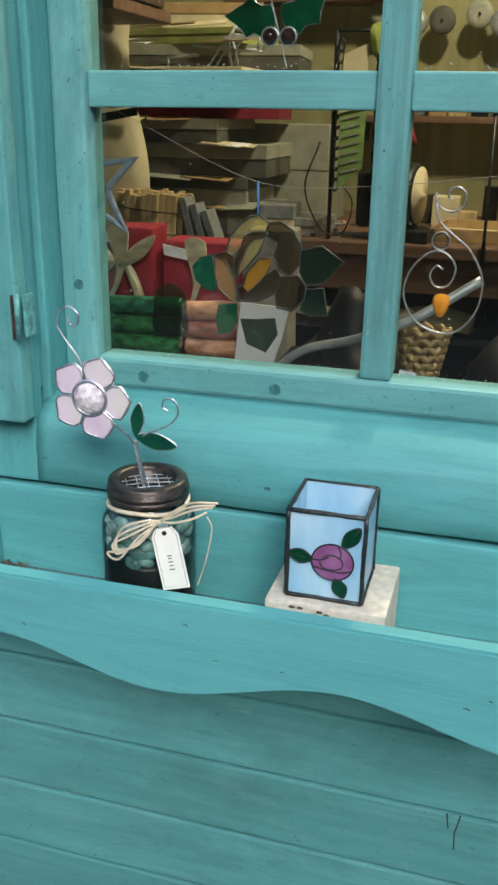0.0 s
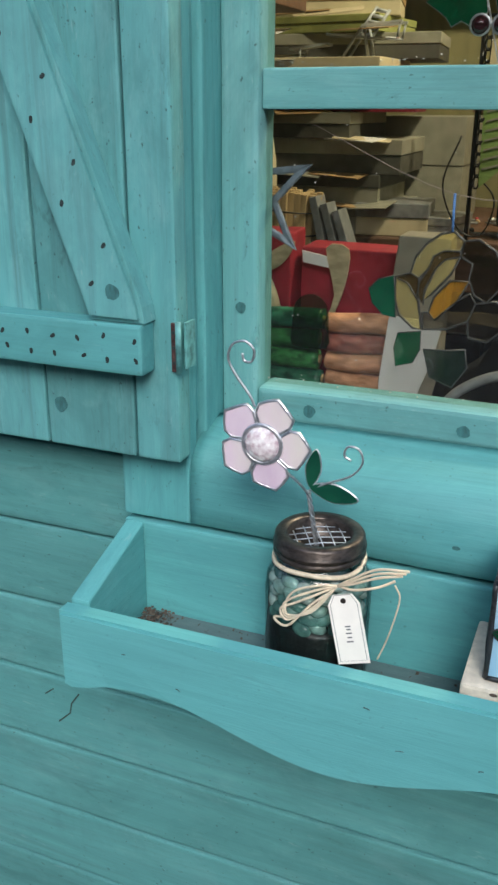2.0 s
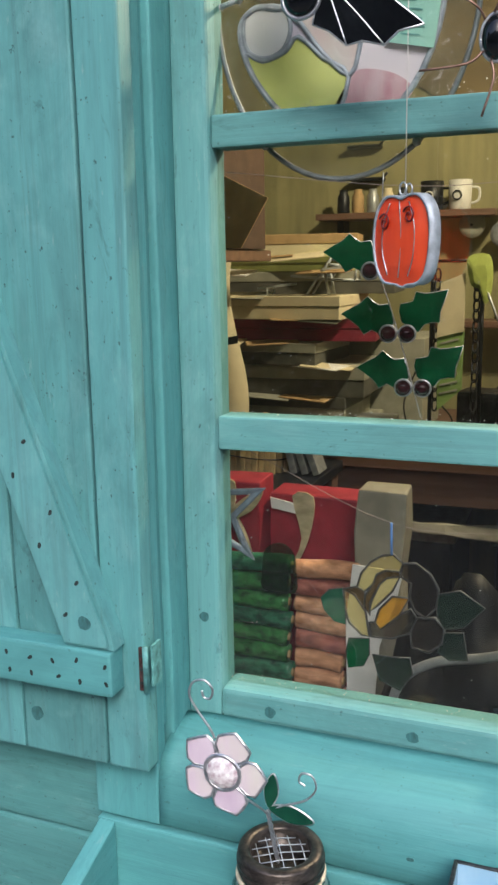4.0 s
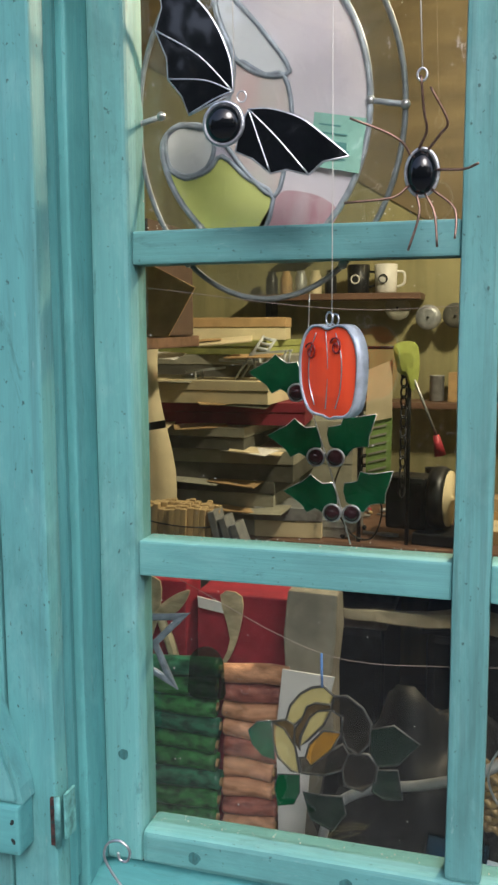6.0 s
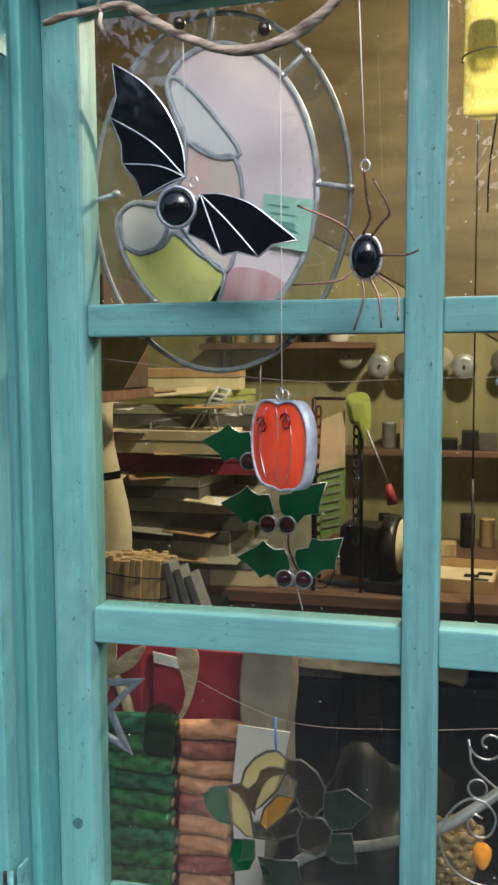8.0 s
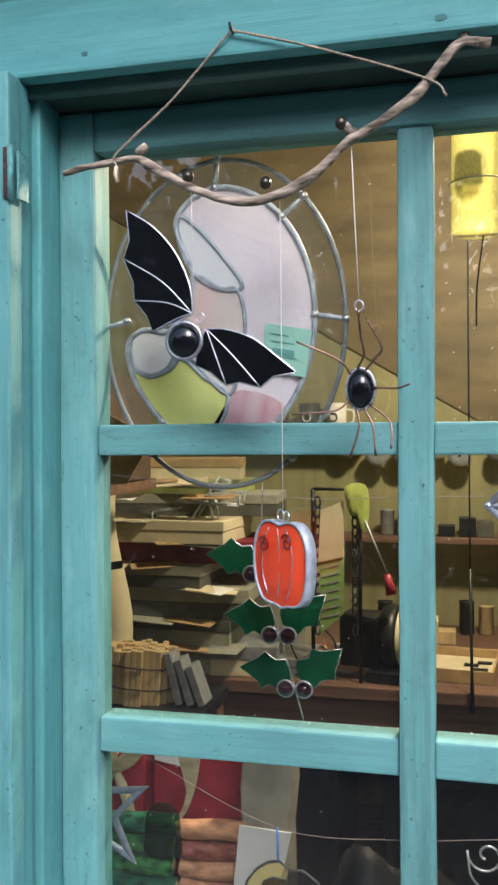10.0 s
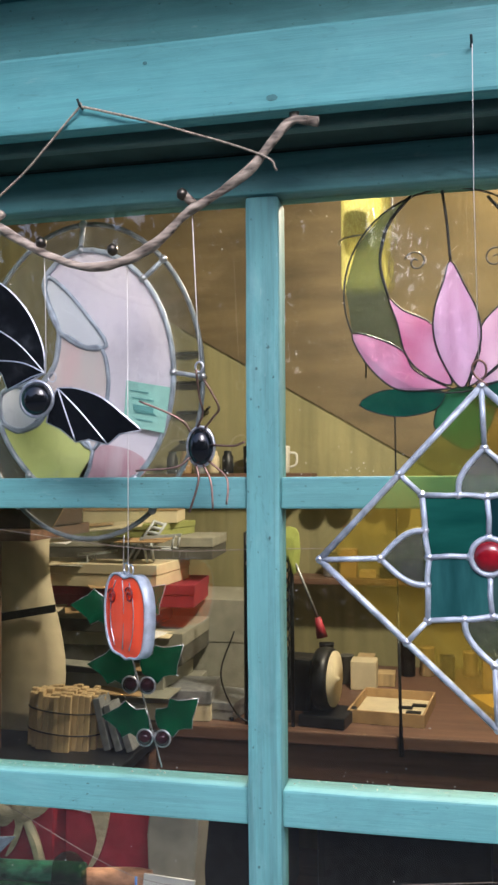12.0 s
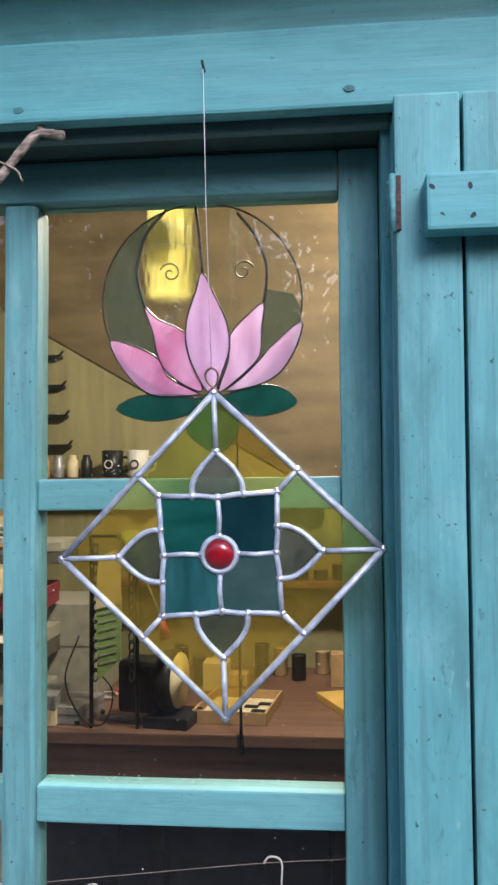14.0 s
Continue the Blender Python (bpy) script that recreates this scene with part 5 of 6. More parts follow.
for nm, ln, rad, group in (("petal", "lead", 0.0013, petals), ("leaf", "leaf_lead", 0.0010, leaves)):
    for ma, p0 in group:
        part(nm, slab(p0, RY2 - 0.001, RY2 + 0.001), ma, ros).visible_shadow = False
        wire(ln, in_y(p0, RY2), rad, DLEAD, ros, 6, True)
for o in ros.children:
    for v in o.data.vertices:  # the hung rose swings its free side a little off the glass
        v.co.y += max(0.0, -0.185 - v.co.x) * 0.15
PRICEC = mat("price_card", (0.42, 0.46, 0.52), 0.7, var=0.08, scale=(60, 60, 60))
BLUETIE = mat("blue_cord", (0.08, 0.2, 0.5), 0.6, var=0.2)
wire("tie", [(-0.2318, RY2 + 0.005, 1.262), (-0.2322, RY2 + 0.005, 1.276), (-0.2325, RY2 + 0.005, 1.293)], 0.0012, BLUETIE, ros, 6, label="blue cord tie")

pcard = part("price_card", slab([(-0.0865, 1.1195), (-0.0700, 1.1175), (-0.0715, 1.0990), (-0.0885, 1.0990)], 0.8395, 0.8401), PRICEC)
tagged(pcard, "small pale blue grey card behind the window", "card")
spiral = thing("wire_spiral", "curled silver wire hanger with an amber drop", "ornament")
PY = 0.835


def curl(cx, cz, r0, r1, a0, a1, n=30):
    return [(cx + (r0 + (r1 - r0) * k / n) * math.cos(radians(a0 + (a1 - a0) * k / n)), PY, cz + (r0 + (r1 - r0) * k / n) * math.sin(radians(a0 + (a1 - a0) * k / n))) for k in range(n + 1)]


wire("wire", curl(-0.049, 1.286, 0.003, 0.0165, 250, -190, 40) + smooth_line([(-0.0655, PY, 1.280), (-0.061, PY, 1.265), (-0.048, PY, 1.253), (-0.030, PY, 1.238), (-0.017, PY, 1.212), (-0.020, PY, 1.183), (-0.036, PY, 1.163), (-0.056, PY, 1.161), (-0.077, PY, 1.172), (-0.088, PY, 1.195), (-0.083, PY, 1.218), (-0.067, PY, 1.235), (-0.052, PY, 1.235), (-0.042, PY, 1.222), (-0.047, PY, 1.206), (-0.059, PY, 1.204), (-0.065, PY, 1.214), (-0.060, PY, 1.223), (-0.053, PY, 1.220)], 5)[3:], 0.0011, SILVER, spiral, 6)
CLEARB = glass("clear_bead", (0.85, 0.85, 0.8), 0.02, 0.4)
turned("clear_bead", [(0.006, 0.002), (0.0075, 0), (0.005, -0.003), (0.0006, -0.004)], (-0.0575, PY, 1.246), CLEARB, spiral, 18, "y")
wire("bead_ring", in_y(oval(-0.0575, 1.246, 0.008, 0.0082, 20), PY), 0.0008, SILVER, spiral, 6, True)
DROP = mat("amber_drop", (0.75, 0.30, 0.02), 0.08, var=0.15, scale=(100, 100, 100), spec=0.7)
turned("drop", [(0.0008, 0.0), (0.0045, -0.0005), (0.0078, -0.004), (0.0080, -0.009), (0.0062, -0.016), (0.0030, -0.0215), (0.0005, -0.0225)], (-0.0525, PY, 1.1975), DROP, spiral, 20, label="amber glass drop")

DLEADB = mat("blue_grey_lead", (0.16, 0.2, 0.25), 0.45, metal=0.4, var=0.3, scale=(100, 100, 100))
star = thing("lead_star", "blue grey metal star outline hung inside", "ornament")
sp = []
for k in range(10):
    r, a = (0.066 if k % 2 == 0 else 0.027), radians(26 + 36 * k)
    sp.append((-0.4215 + r * math.cos(a), 0.852, 1.2825 + r * math.sin(a)))
for k in range(10):
    (ax, _, az), (bx, _, bz) = sp[k], sp[(k + 1) % 10]
    ix, iz, jx, jz = -0.4215 + (ax + 0.4215) * 0.72, 1.2825 + (az - 1.2825) * 0.72, -0.4215 + (bx + 0.4215) * 0.72, 1.2825 + (bz - 1.2825) * 0.72
    part("star_band", slab([(ax, az), (bx, bz), (jx, jz), (ix, iz)], 0.851, 0.8535, 0.0012), DLEADB, star)
hook = thing("white_hook", "white plastic hook hung on the string", "hook")
wire("bend", smooth_line([(0.108, 0.834, 1.3185), (0.112, 0.834, 1.324), (0.120, 0.834, 1.324), (0.124, 0.834, 1.318), (0.1235, 0.834, 1.300), (0.125, 0.834, 1.27)], 6), 0.0009, THREAD, hook, 7)

# ---- inside the shed ----
ROOM_WALL = mat("olive_board_wall", (0.27, 0.25, 0.12), 0.7, var=0.2, scale=(30, 30, 2), bump=0.2)
ROOM_DARK = mat("brown_plywood", (0.138, 0.104, 0.050), 0.6, var=0.35, scale=(3, 30, 14), bump=0.15)
BENCHW = mat("bench_timber", (0.15, 0.085, 0.055), 0.5, var=0.35, scale=(3, 60, 60), bump=0.2)
BOXC = mat("grey_card", (0.30, 0.30, 0.24), 0.75, var=0.15, scale=(40, 40, 40))
BOXW = mat("cream_card", (0.66, 0.58, 0.38), 0.7, var=0.12, scale=(30, 30, 30))
BOXK = mat("kraft_card", (0.42, 0.28, 0.13), 0.8, var=0.2, scale=(40, 40, 40))
WOODB = mat("pale_wood", (0.52, 0.39, 0.2), 0.6, var=0.3, scale=(60, 60, 6), bump=0.2)
DARKC = mat("dark_card", (0.085, 0.085, 0.07), 0.75, var=0.25, scale=(30, 30, 30))
DARKM = mat("dark_metal", (0.025, 0.027, 0.03), 0.4, metal=0.5, var=0.4, scale=(40, 40, 40))
GREYM = mat("grey_metal", (0.34, 0.36, 0.37), 0.4, metal=0.4, var=0.25, scale=(60, 60, 60))
WHITEP = mat("white_plastic", (0.66, 0.66, 0.62), 0.45, var=0.1)
REDC = mat("red_card", (0.33, 0.028, 0.045), 0.5, var=0.25, scale=(30, 30, 30))
GOLDR = mat("gold_ribbon", (0.62, 0.54, 0.34), 0.35, metal=0.15, var=0.3, scale=(40, 40, 90), bump=0.2)
GREENR = [mat("green_foil_roll", c, 0.3, var=0.55, scale=(60, 90, 90), bump=0.3, second=d) for c, d in (((0.01, 0.08, 0.025), (0.05, 0.22, 0.06)), ((0.03, 0.15, 0.03), (0.16, 0.34, 0.10)), ((0.008, 0.07, 0.04), (0.04, 0.18, 0.10)))]
REDR = [mat("russet_foil_roll", c, 0.32, var=0.35, scale=(40, 90, 90), bump=0.3, second=d) for c, d in (((0.40, 0.14, 0.08), (0.62, 0.36, 0.18)), ((0.24, 0.06, 0.05), (0.40, 0.15, 0.11)), ((0.48, 0.22, 0.10), (0.62, 0.34, 0.2)))]
SILVB = mat("silver_bag", (0.30, 0.28, 0.22), 0.4, var=0.25, scale=(25, 25, 25), bump=0.5)
WHITEC = mat("white_card", (0.82, 0.82, 0.80), 0.7, var=0.1, scale=(30, 30, 30), bump=0.3)
BLACKB = mat("black_polythene", (0.007, 0.008, 0.009), 0.55, spec=0.25, var=0.4, scale=(20, 20, 20), bump=0.5)
GREENC = mat("green_sheet", (0.22, 0.34, 0.10), 0.6, var=0.2, scale=(8, 8, 120))
LIMEC = mat("lime_cloth", (0.36, 0.42, 0.09), 0.8, var=0.2, scale=(40, 40, 40))
CRIMSON = mat("crimson_card", (0.20, 0.018, 0.036), 0.6, var=0.2, scale=(30, 30, 30))
# Kraft card darkened: the shade on the carton's front is in the colour.
KRAFT_SHADED = mat("shaded_kraft_card", (0.075, 0.045, 0.030), 0.75, var=0.2, scale=(30, 30, 30))
GREENP = mat("olive_card", (0.30, 0.33, 0.10), 0.75, var=0.2, scale=(30, 30, 30))
BLUETUB = mat("blue_plastic", (0.02, 0.05, 0.14), 0.5, var=0.2)
SILVERW = mat("bright_wire", (0.6, 0.6, 0.6), 0.3, metal=0.9, var=0.2)
YELC = mat("yellow_board", (0.62, 0.42, 0.10), 0.6, var=0.15, scale=(20, 20, 20))

room = thing("wall_back", "olive boards and brown ply at the back of the shed", "wall", kind="structure")
part("board", block(-2.3, 1.7, 2.78, 2.83, 0, 2.78, 0), ROOM_WALL, room)
part("ply_panel", slab([(-2.2, 2.74), (0.95, 2.74), (0.95, 1.38), (0.45, 1.38), (0.12, 1.62), (-0.43, 1.945), (-0.79, 2.155), (-1.8, 2.73)], 2.772, 2.7785), ROOM_DARK, room)
for nm, xa in (("wall_left", -2.3), ("wall_right", 1.66)):
    w = part(nm, block(xa, xa + 0.04, 0.8305, 2.7795, 0, 2.78, 0), ROOM_WALL)
    tagged(w, "olive board side wall of the shed", "wall", kind="structure")
tagged(part("ceiling", block(-2.3, 1.7, 0.55, 2.9, 2.782, 2.83, 0), ROOM_DARK), "brown plywood roof of the shed", "ceiling", kind="structure")
tagged(part("floor", block(-2.25, 1.65, 0.8305, 2.7795, -0.02, 0.01, 0), ROOM_DARK), "dark board floor of the shed", "floor", kind="structure")

# pendant lamp: the warm light of the room
lampo = thing("pendant_lamp", "warm pendant bulb under a small white shade", "lamp")
BULB = mat("lit_bulb", (1.0, 0.72, 0.36), 0.4, var=0.0, emit=14)
LX, LYY, LZ = 0.10, 1.74, 2.38
turned("shade", [(0.02, 0.10), (0.05, 0.07), (0.10, 0.02), (0.098, 0.018), (0.045, 0.066), (0.015, 0.095)], (LX, LYY, LZ), WHITEP, lampo, 28)
turned("bulb", [(0.008, 0.06), (0.016, 0.045), (0.03, 0.01), (0.026, -0.015), (0.012, -0.028), (0.002, -0.03)], (LX, LYY, LZ), BULB, lampo, 20).visible_shadow = False
wire("flex", [(LX, LYY, LZ + 0.09), (LX, LYY, 2.782)], 0.003, DARKM, lampo)
WARM = bpy.data.lights.new("lamp_light", "POINT")
WARM.energy, WARM.color, WARM.shadow_soft_size = 48, (1.0, 0.82, 0.51), 0.05
lamp_light = new("lamp_light", WARM)
lamp_light.location = (LX, LYY, LZ - 0.05)

spot = thing("wall_lamp", "small warm wall lamp by the back corner", "lamp")
turned("bulb", [(0.006, 0.03), (0.018, 0.015), (0.02, 0.0), (0.012, -0.015), (0.002, -0.02)], (0.42, 2.60, 2.66), BULB, spot, 16).visible_shadow = False
wire("arm", [(0.42, 2.60, 2.687), (0.42, 2.68, 2.71), (0.42, 2.7715, 2.71)], 0.005, DARKM, spot)
W2 = bpy.data.lights.new("wall_lamp_light", "POINT")
W2.energy, W2.color, W2.shadow_soft_size = 9, (1.0, 0.74, 0.36), 0.04
new("wall_lamp_light", W2).location = (0.42, 2.58, 2.62)

# workbench
bench = thing("workbench", "long brown timber workbench with dark space below", "workbench")
part("worktop", plank(-2.2, 1.6, 2.045, 2.775, 1.052, 1.083, 0.004), BENCHW, bench)
part("apron", plank(-2.2, 1.6, 2.06, 2.085, 0.97, 1.0515, 0.003), BENCHW, bench)
for x in (-1.9, -0.9, 0.35, 1.4):
    part("leg", block(x, x + 0.07, 2.09, 2.16, 0.01, 1.0515, 0.003), BENCHW, bench)
side = thing("side_table", "dark timber side table", "table")
part("top", plank(-2.0, -0.60, 1.56, 2.04, 1.045, 1.07, 0.004), DARKM, side)
for x, y in ((-1.95, 1.6), (-0.66, 1.6), (-1.95, 1.98), (-0.66, 1.98)):
    part("leg", block(x, x + 0.05, y, y + 0.05, 0.01, 1.0445, 0.003), BENCHW, side)
low = thing("low_table", "low dark table behind the window", "table")
part("top", plank(-0.86, 0.5, 1.0, 1.55, 0.71, 0.735, 0.004), DARKM, low)
for x, y in ((-0.84, 1.02), (0.44, 1.02), (-0.84, 1.48), (0.44, 1.48)):
    part("leg", block(x, x + 0.04, y, y + 0.04, 0.01, 0.7095, 0.003), DARKM, low)


def roll(name, x0, x1, y, z, r, material, label, group, seed):
    ob = thing(name, label, "roll", group)
    n = 22
    pts = [(x0 + (x1 - x0) * k / n, y + 0.003 * math.sin(k * 0.2 + seed), z + 0.0016 * math.sin(k * 0.15 + seed)) for k in range(n + 1)]
    v, f = tube(pts, lambda t: r * (1 + 0.02 * math.sin(t * 5 + seed)), 14, False, 0.03, seed)
    part("sheet_roll", link_mesh("sheet_roll", v, f, material, True), material, ob)
    wire("roll_core", [(x1 - 0.001, y, z), (x1 + 0.003, y, z)], r * 0.45, BOXK, ob, 10)


for k in range(11):
    z = 0.752 + k * 0.0305
    roll("green_roll", -0.66 - 0.02 * (k % 3), -0.497 + 0.004 * math.sin(k * 2), 1.325, z, 0.0154, GREENR[(k * k + k) % 3], "roll of crinkled dark green foil paper", "green rolls", k)
    roll("red_roll", -0.485, -0.392 - 0.006 * math.sin(k * 1.7) - 0.002 * (10 - k), 1.325 + 0.004 * math.sin(k), z, 0.0153, REDR[(k * k + 1) % 3], "roll of crinkled russet foil paper", "russet rolls", k + 20)
TILE = glass("bottle_green_glass", (0.58, 0.76, 0.58), 0.05, 0.1, (0.03, 0.10, 0.05), 0.10)
tile = part("green_glass_piece", slab(flat([(-0.533, 1.020), (-0.481, 1.020), (-0.479, 1.05), (-0.482, 1.082), (-0.498, 1.098), (-0.518, 1.097), (-0.532, 1.082), (-0.535, 1.05)], 0, 3), 1.302, 1.306), TILE)
tagged(tile, "round topped dark green glass piece against the rolls", "glass piece")
for x0, x1, z0, z1, y in ((-0.66, -0.565, 0.7355, 1.175, 1.405), (-0.555, -0.405, 0.7355, 1.153, 1.43)):
    bag = thing("gift_bag", "red paper gift bag with gold ribbon", "gift bag", "gift bags")
    part("bag", plank(x0, x1, y - 0.03, y + 0.04, z0, z1, 0.004, "z", 0.004), REDC, bag)
    xm = x0 + (x1 - x0) * 0.42
    part("ribbon", slab(flat([(xm - 0.020, z1 + 0.002), (xm + 0.016, z1 + 0.002), (xm + 0.013, z1 - 0.05), (xm - 0.004, z1 - 0.10), (xm - 0.022, z1 - 0.118), (xm - 0.004, z1 - 0.07)], 0, 3), y - 0.044, y - 0.0405), GOLDR, bag)
    part("torn_edge", slab([(x0 + 0.004, z1 - 0.004), (x0 + 0.05, z1 - 0.012), (x0 + 0.058, z1 - 0.030), (x0 + 0.006, z1 - 0.022)], y - 0.043, y - 0.0405), WHITEC, bag, "torn white paper edge")
bow2 = thing("ribbon_bow", "crumpled gold ribbon bow on a gift bag", "ribbon")
for k, L in enumerate(([(-0.625, 1.115), (-0.59, 1.15), (-0.555, 1.165), (-0.575, 1.13), (-0.615, 1.11)], [(-0.615, 1.118), (-0.598, 1.07), (-0.585, 1.03), (-0.572, 1.03), (-0.585, 1.085), (-0.605, 1.12)], [(-0.63, 1.12), (-0.66, 1.15), (-0.675, 1.12), (-0.65, 1.10)])):
    part("loop", slab(flat(L, 0, 4), 1.362 + 0.003 * k, 1.366 + 0.003 * k, 0.006), GOLDR, bow2)
sil = thing("silver_bag", "crumpled translucent silver bag", "bag")
part("bag", plank(-0.39, -0.318, 1.335, 1.40, 0.7355, 1.186, 0.004, "z", 0.012), SILVB, sil)
whc = thing("white_card", "white folded card leaning on a bag", "card")
part("sheet", slab([(-0.388, 1.078), (-0.310, 1.074), (-0.322, 1.02), (-0.345, 0.95), (-0.36, 0.7365), (-0.392, 0.7365), (-0.398, 0.98)], 1.302, 1.305), WHITEC, whc)
for i, (x, y, r, h) in enumerate(((-0.17, 1.16, 0.13, 0.36), (0.10, 1.22, 0.15, 0.33), (0.33, 1.2, 0.12, 0.38))):
    bm = bmesh.new()
    bmesh.ops.create_icosphere(bm, subdivisions=4, radius=1)
    for v in bm.verts:
        q = v.co.copy()
        k = 1 + 0.28 * noise.noise(q * 2.2 + Vector((i * 5, 0, 0))) + 0.1 * noise.noise(q * 7)
        v.co = Vector((x + q.x * r * k, y + q.y * r * k, max(0.7355, 0.735 + h * 0.45 + q.z * h * 0.6 * k)))
    b = part("black_sack", bm, BLACKB, smooth=True)
    tagged(b, "crumpled black polythene sack on the low table", "sack", "black sacks")
hose = thing("grey_hose", "curved grey plastic hose over the sacks", "hose")
wire("tube", smooth_line([(-0.27, 1.0, 0.99), (-0.25, 0.98, 1.06), (-0.21, 0.965, 1.098), (-0.15, 0.955, 1.118), (-0.09, 0.95, 1.145), (-0.02, 0.97, 1.19)], 8), 0.0055, GREYM, hose, 9)
WICKER = mat("gold_wicker", (0.24, 0.17, 0.07), 0.45, metal=0.3, var=0.4, scale=(120, 120, 120))
basket = thing("gold_basket", "woven gold wicker basket", "basket")
for k in range(7):
    r = 0.016 + 0.002 * k
    v, f = tube([(-0.078 + r * math.cos(t), 0.985 + r * math.sin(t) * 0.6, 1.070 + 0.0095 * k + 0.003 * math.sin(9 * t + k * math.pi)) for t in [2 * math.pi * q / 44 for q in range(44)]], 0.0044, 7, True)
    part("weave", link_mesh("weave", v, f, WICKER, True), WICKER, basket)
part("base", block(-0.092, -0.064, 0.977, 0.993, 0.735, 1.066, 0.006), BLACKB, basket)
# things on the side table: bundles, books, leaning board
curlb = thing("curled_board", "large cream paper board standing curled", "paper board")
v, f = [], []
for i in range(13):
    z = 1.072 + 0.52 * i / 12
    for j in range(7):
        x = -1.08 + 0.245 * j / 6 + 0.022 * math.sin(i / 12 * 6.0) * j / 6
        v.append((x, 2.0 - 0.04 * math.sin(j / 6 * 2.4), z))
for i in range(12):
    for j in range(6):
        f.append((i * 7 + j, i * 7 + j + 1, i * 7 + j + 8, i * 7 + j + 7))
cb = part("sheet", link_mesh("sheet", v, f, BOXW, True), BOXW, curlb)
cb.modifiers.new("thick", "SOLIDIFY").thickness = 0.004
part("dark_band", slab([(-1.05, 1.31), (-0.83, 1.35), (-0.83, 1.368), (-1.05, 1.33)], 1.950, 1.954), DARKM, curlb)
part("red_band", slab([(-1.05, 1.555), (-0.84, 1.562), (-0.84, 1.585), (-1.05, 1.578)], 1.950, 1.954), REDC, curlb)
flap = thing("carton", "open brown carton with a raised flap", "carton")
part("carton_body", block(-1.0, -0.74, 1.66, 1.9, 1.56, 1.78, 0.003), KRAFT_SHADED, flap)
bm = slab([(-0.745, 1.70), (-0.645, 1.65), (-0.70, 1.56), (-0.745, 1.56)], 1.652, 1.656)
part("flap", bm, BOXK, flap)
carton_base = thing("shelf_unit", "dark timber shelf unit", "shelf")
part("shelf_board", plank(-1.05, -0.745, 1.655, 1.95, 1.535, 1.559, 0.003), BENCHW, carton_base)
for x in (-1.05, -0.93):
    part("post", block(x, x + 0.03, 1.80, 1.83, 1.0705, 1.5345, 0.002), BENCHW, carton_base)
bundle = thing("wood_bundle", "round bundle of pale sawn wood sticks tied with cord", "wood bundle", at=(-0.770, 1.885, 1.0705))
bundle.rotation_euler = Euler((0, radians(3), radians(8)))
stick = bpy.data.meshes.new("stick")
bm = block(-0.0062, 0.0062, -0.0062, 0.0062, 0, 0.118, 0.001, 1)
bm.to_mesh(stick)
bm.free()
stick.materials.append(WOODB)
rnd = random.Random(15)
for ix in range(-6, 7):
    for iy in range(-4, 5):
        if (ix / 6.2) ** 2 + (iy / 4.2) ** 2 > 1:
            continue
        o = part("stick", stick, None, bundle)
        o.matrix_local = pose(ix * 0.0130 + rnd.uniform(-0.0004, 0.0004), iy * 0.0130 + rnd.uniform(-0.0004, 0.0004), 0, 0, 0, rnd.uniform(-2, 2)) @ Matrix.Scale(1 + rnd.uniform(-0.04, 0.06), 4, (0, 0, 1))
for h in (0.038, 0.084):
    wire("cord", [(0.0885 * math.cos(t), 0.0615 * math.sin(t), h + 0.002 * math.sin(2 * t)) for t in [2 * math.pi * q / 40 for q in range(40)]], 0.0016, DARKM, bundle, 6, True)
for k, x in enumerate((-0.662, -0.636, -0.610)):
    b = part("grey_book", block(-0.008, 0.008, -0.03, 0.03, 0, 0.112 - 0.012 * k, 0.0015), GREYM)
    b.location, b.rotation_euler = (x, 1.88, 1.0745), Euler((0, radians(-14 - 3 * k), 0))
    tagged(b, "grey box file leaning beside the timber bundles", "box file", "grey files")
# stack of flat boxes on the bench, nearer its left part
def carton(x0, x1, y0, y1, z0, z1, m, label, turn=0.0, end=None):
    ob = thing("flat_box", label, "box", "stacked boxes", at=((x0 + x1) / 2, (y0 + y1) / 2, z0))
    w, d, h = (x1 - x0) / 2, (y1 - y0) / 2, z1 - z0
    part("tray", block(-w, w, -d, d, 0, h * 0.55, 0.0015), m, ob)
    part("lid", block(-w - 0.002, w + 0.002, -d - 0.002, d + 0.002, h * 0.55 + 0.0005, h, 0.002), end or m, ob)
    ob.rotation_euler = Euler((0, 0, radians(turn)))


carton(-1.05, -0.56, 2.06, 2.30, 1.0835, 1.15, BOXC, "flat grey card box with a lid", 3)
carton(-1.02, -0.60, 2.07, 2.30, 1.1505, 1.215, BOXC, "flat grey card box with a lid", -2, DARKC)
carton(-1.0, -0.56, 2.06, 2.32, 1.2155, 1.29, DARKC, "dark flat box with a grey lid", 1, BOXC)
carton(-1.05, -0.66, 2.05, 2.3, 1.2905, 1.345, DARKC, "dark flat box with a grey lid", -4, BOXC)
carton(-0.98, -0.55, 2.08, 2.3, 1.3455, 1.40, CRIMSON, "flat red card box with a lid", 6)
carton(-1.04, -0.60, 2.03, 2.26, 1.4005, 1.455, BOXW, "flat cream card box with a lid", -3)
carton(-1.0, -0.52, 2.15, 2.37, 1.4555, 1.51, DARKC, "dark flat box with a grey lid", 5, BOXC)
carton(-0.98, -0.62, 2.14, 2.37, 1.5105, 1.545, GREENP, "flat olive green card box", -8)
carton(-0.86, -0.62, 2.16, 2.34, 1.5455, 1.60, BOXW, "flat cream card box with a lid", 10, BOXK)
carton(-0.84, -0.465, 2.33, 2.6, 1.0835, 1.335, BOXC, "large grey green card box", 0)
carton(-0.66, -0.50, 2.07, 2.22, 1.0835, 1.155, BOXW, "small cream card box with a lid", 6, GREYM)
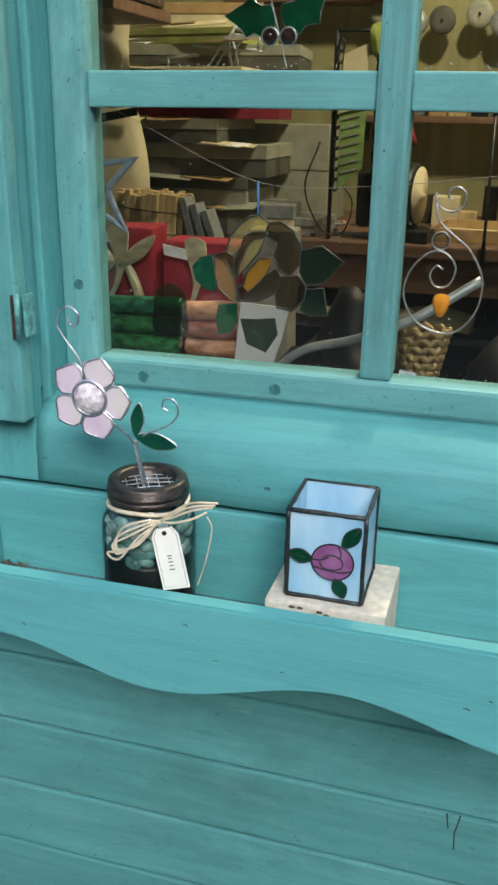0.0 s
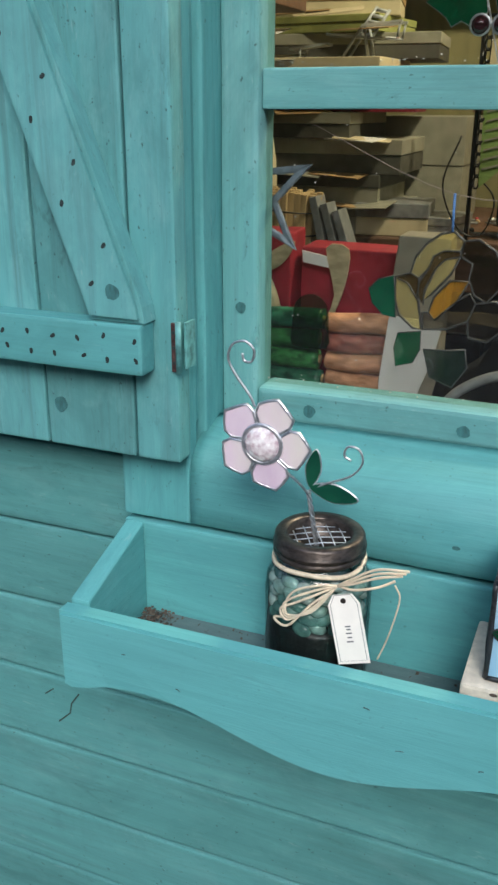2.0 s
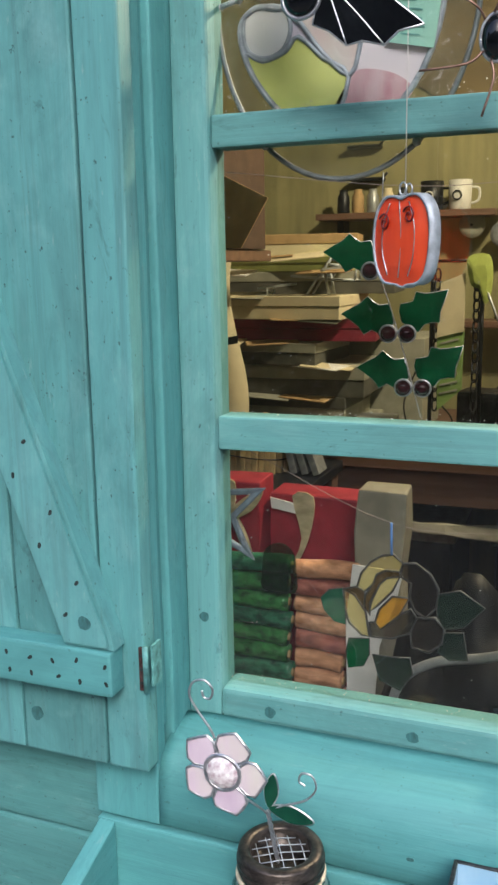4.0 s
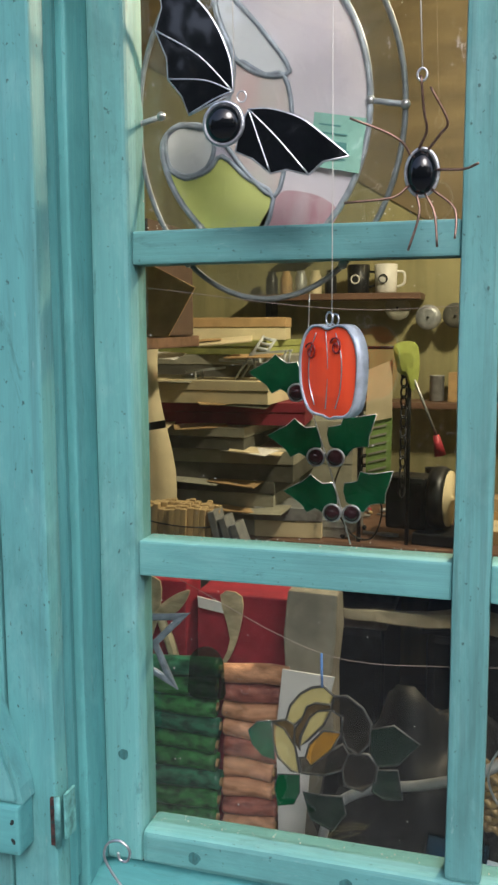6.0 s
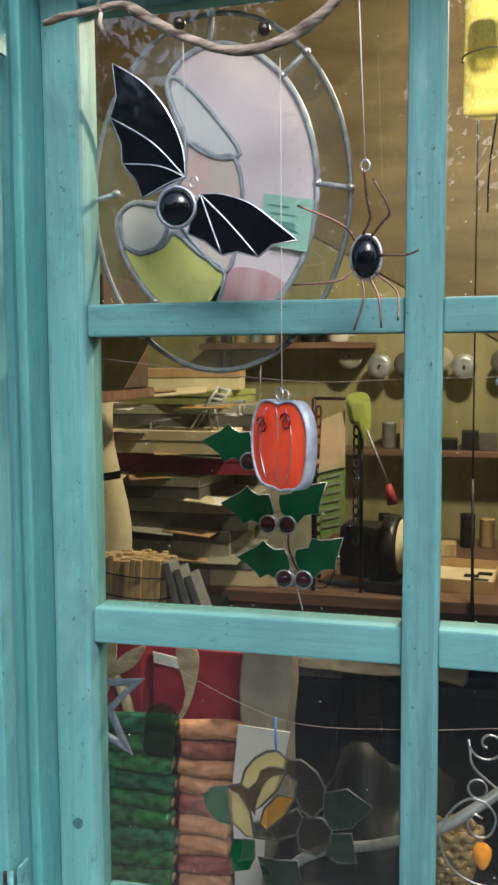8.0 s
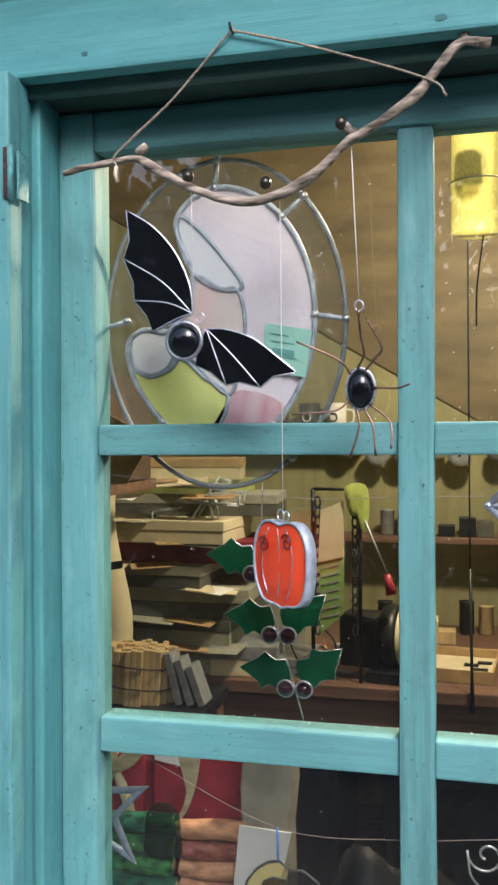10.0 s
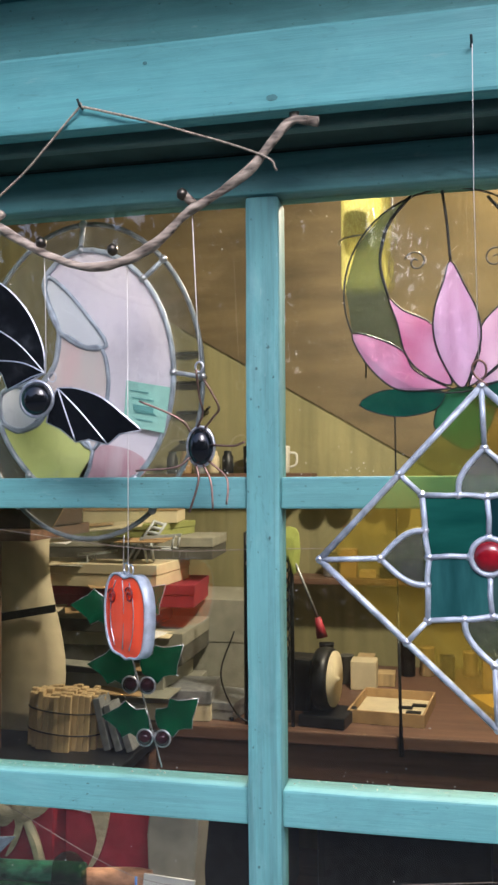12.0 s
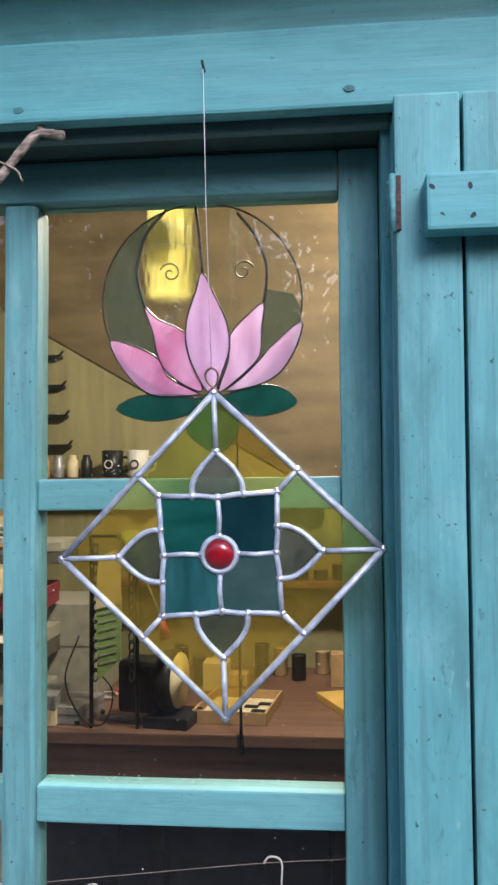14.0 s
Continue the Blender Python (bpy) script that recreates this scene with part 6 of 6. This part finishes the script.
carton(-0.56, -0.43, 2.1, 2.25, 1.0835, 1.125, GREYM, "small grey tin box", -8)
PALEGREY = mat("pale_grey_plastic", (0.46, 0.50, 0.52), 0.4, var=0.12)
chair = thing("toy_lounger", "pale grey plastic toy sun lounger standing on a box", "toy chair")
part("leg_rest", slab([(-0.815, 1.470), (-0.730, 1.4795), (-0.730, 1.4845), (-0.815, 1.4755)], 2.045, 2.090), PALEGREY, chair)
part("seat", slab([(-0.732, 1.4985), (-0.640, 1.490), (-0.640, 1.495), (-0.732, 1.5035)], 2.045, 2.095), PALEGREY, chair)
for a, b in (((-0.679, 1.497), (-0.639, 1.556)), ((-0.646, 1.494), (-0.611, 1.549))):
    wire("back_post", [(a[0], 2.098, a[1]), (b[0], 2.108, b[1])], 0.0036, PALEGREY, chair, 7)
for k in range(5):
    t = 0.12 + 0.2 * k
    wire("back_slat", [(-0.679 + 0.040 * t, 2.099 + 0.01 * t, 1.497 + 0.059 * t), (-0.646 + 0.035 * t, 2.099 + 0.01 * t, 1.494 + 0.055 * t)], 0.0042, PALEGREY, chair, 6)
for yy in (2.046, 2.094):
    part("arm", slab([(-0.655, 1.513), (-0.568, 1.520), (-0.568, 1.525), (-0.655, 1.518)], yy - 0.004, yy + 0.004), PALEGREY, chair)
    wire("leg", [(-0.655, yy, 1.514), (-0.692, yy, 1.457)], 0.0028, PALEGREY, chair, 6)
    wire("leg", [(-0.650, yy, 1.514), (-0.638, yy, 1.457)], 0.0034, PALEGREY, chair, 6)
    wire("arm_post", [(-0.572, yy, 1.521), (-0.578, yy, 1.490)], 0.0026, PALEGREY, chair, 6)
    wire("rail", [(-0.640, yy, 1.492), (-0.576, yy, 1.490)], 0.0026, PALEGREY, chair, 6)
    wire("foot_leg", [(-0.79, yy - 0.0005, 1.474), (-0.79, yy - 0.0005, 1.457)], 0.0024, PALEGREY, chair, 6)
# hanging green card between chains, lime cloth
gc = thing("green_sample_card", "green printed sample card hanging between chains", "card")
part("sheet", slab([(-0.390, 1.365), (-0.330, 1.380), (-0.332, 1.245), (-0.386, 1.195)], 2.06, 2.063), GREENC, gc)
for k in range(7):
    za = 1.35 - 0.019 * k
    part("print_bar", slab([(-0.382, za), (-0.342, za + 0.011), (-0.342, za + 0.006), (-0.382, za - 0.004)], 2.0585, 2.0598), BOXC, gc)
part("heading", slab([(-0.384, 1.482), (-0.331, 1.504), (-0.330, 1.376), (-0.390, 1.361)], 2.057, 2.0595), BOXW, gc)
for x in (-0.392, -0.306):
    for k in range(14):
        z = 1.50 - k * 0.0225
        wire("chain_link", [(x + 0.006 * math.cos(t), 2.065 + (0.006 * math.sin(t) if k % 2 else 0), z + 0.014 * math.sin(t)) for t in [2 * math.pi * q / 10 for q in range(10)]], 0.0025, DARKM, gc, 5, True)
stand = thing("display_stand", "black iron display stand on the bench", "stand")
for x in (-0.405, -0.295):
    wire("upright", [(x, 2.075, 1.0835), (x, 2.075, 1.53)], 0.005, DARKM, stand)
wire("crossbar", [(-0.405, 2.075, 1.53), (-0.295, 2.075, 1.53)], 0.004, DARKM, stand)
cloth = thing("lime_cloth", "lime green cloth draped on a stand", "cloth")
part("drape", slab(flat([(-0.326, 1.538), (-0.282, 1.542), (-0.272, 1.50), (-0.276, 1.452), (-0.288, 1.437), (-0.300, 1.468), (-0.316, 1.475), (-0.324, 1.50)], 0, 3), 2.05, 2.058, 0.006), LIMEC, cloth)
# grinder with its wheel
gr = thing("bench_grinder", "bench grinder with a pale disc and black tyre", "grinder", at=(-0.225, 2.13, 1.185))
gr.rotation_euler = Euler((0, 0, radians(-9)))
turned("tyre", [(0.052, -0.022), (0.068, -0.02), (0.073, -0.008), (0.073, 0.008), (0.068, 0.018), (0.056, 0.02)], (0, 0, 0), DARKM, gr, 36, "x")
turned("disc", [(0.006, 0.012), (0.064, 0.0125), (0.064, 0.024), (0.008, 0.026), (0.004, 0.034)], (0, 0, 0), BOXW, gr, 36, "x", label="cream grinding disc")
part("foot", block(-0.05, 0.06, -0.06, 0.06, -0.1015, -0.074, 0.004), DARKM, gr)
part("motor", block(-0.12, -0.024, -0.045, 0.045, -0.0735, 0.05, 0.012), DARKM, gr)
tool = thing("red_screwdriver", "red handled tool leaning against the stand", "tool")
wire("handle", [(-0.232, 2.05, 1.34), (-0.222, 2.05, 1.295)], lambda t: 0.007 + 0.006 * t, REDC, tool, 10)
wire("blade", [(-0.232, 2.05, 1.34), (-0.285, 2.05, 1.47)], 0.003, GREYM, tool)
rod = thing("hanging_flex", "black flex hanging from the roof with a thin dark rod", "flex")
wire("flex", smooth_line([(-0.050, 2.028, 2.782), (-0.052, 2.030, 2.0), (-0.050, 2.030, 1.36)], 6), 0.0022, DARKM, rod, 6)
wire("rod", [(-0.050, 2.030, 1.36), (-0.047, 2.030, 1.12), (-0.0465, 2.030, 1.045)], lambda t: 0.0034 + 0.003 * max(0.0, t - 0.8) * 5, DARKM, rod, 8)
tray = thing("specimen_tray", "cream tray with black cut letters on the bench", "tray", at=(-0.075, 2.24, 1.0835))
tray.rotation_euler = Euler((0, 0, radians(-6)))
part("base", block(-0.085, 0.085, -0.11, 0.11, 0, 0.008, 0.001), BOXW, tray)
for bx in ((-0.09, -0.085, -0.115, 0.115), (0.085, 0.09, -0.115, 0.115), (-0.085, 0.085, -0.115, -0.11), (-0.085, 0.085, 0.11, 0.115)):
    part("side", block(*bx, 0, 0.03, 0.0008), BOXK, tray)
for k, (x, y) in enumerate(((0.03, -0.06), (0.055, -0.02), (0.03, 0.02), (0.06, 0.05))):
    part("cut_piece", block(x - 0.02, x + 0.015, y - 0.012, y + 0.01, 0.0085, 0.012, 0.003), DARKM, tray)
pad = part("yellow_board", block(-0.17, 0.17, -0.16, 0.16, 0, 0.018, 0.002), YELC)
pad.location, pad.rotation_euler = (0.33, 2.30, 1.0835), Euler((0, 0, radians(22)))
tagged(pad, "yellow cutting board lying on the bench", "board")
blk2 = part("wooden_block", block(-0.20, -0.13, 2.45, 2.52, 1.0835, 1.16, 0.003), BOXW)
tagged(blk2, "small cream block with holes on the bench", "block")
for k in range(3):
    j = thing("storage_tub", "dark plastic tub under the bench", "tub", "tubs")
    part("tub", block(-0.75 + 0.5 * k, -0.35 + 0.5 * k, 2.12, 2.5, 0.55, 0.86, 0.02), DARKM if k != 2 else BLUETUB, j)
    part("rim", block(-0.76 + 0.5 * k, -0.34 + 0.5 * k, 2.11, 2.51, 0.8605, 0.89, 0.008), GREYM if k == 0 else DARKM, j)
ushelf = thing("under_shelf", "dark shelf below the bench", "shelf")
part("board", plank(-1.8, 1.4, 2.165, 2.7, 0.52, 0.5495, 0.003), BENCHW, ushelf)
wrap = part("plastic_wrap", plank(-0.55, -0.05, 2.07, 2.1, 0.895, 0.93, 0.004, "x", 0.02), SILVB)
wrap.location.z = -0.0035
tagged(wrap, "strip of clear plastic wrap on the tubs", "wrap")
# shelves and racks on the back wall
for nm, x0, x1, z in (("wall_shelf", -0.85, -0.33, 1.672), ("wall_shelf", -0.5, 0.4, 1.36)):
    s = thing(nm, "narrow timber shelf on the back wall", "shelf", "wall shelves")
    part("board", plank(x0, x1, 2.64, 2.7715, z - 0.018, z, 0.002), BENCHW, s)
    for x in (x0 + 0.05, x1 - 0.07):
        part("bracket", block(x, x + 0.02, 2.70, 2.7715, z - 0.07, z - 0.0185, 0.002), DARKM, s)
for k, x in enumerate((-0.515, -0.435)):
    mug = thing("mug", "white mug with a dark letter on the shelf", "mug", "mugs")
    turned("cup", [(0.028, 0), (0.031, 0.004), (0.033, 0.082), (0.030, 0.083), (0.028, 0.01), (0.001, 0.008)], (x, 2.69, 1.6725), DARKM if k == 0 else WHITEP, mug, 28)
    wire("handle", smooth_line([(x + 0.032, 2.69, 1.735), (x + 0.052, 2.69, 1.73), (x + 0.052, 2.69, 1.70), (x + 0.032, 2.69, 1.69)], 5), 0.004, DARKM if k == 0 else WHITEP, mug)
    cz = 1.712
    wire("letter", [(x - 0.004 + 0.012 * math.cos(t), 2.655, cz + 0.012 * math.sin(t)) for t in [2 * math.pi * q / 16 for q in range(16)]], 0.0022, WHITEP if k == 0 else DARKM, mug, 5, True)
for k in range(5):
    x = -0.60 - 0.045 * k
    b = part("small_jar", link_mesh("small_jar", *lathe([(0.016, 0), (0.018, 0.005), (0.018, 0.05), (0.012, 0.06), (0.012, 0.07), (0.001, 0.071)], (x, 2.70, 1.6725), 18), (DARKM, BOXW, GREYM, BOXK, DARKM)[k], True), None)
    tagged(b, "small lidded jar on the wall shelf", "jar", "shelf jars")
for k in range(9):
    b = thing("spool", "pale solder spool hanging on the wall", "spool", "spools", at=(-0.40 + 0.085 * k + 0.02 * math.sin(k * 3), 2.70, 1.63 - 0.03 * abs(math.sin(k * 2))))
    turned("ring", [(0.018, -0.012), (0.036, -0.012), (0.036, 0.012), (0.018, 0.012), (0.018, -0.0119)], (0, 0, 0), (BOXC, GREYM, DARKC)[k % 3], b, 24, "y")
    wire("peg", [(0, 0.0625, 0.0), (0, -0.02, 0.0)], 0.004, DARKM, b)
for r in range(4):
    b = thing("wall_rack", "dark metal peg on the back wall", "peg", "wall pegs")
    zz = 2.06 - 0.095 * r
    part("arm", block(-0.80 + 0.01 * r, -0.70 + 0.01 * r, 2.735, 2.7785, zz - 0.005, zz + 0.004, 0.002), DARKM, b)
    wire("tip", [(-0.70 + 0.01 * r, 2.735, zz), (-0.685 + 0.01 * r, 2.73, zz + 0.015)], 0.004, DARKM, b)
rnd = random.Random(21)
for k in range(26):
    x = -0.28 + 0.057 * (k % 13) + rnd.uniform(-0.005, 0.005)
    up = 1.3605 if k < 13 else 1.0835
    y = 2.70 if k < 13 else rnd.uniform(2.50, 2.70)
    h = rnd.uniform(0.02, 0.10)
    m = rnd.choice((DARKC, BOXC, BOXK, DARKM, GREYM, WOODB, DARKM, DARKC))
    if rnd.random() < 0.5:
        b = part("tin", link_mesh("tin", *lathe([(0.019, 0), (0.021, 0.003), (0.021, h - 0.004), (0.022, h - 0.003), (0.022, h), (0.001, h + 0.001)], (x, y, up), 16), m, True), m)
        tagged(b, "small round metal tin among workshop clutter", "tin", "workshop tins")
    else:
        b = part("carton_box", block(x - 0.024, x + 0.024, y - 0.03, y + 0.03, up, up + h, 0.0015), m)
        tagged(b, "small card carton among workshop clutter", "carton", "workshop cartons")
# yellow glass lantern and hanging lead
LANT = glass("yellow_glass", (1.0, 0.92, 0.55), 0.05, 0.3, (0.98, 0.84, 0.28), 0.6)
lan = thing("glass_lantern", "yellow glass lantern hanging on a dark lead", "lantern")
turned("glass", [(0.032, 1.908), (0.0335, 1.912), (0.0335, 2.06), (0.030, 2.07)], (-0.047, 1.22, 0), LANT, lan, 32).visible_shadow = False
turned("fitting", [(0.005, 2.02), (0.017, 2.015), (0.019, 1.985), (0.015, 1.975), (0.003, 1.972)], (-0.052, 1.22, 0), DARKM, lan, 20)
wire("hoop", [(-0.047 + 0.036 * math.cos(t), 1.22 + 0.036 * math.sin(t), 1.972) for t in [2 * math.pi * q / 28 for q in range(28)]], 0.0012, SILVERW, lan, 6, True)
wire("lead", smooth_line([(-0.04, 1.22, 1.905), (-0.048, 1.22, 1.84), (-0.049, 1.22, 1.79)], 6), 0.0012, DARKM, lan)
wire("cord", [(-0.047, 1.22, 2.068), (-0.047, 1.22, 2.782)], 0.0018, DARKM, lan)

# loose tools, slips and cable among the boxes
rnd = random.Random(31)
for k in range(34):
    x, y = rnd.uniform(-0.62, 0.02), rnd.uniform(2.06, 2.44)
    if -0.33 < x < 0.05 and y > 2.04:
        x = rnd.uniform(-0.62, -0.34)
    a, L = rnd.uniform(0, 3.14), rnd.uniform(0.04, 0.10)
    m = rnd.choice((GREYM, DARKM, REDC, BOXW, WOODB, DARKC, YELC))
    r = rnd.uniform(0.003, 0.0065)
    d = Vector((math.cos(a), math.sin(a) * 0.4, 0)) * L
    t = thing("hand_tool", "small hand tool lying on the bench", "tool", "bench tools")
    c = Vector((x, y, 1.0835 + r))
    wire("shaft", [c - d * 0.5, c + d * 0.5], r * 0.6, GREYM, t, 6)
    wire("grip", [c - d * 0.55, c - d * 0.2, c], lambda q, r=r: r * (0.8 + 0.2 * math.sin(q * 3)), m, t, 8)
for k in range(16):
    b = part("paper_slip", block(-0.065, 0.06, -0.03, 0.03, -0.0012, 0.0012, 0), rnd.choice((BOXW, WHITEC, BOXC, BOXK)))
    b.location = (rnd.uniform(-0.92, -0.62), 2.052, (1.1505, 1.2155, 1.2905, 1.3455, 1.4005, 1.4555, 1.5105, 1.5455)[k % 8])
    b.rotation_euler = Euler((radians(rnd.uniform(2, 14)), radians(rnd.uniform(-5, 5)), radians(rnd.uniform(-30, 30))))
    tagged(b, "paper slip tucked between the stacked boxes", "paper", "paper slips")
for k in range(1):
    c = thing("cable", "coiled dark cable hanging off the stand", "cable", "cables")
    x0 = -0.43 + 0.035 * k
    wire("lead", smooth_line([(x0, 2.06, 1.30 - 0.03 * k), (x0 - 0.03, 2.05, 1.20), (x0 + 0.01, 2.05, 1.11), (x0 + 0.06, 2.055, 1.10), (x0 + 0.08, 2.06, 1.17), (x0 + 0.04, 2.065, 1.22)], 7), 0.002, DARKM, c, 6)

# ---- outdoors behind the camera ----
# Ground is out of view; made pale to bounce light onto the lower wall.
BOUNCE = mat("bounce_ground", (0.17, 0.16, 0.14), 0.95, var=0.3, scale=(30, 30, 30), bump=0.6, second=(0.24, 0.225, 0.20))
tagged(part("ground", link_mesh("ground", [(-400, -400, 0), (400, -400, 0), (400, 400, 0), (-400, 400, 0)], [(0, 1, 2, 3)], BOUNCE), BOUNCE), "unseen ground, pale to bounce light on the wall", "ground", kind="structure")
TRUNK = mat("tree_bark", (0.09, 0.07, 0.05), 0.9, var=0.4, scale=(20, 20, 4), bump=0.8)
LEAVES = mat("leaves", (0.035, 0.065, 0.022), 0.6, var=0.5, scale=(3, 3, 3), second=(0.06, 0.10, 0.03))


def tree(x, y, h, spread, seed, dens):
    ob = thing("tree", "leafy broadleaved tree across the yard", "tree", "yard trees", at=(x, y, 0))
    rnd = random.Random(seed)
    v, f = tube(smooth_line([(0, 0, 0), (0.08, 0.05, h * 0.3), (-0.05, 0.1, h * 0.6), (0.02, 0, h * 0.92)], 6), lambda t: 0.16 * (1 - 0.8 * t), 9, False, 0.3, seed)
    part("trunk", link_mesh("trunk", v, f, TRUNK, True), TRUNK, ob)
    vs, fs = [], []
    for k in range(11):
        a, z0 = k * 2.4 + seed, h * (0.22 + 0.06 * k)
        e = Vector((math.cos(a) * spread * 0.75, math.sin(a) * spread * 0.75, z0 + h * 0.12))
        v, f = tube([(0, 0, z0), (e.x * 0.5, e.y * 0.5, z0 + h * 0.08), tuple(e)], lambda t: 0.045 * (1 - 0.8 * t), 6)
        part("limb", link_mesh("limb", v, f, TRUNK, True), TRUNK, ob)
    for k in range(dens):
        a, z0, r = rnd.uniform(0, 6.283), rnd.random() ** 0.8, math.sqrt(rnd.random())
        zz = h * (0.06 + 0.94 * z0)
        wid = spread * (1.05 - 0.75 * max(0, z0 - 0.45)) * (0.8 + 0.4 * noise.noise(Vector((math.cos(a) * 2, math.sin(a) * 2, zz * 0.7 + seed))))
        c = Vector((math.cos(a) * wid * r, math.sin(a) * wid * r, zz))
        if noise.noise(c * 0.9 + Vector((seed * 3, 0, 0))) < -0.12 - 0.25 * (0.6 - z0):
            continue
        s = rnd.uniform(0.05, 0.11)
        e = Euler((rnd.uniform(0, 6), rnd.uniform(0, 6), rnd.uniform(0, 6)))
        i = len(vs)
        for q in ((-s, 0, 0), (0, -s * 0.5, 0), (s, 0, 0), (0, s * 0.5, 0)):
            q = Vector(q)
            q.rotate(e)
            vs.append(c + q)
        fs.append((i, i + 1, i + 2, i + 3))
    part("crown", link_mesh("crown", vs, fs, LEAVES), LEAVES, ob)


for i, (x, y, h, s) in enumerate(((-4.4, -5.2, 5.2, 1.9), (-1.6, -6.0, 6.0, 2.0), (1.4, -5.6, 5.0, 1.9), (4.2, -5.0, 5.6, 2.0), (-7.2, -4.0, 5.5, 2.2), (7.0, -3.6, 5.5, 2.2), (0.0, -8.5, 6.4, 2.4), (-3.6, -9.0, 6.8, 2.6), (3.6, -8.8, 6.8, 2.6))):
    tree(x, y, h * 0.82, s, i + 1, 14000)
hedge_v, hedge_f = [], []
rnd = random.Random(77)
for k in range(26000):
    x, z = rnd.uniform(-11, 11), rnd.random() ** 0.9 * 2.6
    y = -6.9 + rnd.uniform(-0.7, 0.7) + 0.025 * x * x
    c = Vector((x, y, z + 0.3 * noise.noise(Vector((x, 0, 3)))))
    if c.z < 0.05:
        continue
    s = rnd.uniform(0.06, 0.13)
    e = Euler((rnd.uniform(0, 6), rnd.uniform(0, 6), rnd.uniform(0, 6)))
    i = len(hedge_v)
    for q in ((-s, 0, 0), (0, -s * 0.5, 0), (s, 0, 0), (0, s * 0.5, 0)):
        q = Vector(q)
        q.rotate(e)
        hedge_v.append(c + q)
    hedge_f.append((i, i + 1, i + 2, i + 3))
tagged(part("hedge", link_mesh("hedge", hedge_v, hedge_f, LEAVES), LEAVES), "dark leafy hedge along the yard", "hedge", kind="stuff")
